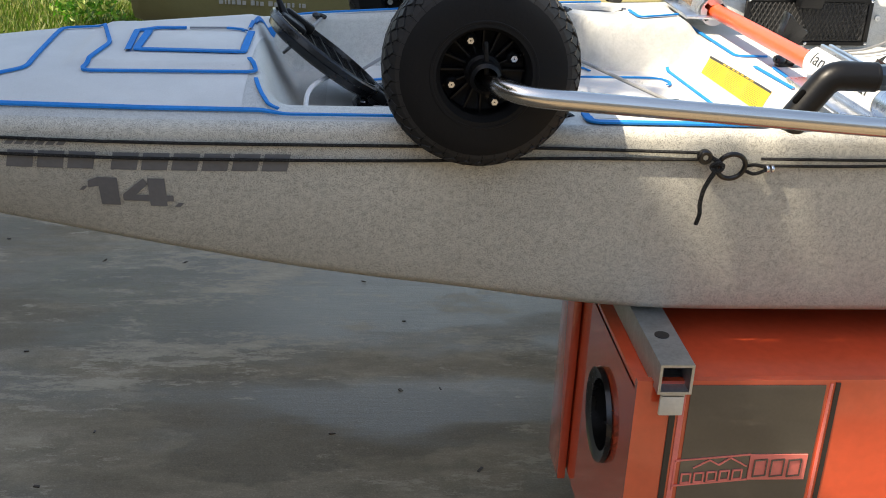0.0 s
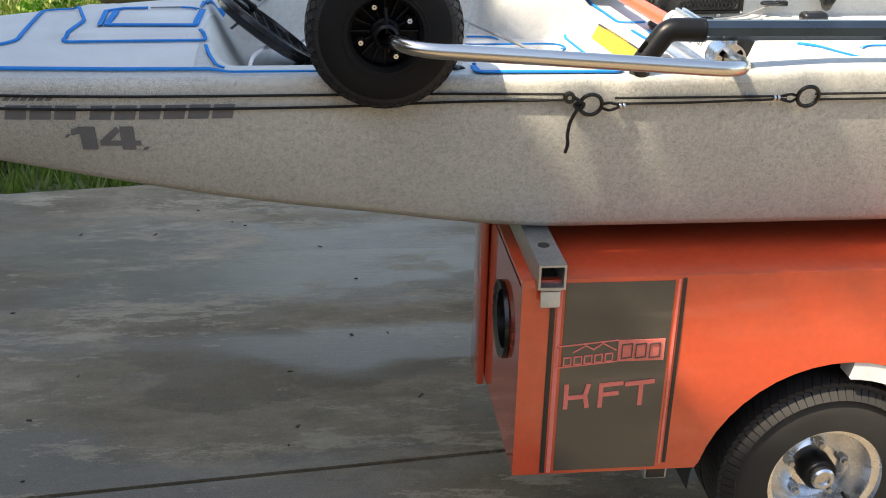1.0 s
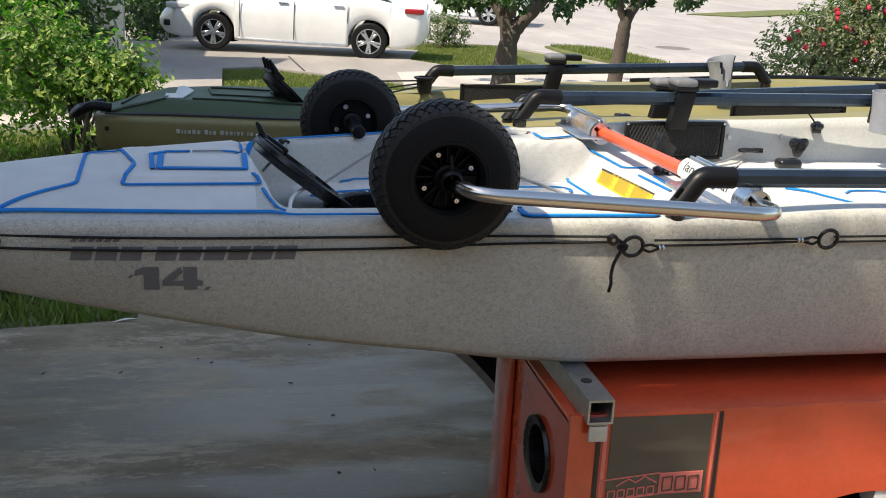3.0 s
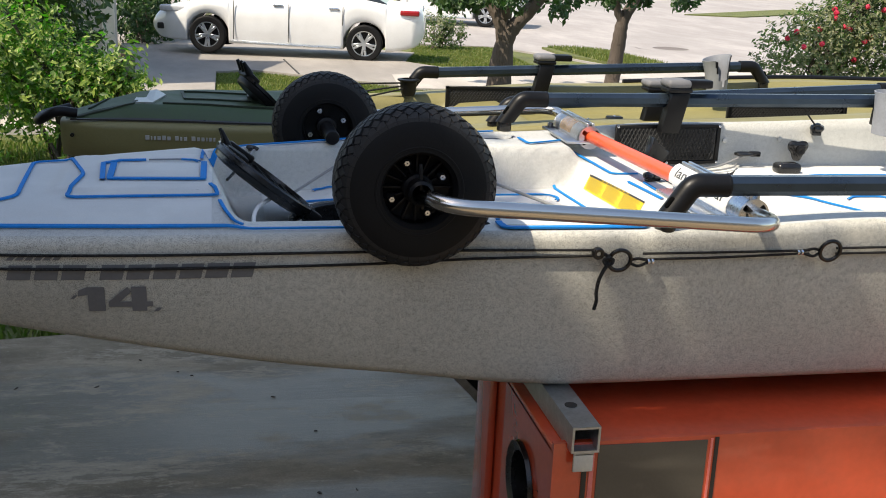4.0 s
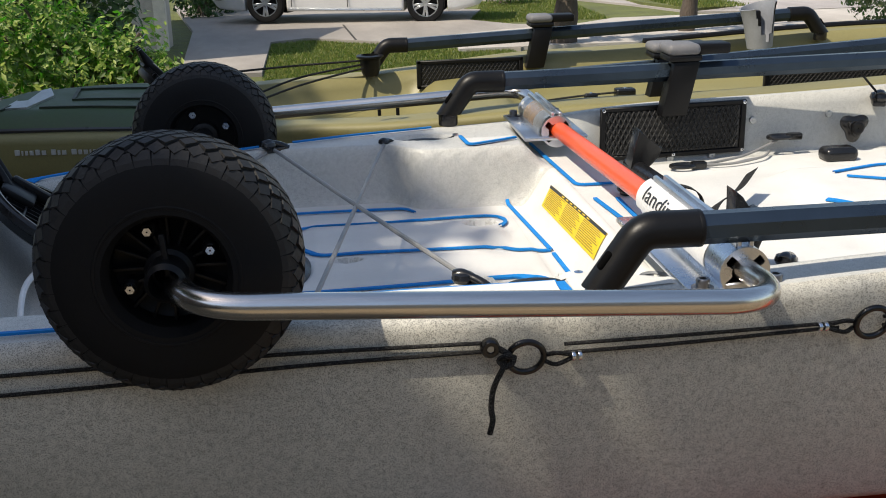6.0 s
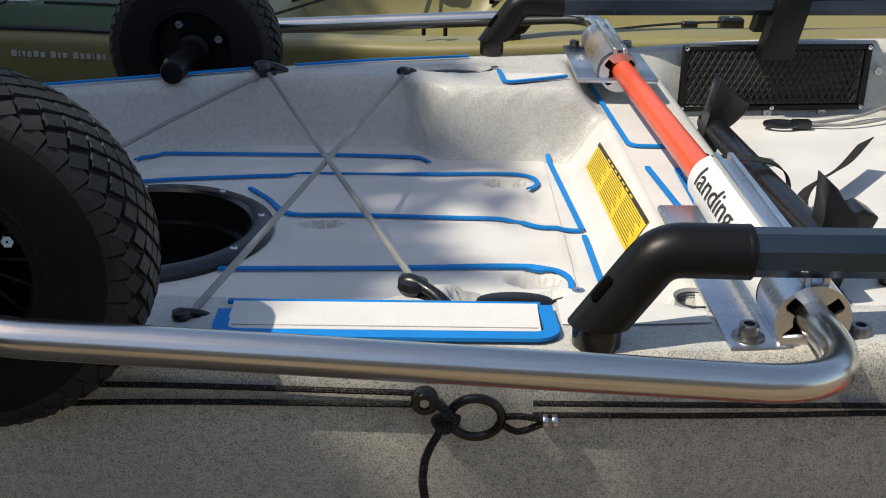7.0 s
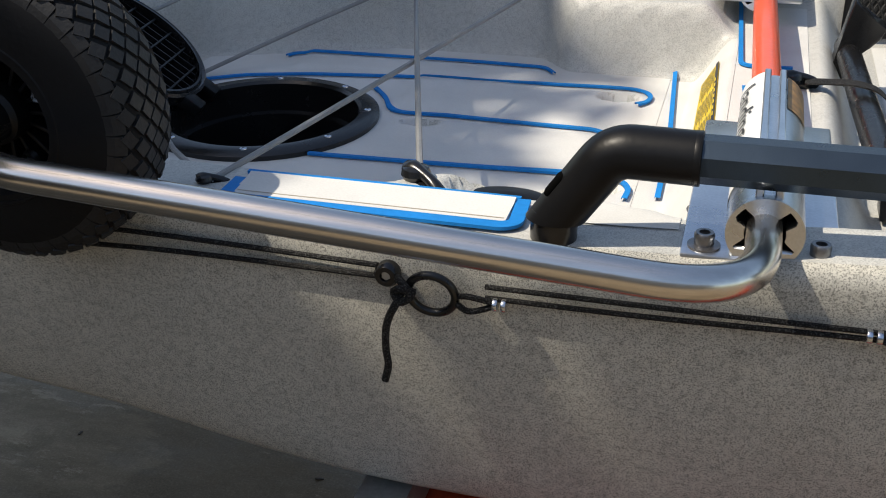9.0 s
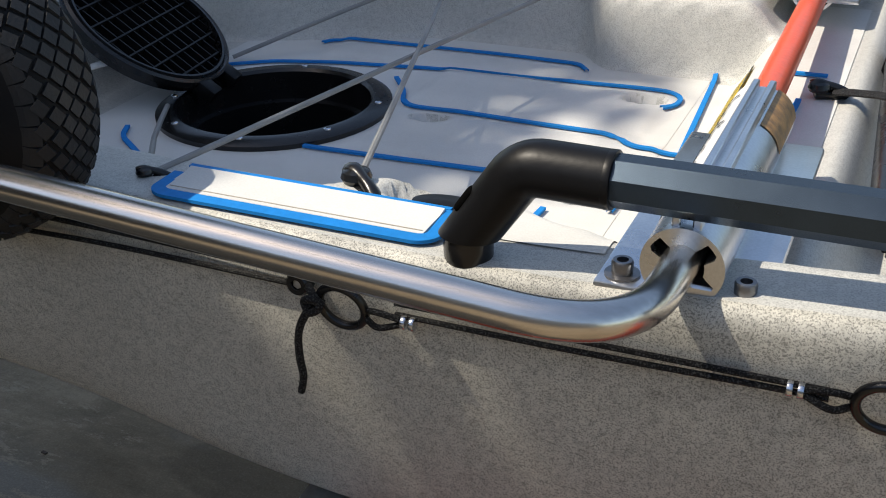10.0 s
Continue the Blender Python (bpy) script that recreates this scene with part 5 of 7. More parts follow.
# loops and crimps next to the rings
for cx, s, cz in ((0.468, 1, 0.917), (0.814, -1, 0.930)):
    cord("line_loop", [(cx, 1.566, cz + 0.003), (cx + s * 0.012, 1.562, cz + 0.006), (cx + s * 0.032, 1.567, cz)], 0.0026, M["rope"], "doubled black line looped through a ring", "rope")
    cord("line_loop", [(cx, 1.565, cz - 0.004), (cx + s * 0.012, 1.562, cz - 0.007), (cx + s * 0.032, 1.567, cz - 0.002)], 0.0026, M["rope"], "doubled black line looped through a ring", "rope")
    for k in range(2):
        bm = bmesh.new()
        x = cx + s * (0.031 + 0.007 * k)
        cyl(bm, (x - 0.0022, 1.567, cz - 0.001), (x + 0.0022, 1.567, cz - 0.001), 0.0055, seg=14, bevel=0.001)
        tagged(part("crimp", bm, M["chrome"]), "small shiny metal crimp on the line", "crimp", "line crimps")
# eyelet, knot and hanging tail
eye = thing("eyelet", "black screwed eyelet on the kayak side", "eyelet", (0.409, 1.574, 0.931))
bm = bmesh.new()
lathe(bm, [(0.0105, -0.004), (0.0105, 0.004), (0.0085, 0.007), (0.0045, 0.007), (0.0045, 0.002), (0.001, 0.002)], 24, Matrix.Translation((0.409, 1.570, 0.931)) @ Matrix.Rotation(radians(90), 4, 'X'), close=False)
part("flange", bm, M["blackgloss"], eye)
bm = bmesh.new()
cyl(bm, (0.409, 1.570, 0.931), (0.409, 1.565, 0.931), 0.004, seg=6)
part("screw_head", bm, M["galv"], eye)
cord("line_tail", [(0.424, 1.562, 0.922), (0.420, 1.556, 0.912), (0.414, 1.556, 0.90), (0.4095, 1.558, 0.885), (0.408, 1.560, 0.865), (0.4095, 1.560, 0.850), (0.406, 1.560, 0.834)], 0.0033, M["rope"], "black braided line end hanging from its knot", "rope")
cord("line_knot", [(0.418, 1.566, 0.931), (0.426, 1.560, 0.927), (0.432, 1.558, 0.920), (0.424, 1.556, 0.914), (0.417, 1.560, 0.920), (0.425, 1.556, 0.926), (0.434, 1.561, 0.921)], 0.0034, M["rope"], "small knot of black braided line", "rope", 6)
# bow guide
bm = bmesh.new()
lathe(bm, [(0.012, 0), (0.012, 0.012), (0.007, 0.016), (0.001, 0.016)], 20, Matrix.Translation((-0.655, 1.590, 0.930)) @ Matrix.Rotation(radians(90), 4, 'X'), close=False)
tagged(part("line_guide", bm, M["blackgloss"]), "black round line guide at the kayak bow", "guide")


def bungee(pts, r=0.0032, label="grey shock cord stretched across the footwell"):
    return cord("shock_cord", pts, r, M["bungee"], label, "cord", 2)


FAR_CLIP = (0.165, 2.430, 0.966)
PULLEY = (0.401, 1.684, 0.968)
HOOK = (0.364, 2.440, 0.964)
NEAR_CLIP = (0.222, 1.634, 0.966)
bungee([FAR_CLIP, tuple((Vector(FAR_CLIP) + Vector(PULLEY)) / 2), (0.399, 1.694, 0.970)])
bungee([HOOK, tuple((Vector(HOOK) + Vector(NEAR_CLIP)) / 2), NEAR_CLIP])
bungee([FAR_CLIP, (0.04, 2.325, 0.92), (-0.088, 2.20, 0.870)])
bungee([NEAR_CLIP, (0.09, 1.80, 0.920), (-0.040, 1.985, 0.876)])
bungee([(-0.14, 2.30, 0.962), (-0.17, 2.2, 0.95), (-0.2, 2.1, 0.94)])


def fitting(name, c, size, label, category, rot=0.0):
    """Small moulded cleat: body, horn and screw."""
    t = thing(name, label, category, c)
    q = Matrix.Translation(c) @ Matrix.Rotation(rot, 4, 'Z') @ Matrix.Scale(size, 4)
    bm = bmesh.new()
    box(bm, (-0.013, -0.008, -0.006), (0.017, 0.008, 0.003), 0.003, 2, q)
    path = smooth_path([q @ Vector(p) for p in ((0.022, 0, -0.003), (0.014, 0, 0.003), (0.004, 0, 0.007), (-0.008, 0, 0.009), (-0.015, 0, 0.006))], 4)
    radii = [size * (0.0068 - 0.0016 * math.sin(math.pi * i / (len(path) - 1)) + 0.0022 * sm(0.55, 0.9, i / (len(path) - 1))) for i in range(len(path))]
    pipe(bm, path, 0.006, 12, True, radii)
    lathe(bm, [(0.003, 0.0), (0.0105, 0.001), (0.0125, 0.005), (0.0108, 0.010), (0.006, 0.0118), (0.003, 0.0100)], 16, q @ Matrix.Translation((-0.008, 0, 0.001)), close=False)
    part("body", bm, M["blackgloss"], t)
    bm = bmesh.new()
    lathe(bm, [(0.0035, 0.004), (0.003, 0.0062), (0.001, 0.0066)], 12, q @ Matrix.Translation((0.010, 0, 0)), close=False)
    part("screw", bm, M["chrome"], t)
    return t


fitting("cord_cleat", (0.405, 1.682, 0.963), 1.1, "black moulded cord cleat on the side ledge", "cleat", -0.6)
fitting("cord_cleat", (0.166, 2.430, 0.967), 1.15, "black moulded cord cleat on the gunwale", "cleat", 0.4)
fitting("cord_hook", (0.368, 2.441, 0.962), 0.85, "black plastic cord hook on the side ledge", "hook", 0.8)
fitting("cord_hook", (0.222, 1.636, 0.964), 0.65, "black plastic cord hook on the side ledge", "hook", 0.5)
fitting("cord_hook", (-0.145, 2.305, 0.964), 0.65, "black plastic cord hook on the gunwale", "hook", 0.5)


def flush_cap(c, rx, ry, tail, label):
    t = thing("flush_cap", label, "cap", c, "flush caps")
    bm = bmesh.new()
    q = Matrix.Translation(c) @ Matrix.Diagonal((rx, ry, 1, 1))
    lathe(bm, [(1.0, -0.006), (1.0, 0.004), (0.96, 0.007), (0.6, 0.009), (0.01, 0.0095)], 32, q, close=False)
    part("cap", bm, M["black"], t)
    bm = bmesh.new()
    pipe(bm, [(c[0] + rx * 0.8, c[1], c[2] + 0.002), (c[0] + rx + tail * 0.5, c[1] + 0.003, c[2] + 0.006), (c[0] + rx + tail, c[1] + 0.004, c[2] + 0.010)], 0.0035, 8)
    part("tether", bm, M["black"], t)
    bm = bmesh.new()
    lathe(bm, [(0.006, 0), (0.0055, 0.003), (0.001, 0.0035)], 12, Matrix.Translation((c[0] + rx + tail, c[1] + 0.004, c[2] + 0.012)), close=False)
    part("screw", bm, M["chrome"], t)
    return t


flush_cap((0.482, 1.687, 0.9515), 0.033, 0.0165, 0.020, "oval black rubber cap in a recess of the side ledge")
flush_cap((0.436, 2.468, 0.953), 0.040, 0.015, 0.022, "oval black rubber cap in a recess of the side ledge")

bm = bmesh.new()
prof = [(0.0195, 0.0015)]
for k in range(5):
    prof += [(0.0165, -0.001 - 0.003 * k), (0.0178, -0.0025 - 0.003 * k)]
lathe(bm, prof + [(0.001, -0.016)], 32, Matrix.Translation((0.650, 1.757, 0.9285)), close=False)
tagged(part("threaded_socket", bm, M["greyplastic"]), "pale round threaded socket moulded into the kayak deck", "socket")

# yellow warning label on the slope of the footwell
def label_point(u, v):
    """u runs across the label from its far end, v down from its heading; it lies on the slope."""
    a = Vector((0.634, 2.262)).lerp(Vector((0.6445, 1.948)), u)
    b = Vector((0.6145, 2.250)).lerp(Vector((0.620, 1.932)), u)
    return a.lerp(b, v)


def slope_patch(name, u0, u1, v0, v1, mat, lift, parent=None, label=""):
    bm = bmesh.new()
    nu, nv = max(2, int((u1 - u0) * 16)), max(2, int((v1 - v0) * 12))
    rows = []
    for i in range(nu + 1):
        row = []
        for k in range(nv + 1):
            p = label_point(u0 + (u1 - u0) * i / nu, v0 + (v1 - v0) * k / nv)
            row.append(bm.verts.new((p.x - 0.85 * lift, p.y, deck_z(p.x, p.y) + 0.5 * lift)))
        rows.append(row)
    for a, b in zip(rows, rows[1:]):
        for k in range(nv):
            bm.faces.new((a[k], b[k], b[k + 1], a[k + 1]))
    return part(name, bm, mat, parent, label)


lab = slope_patch("warning_label", 0, 1, 0, 1, M["yellow"], 0.0025)
tagged(lab, "yellow warning label with black heading and fine unreadable print", "label")
slope_patch("heading", 0.0, 1.0, 0.0, 0.15, M["ink"], 0.0034, lab)
for i in range(11):
    for k, (a, b) in enumerate(((0.03, 0.33), (0.36, 0.64), (0.67, 0.97))):
        v = 0.20 + i * 0.068
        slope_patch("print_bar", a, b - 0.06 * ((i * 7 + k * 3) % 4) / 3, v, v + 0.020, M["ink"], 0.0034, lab)
for i in range(7):
    slope_patch("print_bar", 0.25 + i * 0.075, 0.295 + i * 0.075, 0.05, 0.10, M["yellow"], 0.0042, lab)

# mesh pocket on the far inner wall
pk = thing("mesh_pocket", "black elastic net pocket screwed to the inner side of the kayak", "pocket", (0.97, 2.59, 0.92))
px0, px1, pz0, pz1 = 0.797, 1.106, 0.877, 0.984
py = 2.566
pm = Matrix.Translation((px0, py, 0)) @ Matrix.Rotation(radians(4.7), 4, 'Z') @ Matrix.Translation((-px0, -py, 0))
bm = bmesh.new()
for lo, hi in (((px0, pz0), (px1, pz0 + 0.010)), ((px0, pz1 - 0.010), (px1, pz1)), ((px0, pz0), (px0 + 0.012, pz1)), ((px1 - 0.012, pz0), (px1, pz1))):
    box(bm, (lo[0], py - 0.006, lo[1]), (hi[0], py + 0.001, hi[1]), 0.002, 1)
part("frame", bm, M["black"], pk, m=pm)
bm = bmesh.new()
n, mrow = 26, 9
for i in range(n):
    for j in range(mrow):
        x = px0 + 0.014 + (px1 - px0 - 0.028) * (i + 0.5 * (j % 2)) / n
        z = pz0 + 0.012 + (pz1 - pz0 - 0.022) * j / (mrow - 1)
        dx, dz = (px1 - px0 - 0.028) / n / 2, (pz1 - pz0 - 0.022) / (mrow - 1)
        yb = py - 0.004 - 0.010 * math.sin(math.pi * (x - px0) / (px1 - px0)) * math.sin(math.pi * (z - pz0) / (pz1 - pz0))
        if j < mrow - 1:
            for s in (-1, 1):
                pipe(bm, [(x, yb, z), (x + s * dx, yb, z + dz)], 0.0016, 4, False)
part("net", bm, M["net"], pk, m=pm)
bm = bmesh.new()
box(bm, (px0 + 0.01, py - 0.0015, pz0 + 0.008), (px1 - 0.01, py + 0.0005, pz1 - 0.008))
part("backing", bm, M["stripe"], pk, m=pm)
for x in (px0 + 0.006, (px0 + px1) / 2, px1 - 0.006):
    for z in (pz0 + 0.005, pz1 - 0.005):
        bm = bmesh.new()
        lathe(bm, [(0.004, 0), (0.0035, 0.002), (0.001, 0.0025)], 10, Matrix.Translation((x, py - 0.006, z)) @ Matrix.Rotation(radians(90), 4, 'X'), close=False)
        part("screw", bm, M["chrome"], pk, m=pm)

# knob and pulley block on the far inner wall
kn = thing("wall_fitting", "black three-cornered fitting on the inner side of the kayak", "fitting", (1.335, 2.585, 0.918))
bm = bmesh.new()
rings = []
for f, h in ((1.0, 0.0), (1.0, 0.004), (0.86, 0.008), (0.60, 0.010), (0.55, 0.017), (0.30, 0.017)):
    rings.append([bm.verts.new((1.335 + f * (0.027 + 0.006 * math.cos(3 * a)) * math.cos(a + 0.52), 2.585 - h, 0.918 + f * (0.027 + 0.006 * math.cos(3 * a)) * math.sin(a + 0.52))) for a in [2 * math.pi * k / 36 for k in range(36)]])
for p, r in zip(rings, rings[1:]):
    for k in range(36):
        bm.faces.new((p[k], p[(k + 1) % 36], r[(k + 1) % 36], r[k]))
bm.faces.new(rings[-1])
part("body", bm, M["blackgloss"], kn)
bm = bmesh.new()
lathe(bm, [(0.013, 0.014), (0.013, 0.022), (0.009, 0.024), (0.001, 0.022)], 20, Matrix.Translation((1.335, 2.585, 0.918)) @ Matrix.Rotation(radians(90), 4, 'X'), close=False)
part("knob", bm, M["black"], kn)
fitting("cord_cleat", (1.395, 2.605, 0.965), 1.6, "black cleat under the rail", "cleat", 1.2)
cord("rail_line", [(1.300, 2.575, 1.072), (1.335, 2.578, 1.030), (1.390, 2.600, 0.980)], 0.0024, M["rope"], "thin black cord from the rail down to a cleat", "cord")
bm = bmesh.new()
box(bm, (1.235, 2.49, 0.866), (1.305, 2.535, 0.896), 0.012, 3)
tagged(part("deck_block", bm, M["blackgloss"]), "black rounded block on the seat well floor", "block")
cord("clip_line", [(0.985, 2.505, 0.876), (1.04, 2.520, 0.878), (1.10, 2.552, 0.880), (1.17, 2.575, 0.900)], 0.0028, M["bungee"], "thin grey cord with black clips on the kayak floor", "cord")
cord("clip_line", [(0.985, 2.500, 0.876), (1.05, 2.500, 0.876), (1.12, 2.530, 0.878), (1.15, 2.565, 0.880)], 0.0026, M["bungee"], "thin grey cord with black clips on the kayak floor", "cord")
for c in ((0.945, 2.494, 0.876), (1.175, 2.577, 0.904)):
    bm = bmesh.new()
    pts = [Vector(c) + Vector((0.024 * math.cos(a), 0.012 * math.sin(a), 0.002)) for a in [2 * math.pi * k / 20 for k in range(21)]]
    pipe(bm, pts, 0.0045, 8, False)
    box(bm, (c[0] + 0.016, c[1] - 0.008, c[2] - 0.005), (c[0] + 0.046, c[1] + 0.008, c[2] + 0.009), 0.003)
    tagged(part("snap_clip", bm, M["blackgloss"]), "black plastic snap clip on the cord", "clip", "snap clips")
for x, bz in ((0.947, 0.872), (1.037, 0.872), (1.122, 0.940), (1.290, 0.942)):
    bm = bmesh.new()
    lathe(bm, [(0.0075, -0.002), (0.0070, 0.003), (0.004, 0.004), (0.001, 0.003)], 14, Matrix.Translation((x, 2.568 + 0.075 * (x - 0.8), bz)) @ Matrix.Rotation(radians(90), 4, 'X'), close=False)
    tagged(part("wall_bolt", bm, M["galv"]), "small steel bolt in the inner side of the kayak", "bolt", "wall bolts")

# foot brace with its two cradles and strap beside the cross tube
fbz = 0.928
br = thing("foot_brace", "dark tube with two black cradles and a webbing strap", "brace", (0.85, 2.1, 0.87))
part("tube", pipe(bmesh.new(), [(0.790, 2.33, fbz), (0.800, 2.1, fbz), (0.812, 1.86, fbz)], 0.0155, 20), M["blackgloss"], br)


def cradle(y0, y1, outline):
    """Curved saddle plate; the outline runs round it in x and z."""
    bm = bmesh.new()
    a = [bm.verts.new((x, y0, z)) for x, z in outline]
    b = [bm.verts.new((x, y1, z)) for x, z in outline]
    bm.faces.new(a)
    bm.faces.new(b[::-1])
    for i in range(len(a)):
        k = (i + 1) % len(a)
        bm.faces.new((a[i], a[k], b[k], b[i]))
    bmesh.ops.bevel(bm, geom=bm.edges[:], offset=0.002, segments=2, affect='EDGES', profile=0.5)
    return part("cradle", bm, M["blackgloss"], br, "black curved plastic cradle")


cradle(2.285, 2.320, [(0.790, 1.001), (0.804, 0.985), (0.818, 0.972), (0.833, 0.966), (0.826, 0.950), (0.815, 0.938), (0.800, 0.929), (0.796, 0.905), (0.789, 0.873), (0.768, 0.873), (0.772, 0.910), (0.780, 0.950)])
cradle(1.895, 1.930, [(0.806, 0.995), (0.819, 0.984), (0.828, 0.966), (0.838, 0.957), (0.846, 0.965), (0.864, 0.955), (0.856, 0.936), (0.845, 0.915), (0.835, 0.873), (0.812, 0.873), (0.807, 0.925), (0.808, 0.960)])
def strap(pts, w, parent, axis=(0, 1, 0)):
    bm = bmesh.new()
    path = smooth_path(pts, 8)
    rows = []
    for i, p in enumerate(path):
        s = Vector(axis) * w / 2
        rows.append([bm.verts.new(p + s), bm.verts.new(p - s), bm.verts.new(p - s + Vector((0, 0, 0.0018))), bm.verts.new(p + s + Vector((0, 0, 0.0018)))])
    for a, b in zip(rows, rows[1:]):
        for j in range(4):
            bm.faces.new((a[j], a[(j + 1) % 4], b[(j + 1) % 4], b[j]))
    return part("strap", bm, M["rope"], parent, "black ribbed webbing strap")
strap([(0.735, 2.13, 0.938), (0.765, 2.115, 0.944), (0.790, 2.095, 0.950), (0.812, 2.080, 0.948), (0.824, 2.070, 0.935), (0.826, 2.062, 0.905)], 0.020, br)
strap([(0.852, 2.090, 0.878), (0.858, 2.112, 0.892), (0.875, 2.135, 0.902), (0.905, 2.165, 0.906), (0.945, 2.215, 0.905), (0.996, 2.286, 0.915)], 0.026, br, (0.55, -0.55, 0.6))
strap([(0.848, 2.080, 0.873), (0.860, 2.06, 0.885), (0.868, 2.02, 0.892), (0.862, 1.97, 0.885), (0.845, 1.94, 0.878)], 0.018, br, (0.5, 0.3, 0.7))
fitting("strap_anchor", (0.728, 2.135, 0.935), 1.0, "black strap anchor with a steel screw on the ridge", "anchor", 0.3)
fitting("cord_cleat", (0.905, 1.93, 0.872), 1.3, "black moulded cleat on the seat well floor", "cleat", 0.9)
fitting("cord_cleat", (0.885, 1.74, 0.895), 1.6, "black moulded cleat on the seat well floor", "cleat", 1.5)

# lettering on the topsides: plain blocks for the model name, the length in figures
def side_block(x0, x1, z0, z1, name="letter_block", lean=0.006, mat="letter"):
    bm = bmesh.new()
    n = 4
    rows = []
    for i in range(n + 1):
        x = x0 + (x1 - x0) * i / n
        rows.append([bm.verts.new((x + lean * s, hull_side_y(x, z) - 0.0018, z)) for s, z in ((0, z0), (0.5, (z0 + z1) / 2), (1, z1))])
    for a, b in zip(rows, rows[1:]):
        for j in range(2):
            bm.faces.new((a[j], a[j + 1], b[j + 1], b[j]))
    return part(name, bm, M[mat], kayak)


def hull_side_y(x, z):
    yn, yf, zs, zk = y_near(x), y_far(x), z_sheer(x), smooth_table(Z_KEEL, x)
    w = (yf - yn) / 2
    pts = topside(w, zs, zk, x)[:16]
    return (yn + yf) / 2 - float(np.interp(-z, [-b for _, b in pts], [a for a, _ in pts]))


def stroke_letters(x0, z0, h, w, gap, shapes, mat="letter"):
    """Heavy block marks, each out of a few bars."""
    for sh in shapes:
        if sh is None:
            x0 += w * 0.5
            continue
        for a, b, c, d in sh:
            side_block(x0 + a * w, x0 + b * w, z0 + c * h, z0 + d * h, mat=mat)
        x0 += w + gap


BAR = [(0, 1, 0, 1)]
stroke_letters(-0.537, 0.8965, 0.0255, 0.0345, 0.0055, [BAR] * 3 + [None] + [BAR] * 6)
stroke_letters(-0.535, 0.930, 0.007, 0.010, 0.0035, [BAR] * 6)
# figures 1 and 4, heavy and slanted, laid on the curve of the side
def figure(x0, z0, w, h, quads):
    bm = bmesh.new()
    n = 5
    for a, b, c, d in quads:
        a, b, c, d = Vector(a), Vector(b), Vector(c), Vector(d)
        rows = []
        for i in range(n + 1):
            lo, hi = a.lerp(b, i / n), d.lerp(c, i / n)
            row = []
            for k in range(n + 1):
                p = lo.lerp(hi, k / n)
                x, z = x0 + p.x * w, z0 + p.y * h
                row.append(bm.verts.new((x, hull_side_y(x, z) - 0.002, z)))
            rows.append(row)
        for r, q in zip(rows, rows[1:]):
            for k in range(n):
                bm.faces.new((r[k], q[k], q[k + 1], r[k + 1]))
    return part("figure", bm, M["letter"], kayak)


figure(-0.434, 0.839, 0.042, 0.045, [((0.36, 0), (0.98, 0), (0.98, 1), (0.36, 1)), ((0.0, 0.62), (0.36, 0.68), (0.36, 1.0), (0.04, 0.86))])
figure(-0.388, 0.839, 0.068, 0.045, [((0.52, 0), (0.86, 0), (0.86, 1), (0.52, 1)), ((0, 0.18), (0.52, 0.18), (0.52, 0.40), (0, 0.40)), ((0.86, 0.18), (1.0, 0.18), (1.0, 0.40), (0.86, 0.40)), ((0.0, 0.40), (0.26, 0.40), (0.52, 0.80), (0.44, 1.0))])
side_block(-0.320, -0.312, 0.838, 0.845)
side_block(-0.446, -0.440, 0.862, 0.869)


# ---- olive kayak behind ----
K2N = [(-0.645, 3.05), (-0.62, 2.998), (-0.55, 2.985), (-0.3, 2.955), (0.0, 2.915), (0.4, 2.845), (0.9, 2.78), (1.6, 2.76), (2.4, 2.80), (3.0, 3.0)]
K2F = [(-0.645, 3.14), (-0.62, 3.21), (-0.55, 3.29), (-0.3, 3.42), (0.0, 3.50), (0.4, 3.58), (0.9, 3.64), (1.6, 3.66), (2.4, 3.62), (3.0, 3.4)]
K2K = [(-0.645, 0.805), (-0.56, 0.765), (-0.3, 0.715), (0.0, 0.685), (0.3, 0.673), (1.8, 0.673), (3.0, 0.80)]


def k2_sheer(x):
    return 0.905 + 0.012 * sm(-0.2, 0.3, x) + 0.034 * sm(0.3, 0.95, x) + 0.035 * sm(0.95, 2.0, x)


def k2_deck(x, y):
    yn, yf = smooth_table(K2N, x), smooth_table(K2F, x)
    u = (y - yn) / (yf - yn)
    z = k2_sheer(x)
    front = 1 - sm(0.04, 0.10, x)
    # bevelled bow cover: sloping flanks, flat top, sloping nose
    z += 0.040 * front * min(1.0, max(0.0, min(u, 1 - u) / 0.15)) * min(1.0, max(0.0, (x + 0.635) / 0.19)) * (1 - 0.25 * sm(-0.3, 0.0, x))
    well = sm(0.06, 0.14, x) * sm(0.10, 0.18, u) * (1 - sm(0.84, 0.90, u)) * (1 - sm(2.4, 2.6, x))
    ridge = sm(0.5, 0.58, x) * (1 - sm(0.70, 0.78, x))
    return z - well * (0.085 - 0.055 * ridge)


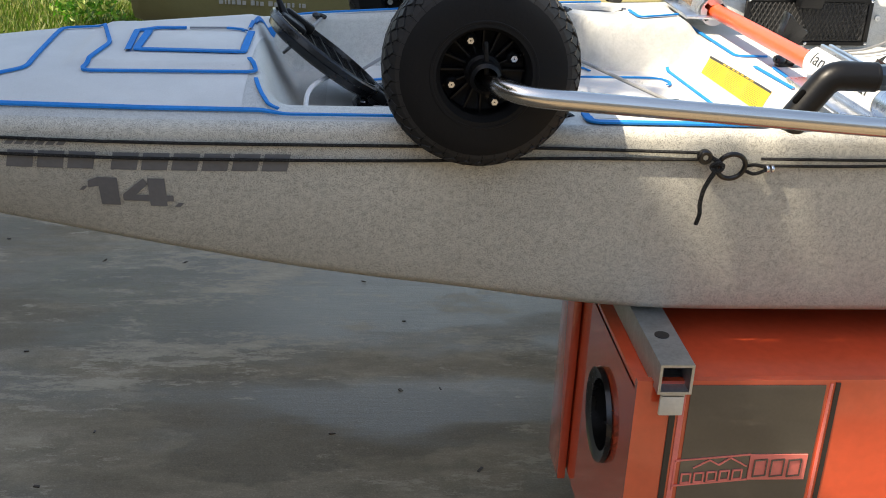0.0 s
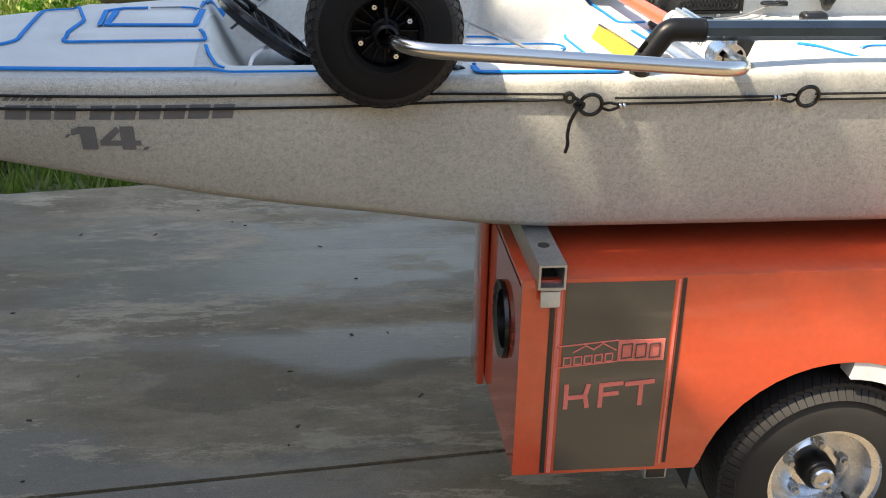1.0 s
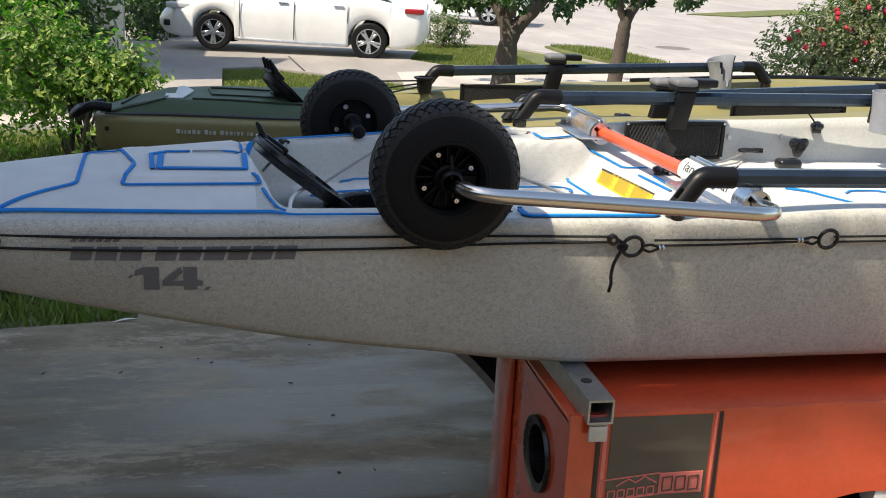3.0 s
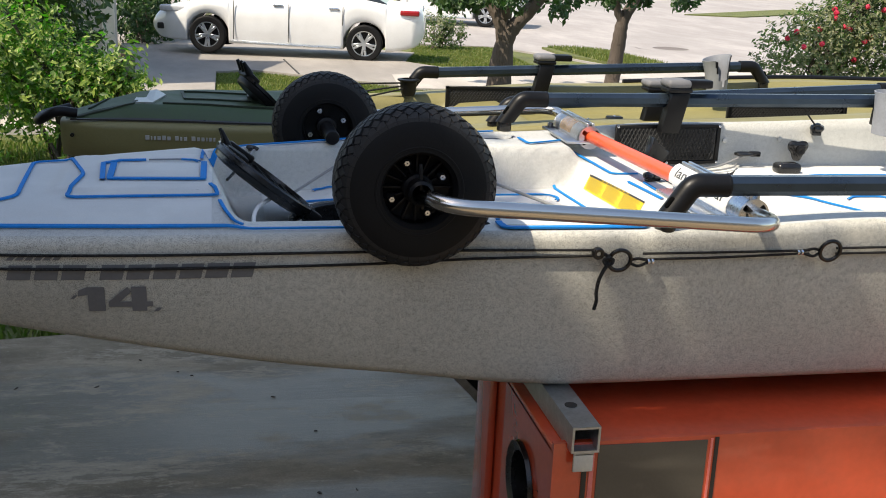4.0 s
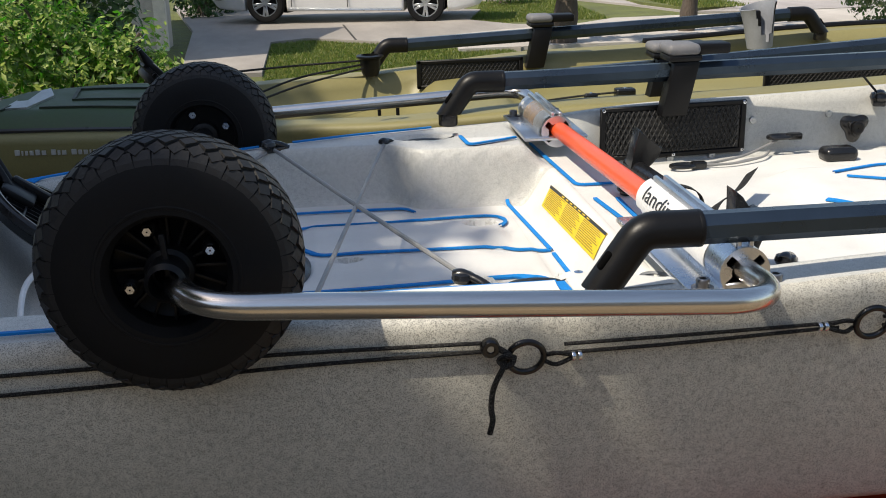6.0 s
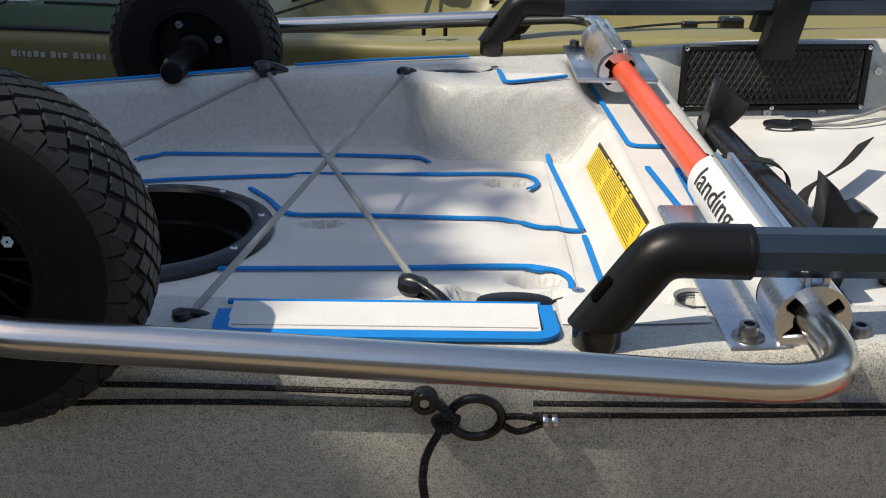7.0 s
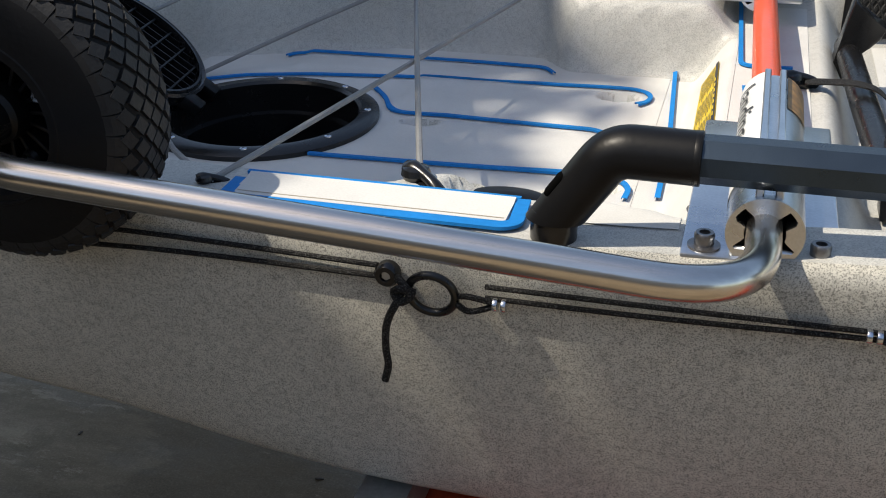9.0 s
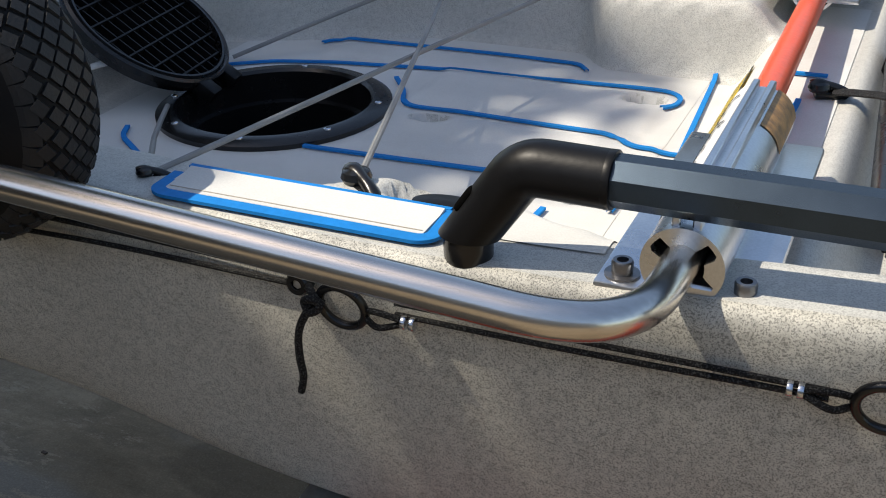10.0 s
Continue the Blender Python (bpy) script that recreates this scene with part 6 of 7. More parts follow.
def kayak2_mesh():
    xs = [-0.645 + 0.025 * i for i in range(148)]
    ny, ns = 48, 14
    verts, faces = [], []
    for x in xs:
        yn, yf, zs, zk = smooth_table(K2N, x), smooth_table(K2F, x), k2_sheer(x), smooth_table(K2K, x)
        w, yc, top = (yf - yn) / 2, (yn + yf) / 2, zs - 0.02
        row = [(x, yn + (yf - yn) * j / ny, k2_deck(x, yn + (yf - yn) * j / ny)) for j in range(ny + 1)]
        side = [(w + 0.008, zs - 0.004), (w + 0.012, zs - 0.012)]
        for k in range(0, 2 * ns + 1):
            a = math.pi * k / (2 * ns)
            c, s = math.cos(a), math.sin(a)
            side.append(((w + 0.012 - 0.02 * s) * abs(c) ** 0.6 * (1 if c > 0 else -1), top - (top - zk) * s ** 0.6))
        side += [(-w - 0.012, zs - 0.012), (-w - 0.008, zs - 0.004)]
        row += [(x, yc + a, b) for a, b in side]
        verts += row
        n = len(row)
    for i in range(len(xs) - 1):
        for j in range(n):
            k = (j + 1) % n
            faces.append(((i + 1) * n + j, (i + 1) * n + k, i * n + k, i * n + j))
    faces.append(tuple(range(n)))
    faces.append(tuple((len(xs) - 1) * n + j for j in reversed(range(n))))
    return mesh_from("hull", verts, faces, M["hull2"])


k2 = thing("kayak", "olive green plastic fishing kayak with a dark green bow hatch", "kayak", (0.5, 3.2, 0.68))
part("hull", kayak2_mesh(), None, k2, "olive moulded hull")
# dark green bow cover
bm = bmesh.new()
rows = []
for i in range(41):
    x = -0.632 + 0.672 * i / 40
    yn, yf = smooth_table(K2N, x) + 0.012, smooth_table(K2F, x) - 0.012
    rows.append([bm.verts.new((x, yn + (yf - yn) * j / 24, k2_deck(x, yn + (yf - yn) * j / 24) + (0.004 if 0 < j < 24 else 0.0))) for j in range(25)])
for a, b in zip(rows, rows[1:]):
    for j in range(24):
        bm.faces.new((a[j], b[j], b[j + 1], a[j + 1]))
part("bow_cover", bm, M["dkgreen"], k2, "dark green moulded bow hatch cover")
def k2_line(name, pts, w, mat, lift, label=""):
    """Narrow band laid over the bow cover."""
    bm = bmesh.new()
    rows = []
    path = []
    for (x0, y0), (x1, y1) in zip(pts, pts[1:]):
        n = max(2, int(math.hypot(x1 - x0, y1 - y0) / 0.02))
        path += [Vector((x0 + (x1 - x0) * i / n, y0 + (y1 - y0) * i / n, 0)) for i in range(n)]
    path.append(Vector((*pts[-1], 0)))
    for i, p in enumerate(path):
        t = (path[min(i + 1, len(path) - 1)] - path[max(i - 1, 0)]).normalized()
        o = Vector((-t.y, t.x, 0)) * w / 2
        rows.append([bm.verts.new((c.x, c.y, k2_deck(c.x, c.y) + h)) for c, h in ((p - o, 0.003), (p - o, lift), (p + o, lift), (p + o, 0.003))])
    for a, b in zip(rows, rows[1:]):
        for k in range(3):
            bm.faces.new((a[k], a[k + 1], b[k + 1], b[k]))
    return part(name, bm, mat, k2, label, smooth=False)


# darker green bands put the shade of the cover's creases into colour
M["dkgreen_shade"] = worn("dark_green_crease_shade", (0.018, 0.030, 0.012), 0.6, amount=0.1)
k2_line("cover_seam", [(-0.615, 2.998), (-0.55, 2.990), (-0.3, 2.962), (0.02, 2.918)], 0.006, M["stripe"], 0.0075)
k2_line("cover_ridge_shade", [(-0.60, 3.02), (-0.452, 3.036), (-0.445, 3.08)], 0.010, M["dkgreen_shade"], 0.009)
k2_line("cover_ridge_shade", [(-0.37, 3.045), (-0.30, 3.036), (0.02, 3.010)], 0.010, M["dkgreen_shade"], 0.009)
k2_line("cover_ridge_shade", [(-0.575, 3.10), (-0.535, 3.25)], 0.007, M["dkgreen_shade"], 0.009)
k2_line("cover_groove_shade", [(-0.325, 3.275), (-0.312, 3.13), (-0.125, 3.13), (-0.13, 3.28), (-0.325, 3.275)], 0.008, M["dkgreen_shade"], 0.009)
bm = bmesh.new()
q = [(-0.452, 3.045), (-0.398, 3.040), (-0.368, 3.19), (-0.40, 3.31), (-0.450, 3.30)]
f = bm.faces.new([bm.verts.new((x, y, k2_deck(x, y) + 0.009)) for x, y in q])
r = bmesh.ops.extrude_face_region(bm, geom=[f])
for e in r["geom"]:
    if isinstance(e, bmesh.types.BMVert):
        e.co.z -= 0.006
part("badge", bm, M["galv"], k2, "silver five-sided badge", smooth=False)
# carrying handle at the bow
bm = bmesh.new()
pipe(bm, fillet([(-0.60, 3.01, 0.925), (-0.650, 2.995, 0.935), (-0.705, 3.02, 0.900), (-0.705, 3.14, 0.900), (-0.635, 3.17, 0.915)], 0.03), 0.014, 14)
part("bow_handle", bm, M["black"], k2, "black rubber carrying handle")
for dx in (0.0, 0.025):
    bm = bmesh.new()
    lathe(bm, [(0.006, -0.002), (0.0055, 0.004), (0.001, 0.005)], 12, Matrix.Translation((-0.612 + dx * 1.15, smooth_table(K2N, -0.60) - 0.011, 0.867)) @ Matrix.Rotation(radians(90), 4, 'X'), close=False)
    part("rivet", bm, M["black"], k2)
# name on the side as plain light bars
x = -0.415
for w in (0.014, 0.007, 0.009, 0.012, 0.013, 0.012, None, 0.013, 0.009, 0.012, None, 0.014, 0.011, 0.012, 0.007, 0.011, 0.009, None, 0.007, 0.012):
    if w is None:
        x += 0.008
        continue
    bm = bmesh.new()
    yy = smooth_table(K2N, x) - 0.0135
    box(bm, (x, yy - 0.002, 0.863), (x + w - 0.0035, yy + 0.003, 0.8725 + 0.002 * (w > 0.0125)), 0)
    part("print_bar", bm, M["palegrey"], k2, smooth=False)
    x += w + 0.0008
# leaning hatch lid seen edge on
bm = bmesh.new()
q = Matrix.Translation((-0.090, 3.15, 0.960)) @ Matrix.Rotation(radians(14), 4, 'Z') @ Matrix.Rotation(radians(46), 4, 'Y') @ Matrix.Scale(0.74, 4)
lathe(bm, [(0.001, -0.028), (0.108, -0.028), (0.116, -0.020), (0.118, -0.004), (0.125, 0.0), (0.125, 0.012), (0.10, 0.012), (0.10, 0.0), (0.001, 0.0)], 40, q, close=False)
lid2 = part("hatch_lid", bm, M["black"], k2, "open black hatch lid")
for i in range(-3, 4):
    part("rib", box(bmesh.new(), (i * 0.03 - 0.0015, -0.1, 0), (i * 0.03 + 0.0015, 0.1, 0.01), 0, 1, q), M["black"], lid2, smooth=False)
bm = bmesh.new()
box(bm, (-0.125, -0.055, 0.000), (-0.060, 0.055, 0.030), 0.005, 2, q)
for y0 in (-0.045, 0.0, 0.045):
    cyl(bm, q @ Vector((-0.110, y0, 0.018)), q @ Vector((-0.162, y0, 0.034)), 0.012, 0.005, 12)
part("latch", bm, M["black"], lid2)
# net pocket inside the far wall
def k2_pocket(x0, x1, y, z0, z1):
    p = part("pocket", box(bmesh.new(), (x0, y, z0), (x1, y + 0.008, z1), 0.003), M["stripe"], k2, "black net pocket")
    for a, b in (((x0, z0), (x1, z0 + 0.010)), ((x0, z1 - 0.010), (x1, z1)), ((x0, z0), (x0 + 0.012, z1)), ((x1 - 0.012, z0), (x1, z1))):
        part("frame_bar", box(bmesh.new(), (a[0], y - 0.007, a[1]), (b[0], y - 0.0005, b[1]), 0.002, 1), M["black"], p)
    bm = bmesh.new()
    n = int((x1 - x0) / 0.012)
    for i in range(n):
        for k in range(7):
            xx, zz, dz = x0 + 0.012 + (x1 - x0 - 0.03) * (i + 0.5 * (k % 2)) / n, z0 + 0.010 + (z1 - z0 - 0.02) * k / 7, (z1 - z0 - 0.02) / 7
            for e in (-1, 1):
                pipe(bm, [(xx, y - 0.004, zz), (xx + e * 0.006, y - 0.004, zz + dz)], 0.0014, 4, False)
    part("net", bm, M["net"], p)


k2_pocket(0.530, 0.825, 3.474, 0.880, 0.957)
k2_pocket(1.30, 1.70, 2.96, 0.925, 0.990)
# black trim on the far gunwale, cord holder at the far elbow and a deck loop
part("gunwale_trim", pipe(bmesh.new(), [(x, smooth_table(K2F, x) - 0.004, k2_sheer(x) + 0.004) for x in [1.22 + 0.07 * i for i in range(20)]], 0.0095, 8), M["black"], k2, "black rubber gunwale trim")
bm = bmesh.new()
lathe(bm, [(0.020, -0.045), (0.026, -0.03), (0.028, 0.0), (0.037, 0.006), (0.037, 0.010), (0.024, 0.012), (0.022, -0.03)], 28, Matrix.Translation((0.405, 3.49, 0.965)))
part("cord_holder", bm, M["black"], k2, "black flanged cord holder")
part("deck_loop", pipe(bmesh.new(), fillet([(0.385, 2.872, 0.93), (0.385, 2.872, 0.962), (0.425, 2.868, 0.962), (0.425, 2.868, 0.93)], 0.008), 0.004, 10), M["black"], k2, "small black deck loop")
def k2_fitting(name, at, label, lo, hi):
    f = part(name, box(bmesh.new(), lo, hi, 0.006, 3, Matrix.Translation(at)), M["blackgloss"], k2, label)
    part("screw", lathe(bmesh.new(), [(0.004, 0.0), (0.0035, 0.002), (0.001, 0.0025)], 10, Matrix.Translation(at) @ Matrix.Translation((0, 0, hi[2])), close=False), M["chrome"], f)


k2_fitting("cord_clip", (0.96, 3.25, 0.876), "small black cord clip", (-0.018, -0.008, -0.012), (0.018, 0.008, 0.012))
k2_fitting("cleat_block", (1.05, 3.25, 0.880), "rounded black cleat block", (-0.026, -0.018, -0.016), (0.026, 0.018, 0.018))
part("cord", pipe(bmesh.new(), smooth_path([(0.74, 3.20, 0.872), (0.86, 3.24, 0.878), (0.96, 3.25, 0.884), (1.05, 3.25, 0.888)], 6), 0.0028, 8), M["rope"], k2, "thin black cord")
rail(2.86, 0.64, 1.745, 0.992, 0.924, 0.545, "grey side rail with two black elbows along the olive kayak", clamps=(1.02,), far_end=True, rise=0.058)
rail(3.53, 0.50, 1.62, 0.994, 0.924, 0.41, "grey side rail with two black elbows along the olive kayak", clamps=(0.885,), far_end=True, rise=0.043)
cord("shock_cord", [(0.02, 3.42, 0.955), (0.20, 3.47, 0.958), (0.39, 3.49, 0.962)], 0.0029, M["rope"], "black cord stretched over the olive kayak's deck", "cord")
cord("shock_cord", [(0.10, 3.20, 0.93), (0.22, 3.36, 0.945), (0.42, 3.52, 0.952)], 0.0029, M["rope"], "black cord stretched over the olive kayak's deck", "cord")
cord("shock_cord", [(0.08, 3.05, 0.93), (0.22, 3.30, 0.935), (0.42, 3.51, 0.945)], 0.0029, M["rope"], "black cord stretched over the olive kayak's deck", "cord")

# ---- parked car ----
def car(origin, heading, pitch=0.0):
    """A white saloon; local x runs to its nose, z up from the road."""
    c = thing("car", "white parked saloon car on the neighbour's sunny driveway", "car")
    q = Matrix.Translation(origin) @ Matrix.Rotation(heading, 4, 'Z') @ Matrix.Rotation(-pitch, 4, 'Y')
    half = 0.91
    wb = 1.388
    L0, L1 = -2.42, 2.44
    def top(x):
        return lerp(x, [(-2.42, 0.80), (-2.36, 0.98), (-1.7, 1.04), (-1.25, 1.10), (0.9, 0.98), (1.5, 0.92), (2.1, 0.80), (2.35, 0.66), (2.44, 0.52)])
    def wide(x):
        return half * lerp(x, [(-2.42, 0.74), (-2.25, 0.90), (-1.6, 0.985), (0, 1.0), (1.5, 0.975), (2.1, 0.86), (2.44, 0.58)])
    def low(x):
        z = lerp(x, [(-2.42, 0.46), (-2.3, 0.30), (-1.9, 0.20), (1.9, 0.19), (2.3, 0.22), (2.44, 0.36)])
        for w in (-wb, wb):
            d = abs(x - w)
            if d < 0.375:
                z = max(z, 0.32 + math.sqrt(0.375 ** 2 - d * d))
        return z
    xs = sorted(set([L0 + (L1 - L0) * i / 90 for i in range(91)] + [s * wb + 0.375 * math.cos(math.pi * k / 14) for s in (-1, 1) for k in range(15)]))
    verts, faces = [], []
    n = 0
    for x in xs:
        w, t, b = wide(x), top(x), low(x)
        row = []
        for s, f in ((0.0, 1.0), (0.55, 1.0), (0.80, 0.985), (0.93, 0.94), (0.985, 0.80), (1.0, 0.55), (0.99, 0.3), (0.965, 0.08), (0.94, 0.0)):
            row.append((x, -w * s, b + (t - b) * f))
        row = row + [(x, -y, z) for x, y, z in reversed(row)][:-1]
        n = len(row)
        verts += row
    for i in range(len(xs) - 1):
        for j in range(n):
            k = (j + 1) % n
            faces.append((i * n + j, (i + 1) * n + j, (i + 1) * n + k, i * n + k))
    faces.append(tuple(range(n)))
    faces.append(tuple((len(xs) - 1) * n + j for j in reversed(range(n))))
    me = mesh_from("body", verts, faces, M["carpaint"])
    me.transform(q)
    body = part("body", me, None, c, "glossy white car body")
    # cabin
    bm = bmesh.new()
    prof = [(-1.75, 1.03), (-1.0, 1.40), (-0.2, 1.47), (0.45, 1.42), (1.25, 0.95)]
    a = [bm.verts.new(q @ Vector((x, -0.62 - (1.45 - z) * 0.35, z))) for x, z in prof]
    b = [bm.verts.new(q @ Vector((x, 0.62 + (1.45 - z) * 0.35, z))) for x, z in prof]
    bm.faces.new(a)
    bm.faces.new(b[::-1])
    for i in range(len(a)):
        j = (i + 1) % len(a)
        bm.faces.new((a[i], b[i], b[j], a[j]))
    part("windows", bm, M["glassdark"], c, smooth=False)
    bm = bmesh.new()
    box(bm, (-0.98, -0.62, 1.42), (0.40, 0.62, 1.475), 0.02, 3, q)
    part("roof", bm, M["carpaint"], c)
    for side in (-1, 1):
        y = side * half
        # sill trim, door seams and handles
        bm = bmesh.new()
        box(bm, (-0.98, y * 0.975 - 0.02, 0.205), (0.98, y * 0.975 + 0.02, 0.235), 0.008, 2, q)
        part("sill_trim", bm, M["alu"], body)
        for x0 in (0.92, -0.05, -1.0):
            bm = bmesh.new()
            box(bm, (x0 - 0.006, y - 0.006, 0.27 if x0 > -0.9 else 0.62), (x0 + 0.006, y + 0.006, 0.94), 0, 1, q)
            part("door_seam", bm, M["stripe"], body, smooth=False)
        for x0 in (0.14, -0.84):
            bm = bmesh.new()
            box(bm, (x0 - 0.09, y * 0.985 - 0.02, 0.885), (x0 + 0.09, y * 0.985 + 0.02, 0.915), 0.010, 2, q)
            part("door_handle", bm, M["chrome"], body)
        bm = bmesh.new()
        box(bm, (-2.34, side * 0.66 - 0.12, 0.845), (-2.00, side * 0.78 + 0.085, 0.935), 0.025, 3, q)
        part("tail_light", bm, M["red"], body)
        bm = bmesh.new()
        box(bm, (1.80, side * 0.70 - 0.10, 0.68), (2.26, side * 0.72 + 0.085, 0.79), 0.03, 3, q)
        part("headlight", bm, M["lamp"], body)
        bm = bmesh.new()
        box(bm, (2.17, side * 0.60 - 0.06, 0.36), (2.33, side * 0.62 + 0.08, 0.47), 0.02, 2, q)
        part("fog_light", bm, M["stripe"], body)
        # wheels
        for x0 in (-wb, wb):
            mt = q @ Matrix.Translation((x0, side * 0.79, 0.325)) @ Matrix.Rotation(radians(90 * (1 if side < 0 else -1)), 4, 'X')
            w = thing("wheel", "", "")
            w.parent = c
            bm = bmesh.new()
            lathe(bm, [(0.22, 0.105), (0.235, 0.11), (0.30, 0.108), (0.322, 0.085), (0.325, 0.0), (0.322, -0.085), (0.30, -0.1), (0.22, -0.1)], 48, mt)
            part("tyre", bm, M["rubber"], w)
            bm = bmesh.new()
            lathe(bm, [(0.225, 0.10), (0.215, 0.105), (0.205, 0.07), (0.19, 0.03), (0.001, 0.03)], 48, mt, close=False)
            part("rim", bm, M["black"], w)
            bm = bmesh.new()
            for k in range(5):
                for d in (-0.16, 0.16):
                    a = 2 * math.pi * k / 5 + 0.3
                    r = mt @ Matrix.Rotation(a + d, 4, 'Z')
                    box(bm, (0.03, -0.021, 0.06), (0.212, 0.021, 0.098), 0.006, 1, r)
            lathe(bm, [(0.205, 0.085), (0.225, 0.095), (0.225, 0.105), (0.205, 0.103)], 40, mt)
            lathe(bm, [(0.001, 0.10), (0.04, 0.098), (0.045, 0.06)], 20, mt, close=False)
            part("spokes", bm, M["alu"], w, "silver twin-spoke alloy wheel")
    return c


car((1.12, 20.39, gz(20.3) + 0.04), math.pi - 0.216, radians(0.8))
# a second white car further up the street, only its corner in sight
car((6.3, 32.0, gz(32) + 0.02), math.pi - 0.40)


# ---- trees and shrubs ----
def leaf_cloud(name, blobs, count, size, mat, parent, seed, sprig=1):
    """Many small pointed leaves in uneven clumps."""
    rng = random.Random(seed)
    v, f = [], []
    wts = [b[3] ** 2 for b in blobs]
    for i in range(count):
        if i % sprig == 0:
            bx, by, bz, br = rng.choices(blobs, wts)[0]
            d = Vector((rng.gauss(0, 1), rng.gauss(0, 1), rng.gauss(0, 1) * 0.9)).normalized() * br * rng.uniform(0.35, 1.10) ** 0.7
            tip = Vector((bx, by, bz)) + d
            run = (d.normalized() + Vector((rng.uniform(-0.5, 0.5), rng.uniform(-0.5, 0.5), rng.uniform(0, 0.9)))).normalized()
        p = tip + (run * (i % sprig) * size * 0.55 + Vector((rng.gauss(0, 1), rng.gauss(0, 1), rng.gauss(0, 1))) * size * 0.55 if sprig > 1 else Vector((0, 0, 0)))
        n = (d.normalized() * 0.7 + Vector((rng.uniform(-1, 1), rng.uniform(-1, 1), rng.uniform(-0.2, 1.2)))).normalized()
        t = n.cross(Vector((rng.uniform(-1, 1), rng.uniform(-1, 1), rng.uniform(-1, 1)))).normalized()
        b = n.cross(t)
        s = size * rng.uniform(0.6, 1.3)
        k = len(v)
        v += [p - t * s, p - b * s * 0.42 + n * s * 0.08, p + t * s, p + b * s * 0.42 + n * s * 0.08]
        f += [(k, k + 1, k + 2, k + 3)]
    return part(name, mesh_from(name, v, f, mat, False), None, parent)


def tree(name, label, base, limbs, blobs, count, size, mat, seed):
    t = thing(name, label, "tree", base)
    bm = bmesh.new()
    for pts, r0, r1 in limbs:
        path = smooth_path(pts, 6)
        rng = random.Random(seed)
        pipe(bm, path, r0, 12, True, [(r0 + (r1 - r0) * i / (len(path) - 1)) * (1 + 0.08 * rng.uniform(-1, 1)) for i in range(len(path))])
    part("trunk", bm, M["bark"], t)
    leaf_cloud("crown", blobs, count, size, mat, t, seed)
    return t


def crown(cx, cy, cz, rx, rz, n, seed, r=0.7):
    rng = random.Random(seed)
    return [(cx + rng.uniform(-rx, rx), cy + rng.uniform(-rx, rx), cz + rng.uniform(-rz, rz), r * rng.uniform(0.6, 1.2)) for _ in range(n)]


tx, ty = 3.66, 14.9
g0 = gz(ty)
tree("tree", "young street tree with forked dark trunk and green crown", (tx, ty, g0),
     [([(tx, ty, g0 - 0.1), (tx + 0.03, ty, g0 + 0.4), (tx + 0.09, ty, g0 + 0.76), (tx + 0.36, ty, g0 + 1.08), (tx + 0.95, ty, g0 + 1.8)], 0.19, 0.07),
      ([(tx + 0.07, ty, g0 + 0.66), (tx - 0.02, ty + 0.05, g0 + 0.98), (tx - 0.26, ty + 0.15, g0 + 1.38), (tx - 0.6, ty + 0.2, g0 + 2.4)], 0.13, 0.05),
      ([(tx + 0.05, ty, g0 + 1.0), (tx + 0.05, ty - 0.2, g0 + 1.6), (tx + 0.1, ty - 1.2, g0 + 2.8)], 0.09, 0.04)],
     crown(tx + 0.1, ty - 1.3, g0 + 2.9, 0.95, 0.6, 18, 11, 0.42) + crown(tx + 0.1, ty - 0.2, g0 + 1.24, 1.0, 0.06, 24, 12, 0.15), 9000, 0.06, M["leaf_dark"], 21)
tx, ty = 5.72, 15.8
g0 = gz(ty)
tree("tree", "young street tree with leaning dark trunk and green crown", (tx, ty, g0),
     [([(tx - 0.05, ty, g0 - 0.1), (tx + 0.02, ty, g0 + 0.6), (tx + 0.07, ty, g0 + 1.0), (tx + 0.28, ty, g0 + 1.40), (tx + 0.6, ty, g0 + 2.4)], 0.13, 0.05),
      ([(tx + 0.06, ty, g0 + 0.9), (tx - 0.10, ty - 0.15, g0 + 1.35), (tx - 0.2, ty - 1.4, g0 + 2.6)], 0.07, 0.03)],
     crown(tx + 0.2, ty - 1.6, g0 + 2.9, 0.95, 0.6, 16, 13, 0.42) + crown(tx + 0.3, ty - 0.1, g0 + 1.30, 0.8, 0.05, 14, 14, 0.15), 8000, 0.06, M["leaf_dark"], 22)
# unseen tree added beside the driveway, its crown shaped to cast the shade
sx, sy = -5.2, 1.0
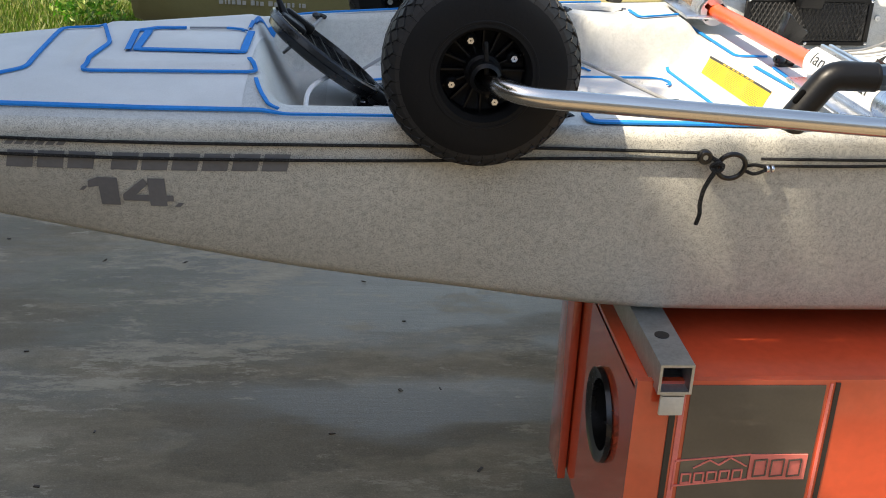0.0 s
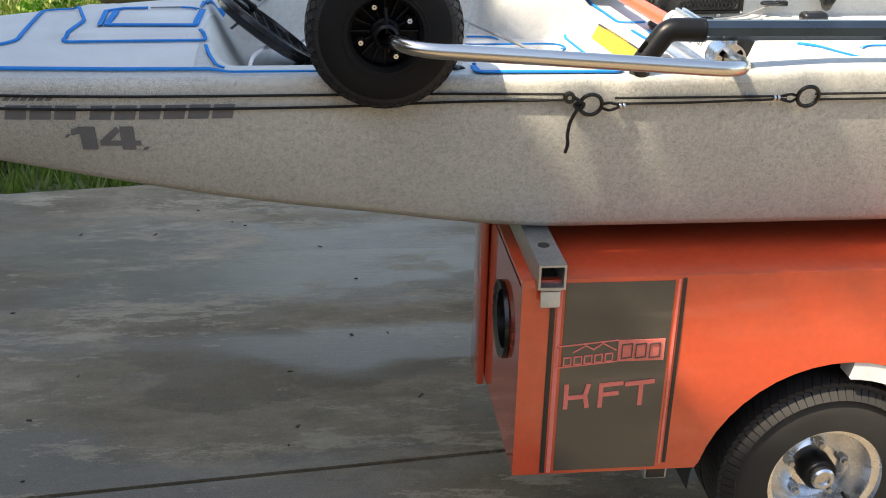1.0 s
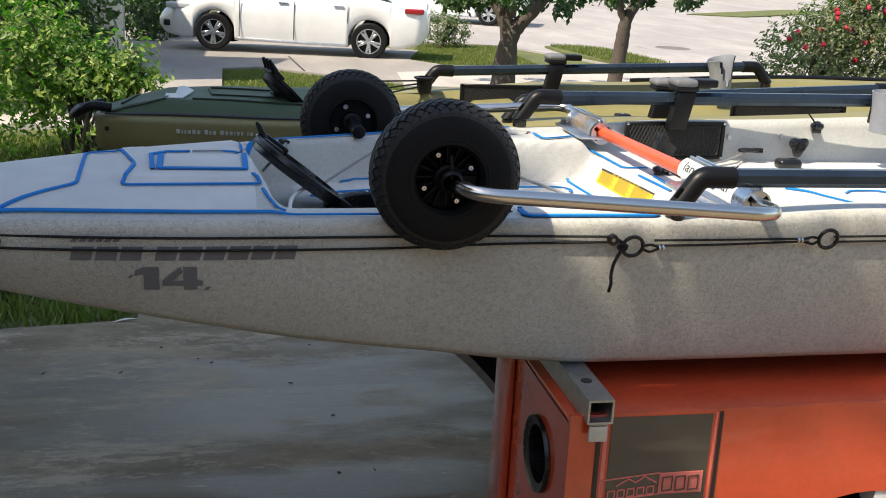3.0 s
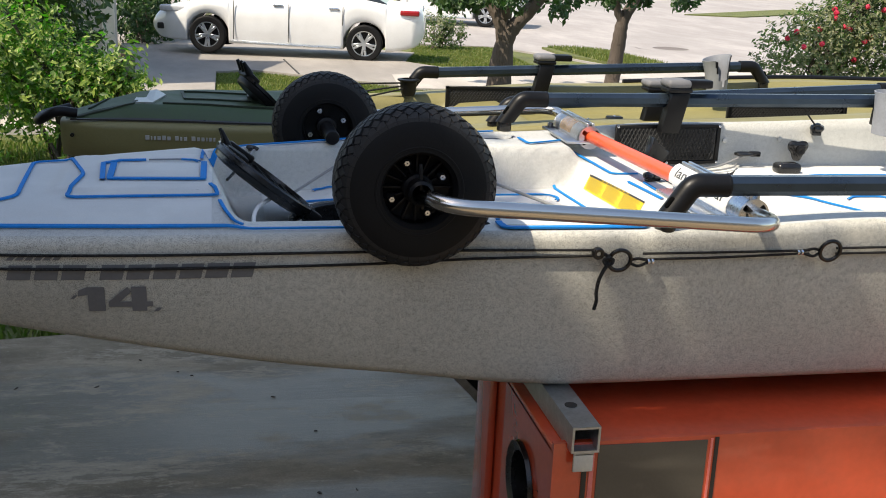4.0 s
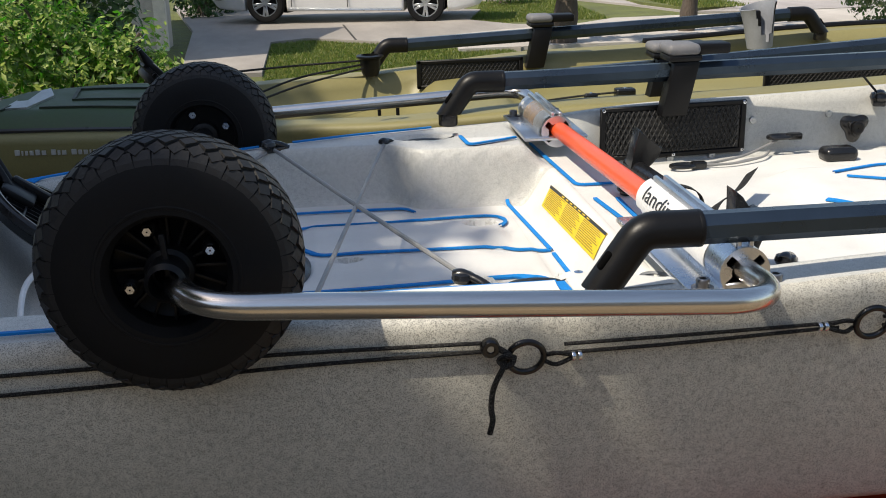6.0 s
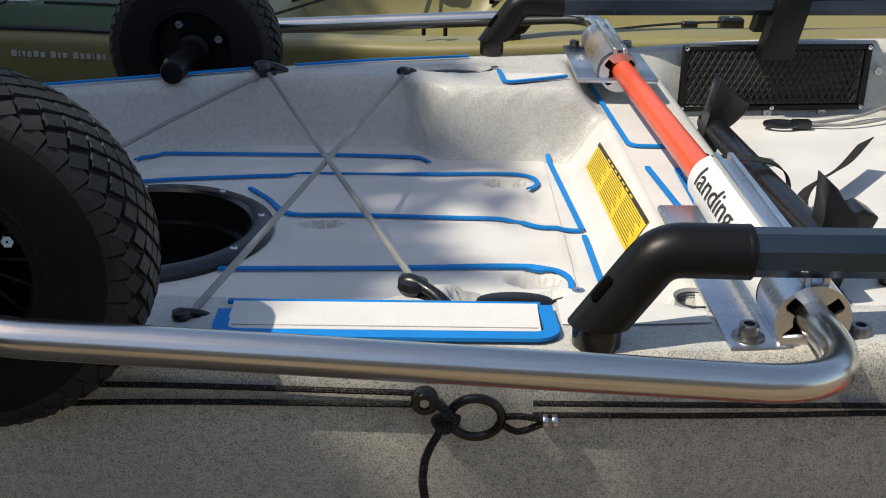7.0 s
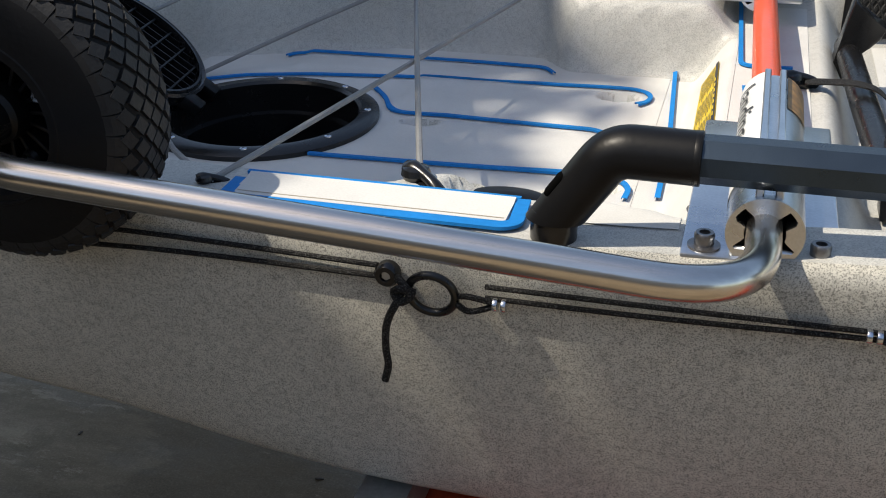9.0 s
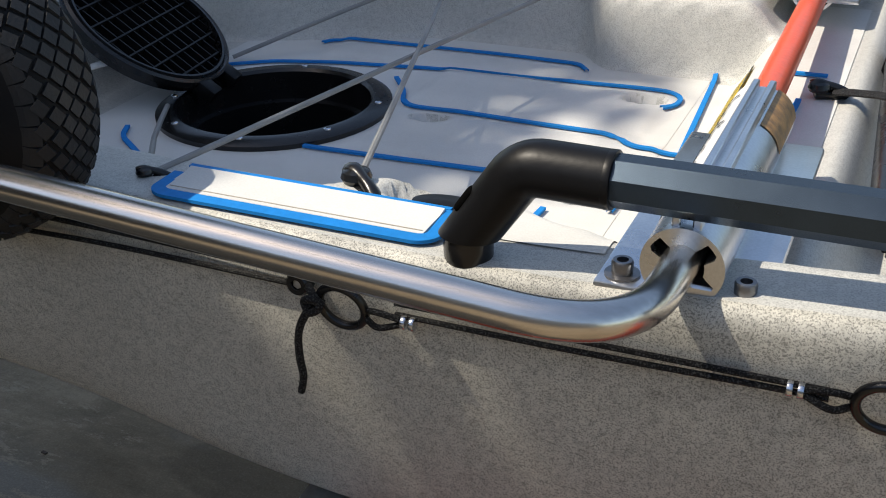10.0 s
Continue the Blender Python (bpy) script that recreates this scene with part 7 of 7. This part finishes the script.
shade = tree("unseen_shade_tree", "added unseen tree whose crown shades the driveway and bows", (sx, sy, gz(sy)),
     [([(sx, sy, gz(sy) - 0.1), (sx, sy, 1.5), (sx + 0.2, sy, 3.2), (sx + 0.6, sy + 0.3, 5.0)], 0.26, 0.10),
      ([(sx + 0.1, sy, 2.4), (sx + 1.0, sy, 3.6), (sx + 2.4, sy - 0.8, 4.7), (sx + 4.4, sy - 1.0, 5.0)], 0.12, 0.02),
      ([(sx, sy, 2.6), (sx - 1.0, sy - 0.4, 3.8), (sx - 1.6, sy - 0.6, 5.0)], 0.12, 0.04)],
     [(-3.02 + 0.35 * min(0.3 * k - 1.2, 1.0) - 0.035 - 0.55 * sm(7.5, 10, k), 0.3 * k - 1.1, 5.0 + 0.12 * math.sin(2.1 * k), 0.56 + 0.06 * math.sin(5.3 * k)) for k in range(19)]
     + [(-2.45 + 0.21 * k, -0.06 + 0.05 * math.sin(3 * k), 5.0 + 0.08 * math.sin(2 * k), 0.21 + 0.03 * math.sin(4.1 * k)) for k in range(1)]
     + [(-3.75 - 0.75 * i + 0.3 * (0.6 * k - 1.0), 0.6 * k - 1.2, 5.0 + 0.25 * ((i + k) % 3 - 1), 0.62) for i in range(4) for k in range(10)], 60000, 0.10, M["leaf_dark"], 23)

# unseen leaf strip added to shade the kayak's side; its gaps let light patches through
rng = random.Random(41)
v, f = [], []
for _ in range(17000):
    p = Vector((rng.uniform(-2.6, 0.9), rng.uniform(0.162, 0.352), 5.0 + rng.uniform(-0.03, 0.03)))
    if ((p.x + 2.165) / 0.055) ** 2 + ((p.y - 0.338) / 0.019) ** 2 < 1 or ((p.x + 2.02) / 0.036) ** 2 + ((p.y - 0.340) / 0.016) ** 2 < 1 or ((p.x + 2.14) / 0.034) ** 2 + ((p.y - 0.184) / 0.009) ** 2 < 1:
        continue
    if rng.random() < 0.86 * sm(-1.98, -1.55, p.x):
        continue
    a = rng.uniform(0, 6.28)
    t, b, s = Vector((math.cos(a), math.sin(a), rng.uniform(-0.3, 0.3))), Vector((-math.sin(a), math.cos(a), rng.uniform(-0.3, 0.3))), rng.uniform(0.013, 0.021)
    k = len(v)
    v += [p - t * s, p - b * s * 0.5, p + t * s, p + b * s * 0.5]
    f.append((k, k + 1, k + 2, k + 3))
part("shade_strip_leaves", mesh_from("shade_strip_leaves", v, f, M["leaf_dark"], False), None, shade)
part("shade_strip_stem", pipe(bmesh.new(), [(-2.7, 0.20, 5.0), (-1.0, 0.25, 5.01), (0.9, 0.25, 5.0)], 0.008, 8), M["bark"], shade)


def shrub(name, label, blobs, stems, count, size, mat, seed, category="shrub"):
    x, y = blobs[0][0], blobs[0][1]
    t = thing(name, label, category, (x, y, gz(y)))
    rng = random.Random(seed)
    bm = bmesh.new()
    for k in range(stems):
        b = rng.choice(blobs)
        p0 = Vector((x + rng.uniform(-0.15, 0.15), y + rng.uniform(-0.15, 0.15), gz(y) - 0.05))
        p2 = Vector((b[0] + rng.uniform(-0.3, 0.3) * b[3], b[1], b[2] + b[3] * 0.7))
        pipe(bm, smooth_path([p0, (p0 + p2) / 2 + Vector((rng.uniform(-0.1, 0.1), 0, 0.1)), p2], 5), 0.012, 6, True)
    part("branchwork", bm, M["bark"], t)
    leaf_cloud("leaves", blobs, count, size, mat, t, seed, 9)
    return t


# bright bush near the olive kayak's bow
bx, by = -1.33, 8.6
shrub("shrub", "bright green leafy shrub with thin upright shoots", [(bx + 0.00, by, 0.10, 0.34), (bx - 0.25, by + 0.1, 0.32, 0.32), (bx + 0.16, by, 0.26, 0.20), (bx + 0.34, by - 0.05, 0.36, 0.12), (bx - 0.40, by, 0.62, 0.30), (bx + 0.06, by, 0.38, 0.15), (bx - 0.75, by, 0.5, 0.45), (bx + 0.22, by, 0.20, 0.20), (bx + 0.40, by, 0.44, 0.06), (bx + 0.42, by, 0.24, 0.11), (bx - 0.7, by, 0.1, 0.4), (bx + 0.44, by, 0.22, 0.10)], 34, 9500, 0.032, M["leaf_bright"], 31)
shrub("hedge", "tall dark green hedge behind the bright shrub", [(-3.4 + 0.4 * k, 11.5 + 0.2 * (k % 2), 0.3 + 0.6 * (k % 3), 0.6) for k in range(4)] + [(-1.95, 11.3, 0.9, 0.5), (-1.85, 11.2, 0.2, 0.4)], 12, 9000, 0.06, M["leaf_dark"], 32, "hedge")
shrub("hedge", "dark clipped hedge in the shade beside the neighbour's house", [(-1.75 + 0.04 * k, 22.3 + 0.3 * k, gz(23) + 0.4 + 0.4 * (k % 3), 0.42) for k in range(7)], 8, 6000, 0.06, M["leaf_dark"], 33, "hedge")
# rose bush
rx, ry = 8.75, 15.5
rose_blobs = [(rx, ry, gz(ry) + 0.5, 0.7), (rx + 0.7, ry, gz(ry) + 0.7, 0.8), (rx + 1.5, ry + 0.2, gz(ry) + 0.8, 0.9), (rx + 2.3, ry, gz(ry) + 0.8, 0.9), (rx + 0.9, ry, gz(ry) + 1.2, 0.55), (rx + 1.9, ry, gz(ry) + 1.4, 0.6), (rx + 0.1, ry - 0.2, gz(ry) + 0.9, 0.4), (rx + 1.2, ry + 0.3, gz(ry) + 1.7, 0.5)]
rose = shrub("rose_bush", "large rose bush with bright pink-red flowers by the street", rose_blobs, 24, 24000, 0.042, M["leaf_rose"], 34, "rose bush")
rng = random.Random(8)
for k in range(48):
    b = rng.choice(rose_blobs)
    d = Vector((rng.uniform(-1, 0.6), -rng.uniform(0.3, 1), rng.uniform(0.0, 1))).normalized() * b[3]
    c = Vector(b[:3]) + d
    v, f = [], []
    for m in range(34):
        a = Vector((rng.gauss(0, 1), rng.gauss(0, 1), rng.gauss(0, 1))).normalized()
        t = a.cross(Vector((0.3, 0.2, 1))).normalized()
        u = a.cross(t)
        p, s = c + a * 0.034, 0.026
        i = len(v)
        v += [p - t * s, p - u * s, p + t * s, p + u * s]
        f.append((i, i + 1, i + 2, i + 3))
    part("bloom", mesh_from("bloom", v, f, M["petal"], False), None, rose, "bright pink-red bloom")
shrub("shrub", "small pale shrub on the lawn behind the car", [(4.35, 23.2, gz(23.2) + 0.35, 0.35), (4.7, 23.3, gz(23.2) + 0.3, 0.3)], 10, 2500, 0.035, M["leaf_rose"], 35)
# neighbour's wall corner and own house closing the place behind the camera
def wall(name, lo, hi, label):
    bm = bmesh.new()
    box(bm, lo, hi, 0.01, 1)
    return tagged(part(name, bm, M["bark"] if "west" in name else M["siding"], smooth=False), label, "wall", kind="structure")


house = thing("house", "pale rendered neighbour's house with an added unseen roof", "house", (-5, 18, gz(18)))
part("wall", box(bmesh.new(), (-9.0, 16.4, gz(16.4) - 0.6), (-1.72, 17.2, 3.0), 0.01, 1), M["siding"], house, smooth=False)
part("wing_wall", box(bmesh.new(), (-9.0, 17.2, gz(16.4) - 0.6), (-4.4, 21.0, 3.0), 0.01, 1), M["siding"], house, smooth=False)
# roof added out of view, its outline cut to cast the driveway's shade
bm = bmesh.new()
eaves = [(-2.08, 14.1), (-1.95, 15.9), (-1.55, 17.5), (-3.0, 17.5), (-3.0, 21.0), (-9.3, 21.0), (-9.3, 12.2), (-3.3, 13.55)]
lower, upper = [[bm.verts.new((x, y, z)) for x, y in eaves] for z in (3.0, 3.25)]
bm.faces.new(upper)
bm.faces.new(lower[::-1])
for k in range(len(eaves)):
    m = (k + 1) % len(eaves)
    bm.faces.new((lower[k], lower[m], upper[m], upper[k]))
part("roof", bm, M["bark"], house, smooth=False)
part("corner_trim", box(bmesh.new(), (-1.86, 16.37, gz(16.4) - 0.6), (-1.69, 16.50, 2.98), 0.006, 1), M["beige"], house, smooth=False)
# coiled garden hose and a dry leaf at the edge of the grass
hose = bmesh.new()
rng = random.Random(5)
for k in range(9):
    r = 0.30 + 0.022 * k
    c = Vector((-1.55 + rng.uniform(-0.03, 0.03), 5.18 + rng.uniform(-0.03, 0.03), gz(5.1) + 0.03 + 0.012 * (k % 3)))
    pts = [c + Vector((r * math.cos(2 * math.pi * i / 40), r * 0.8 * math.sin(2 * math.pi * i / 40), 0.006 * math.sin(3 * i))) for i in range(41)]
    pipe(hose, pts, 0.010, 8, False)
tagged(part("garden_hose", hose, M["hose"]), "coiled teal-grey garden hose lying in the grass", "hose")
bm = bmesh.new()
rows = [[bm.verts.new((-0.76 + 0.11 * t, 4.42 + 0.03 * math.sin(3 * t) + s * 0.012 * math.sin(math.pi * min(1, t + 0.05)), gz(4.42) + 0.006 + 0.012 * t * t)) for s in (-1, 0, 1)] for t in [i / 8 for i in range(9)]]
for a, b in zip(rows, rows[1:]):
    for k in range(2):
        bm.faces.new((a[k], a[k + 1], b[k + 1], b[k]))
tagged(part("dry_leaf", bm, M["beige"]), "curled pale dry leaf on the driveway edge", "leaf")
# brown wall added out of view to hold back skylight from the left
wall("unseen_wall_west", (-4.5, -7.0, -0.5), (-4.2, 3.4, 3.2), "added unseen brown wall that holds back light from the left")
wall("wall_south", (-9, -7.3, -0.5), (12, -7.0, 4.5), "pale grey rendered wall of the house behind the driveway")
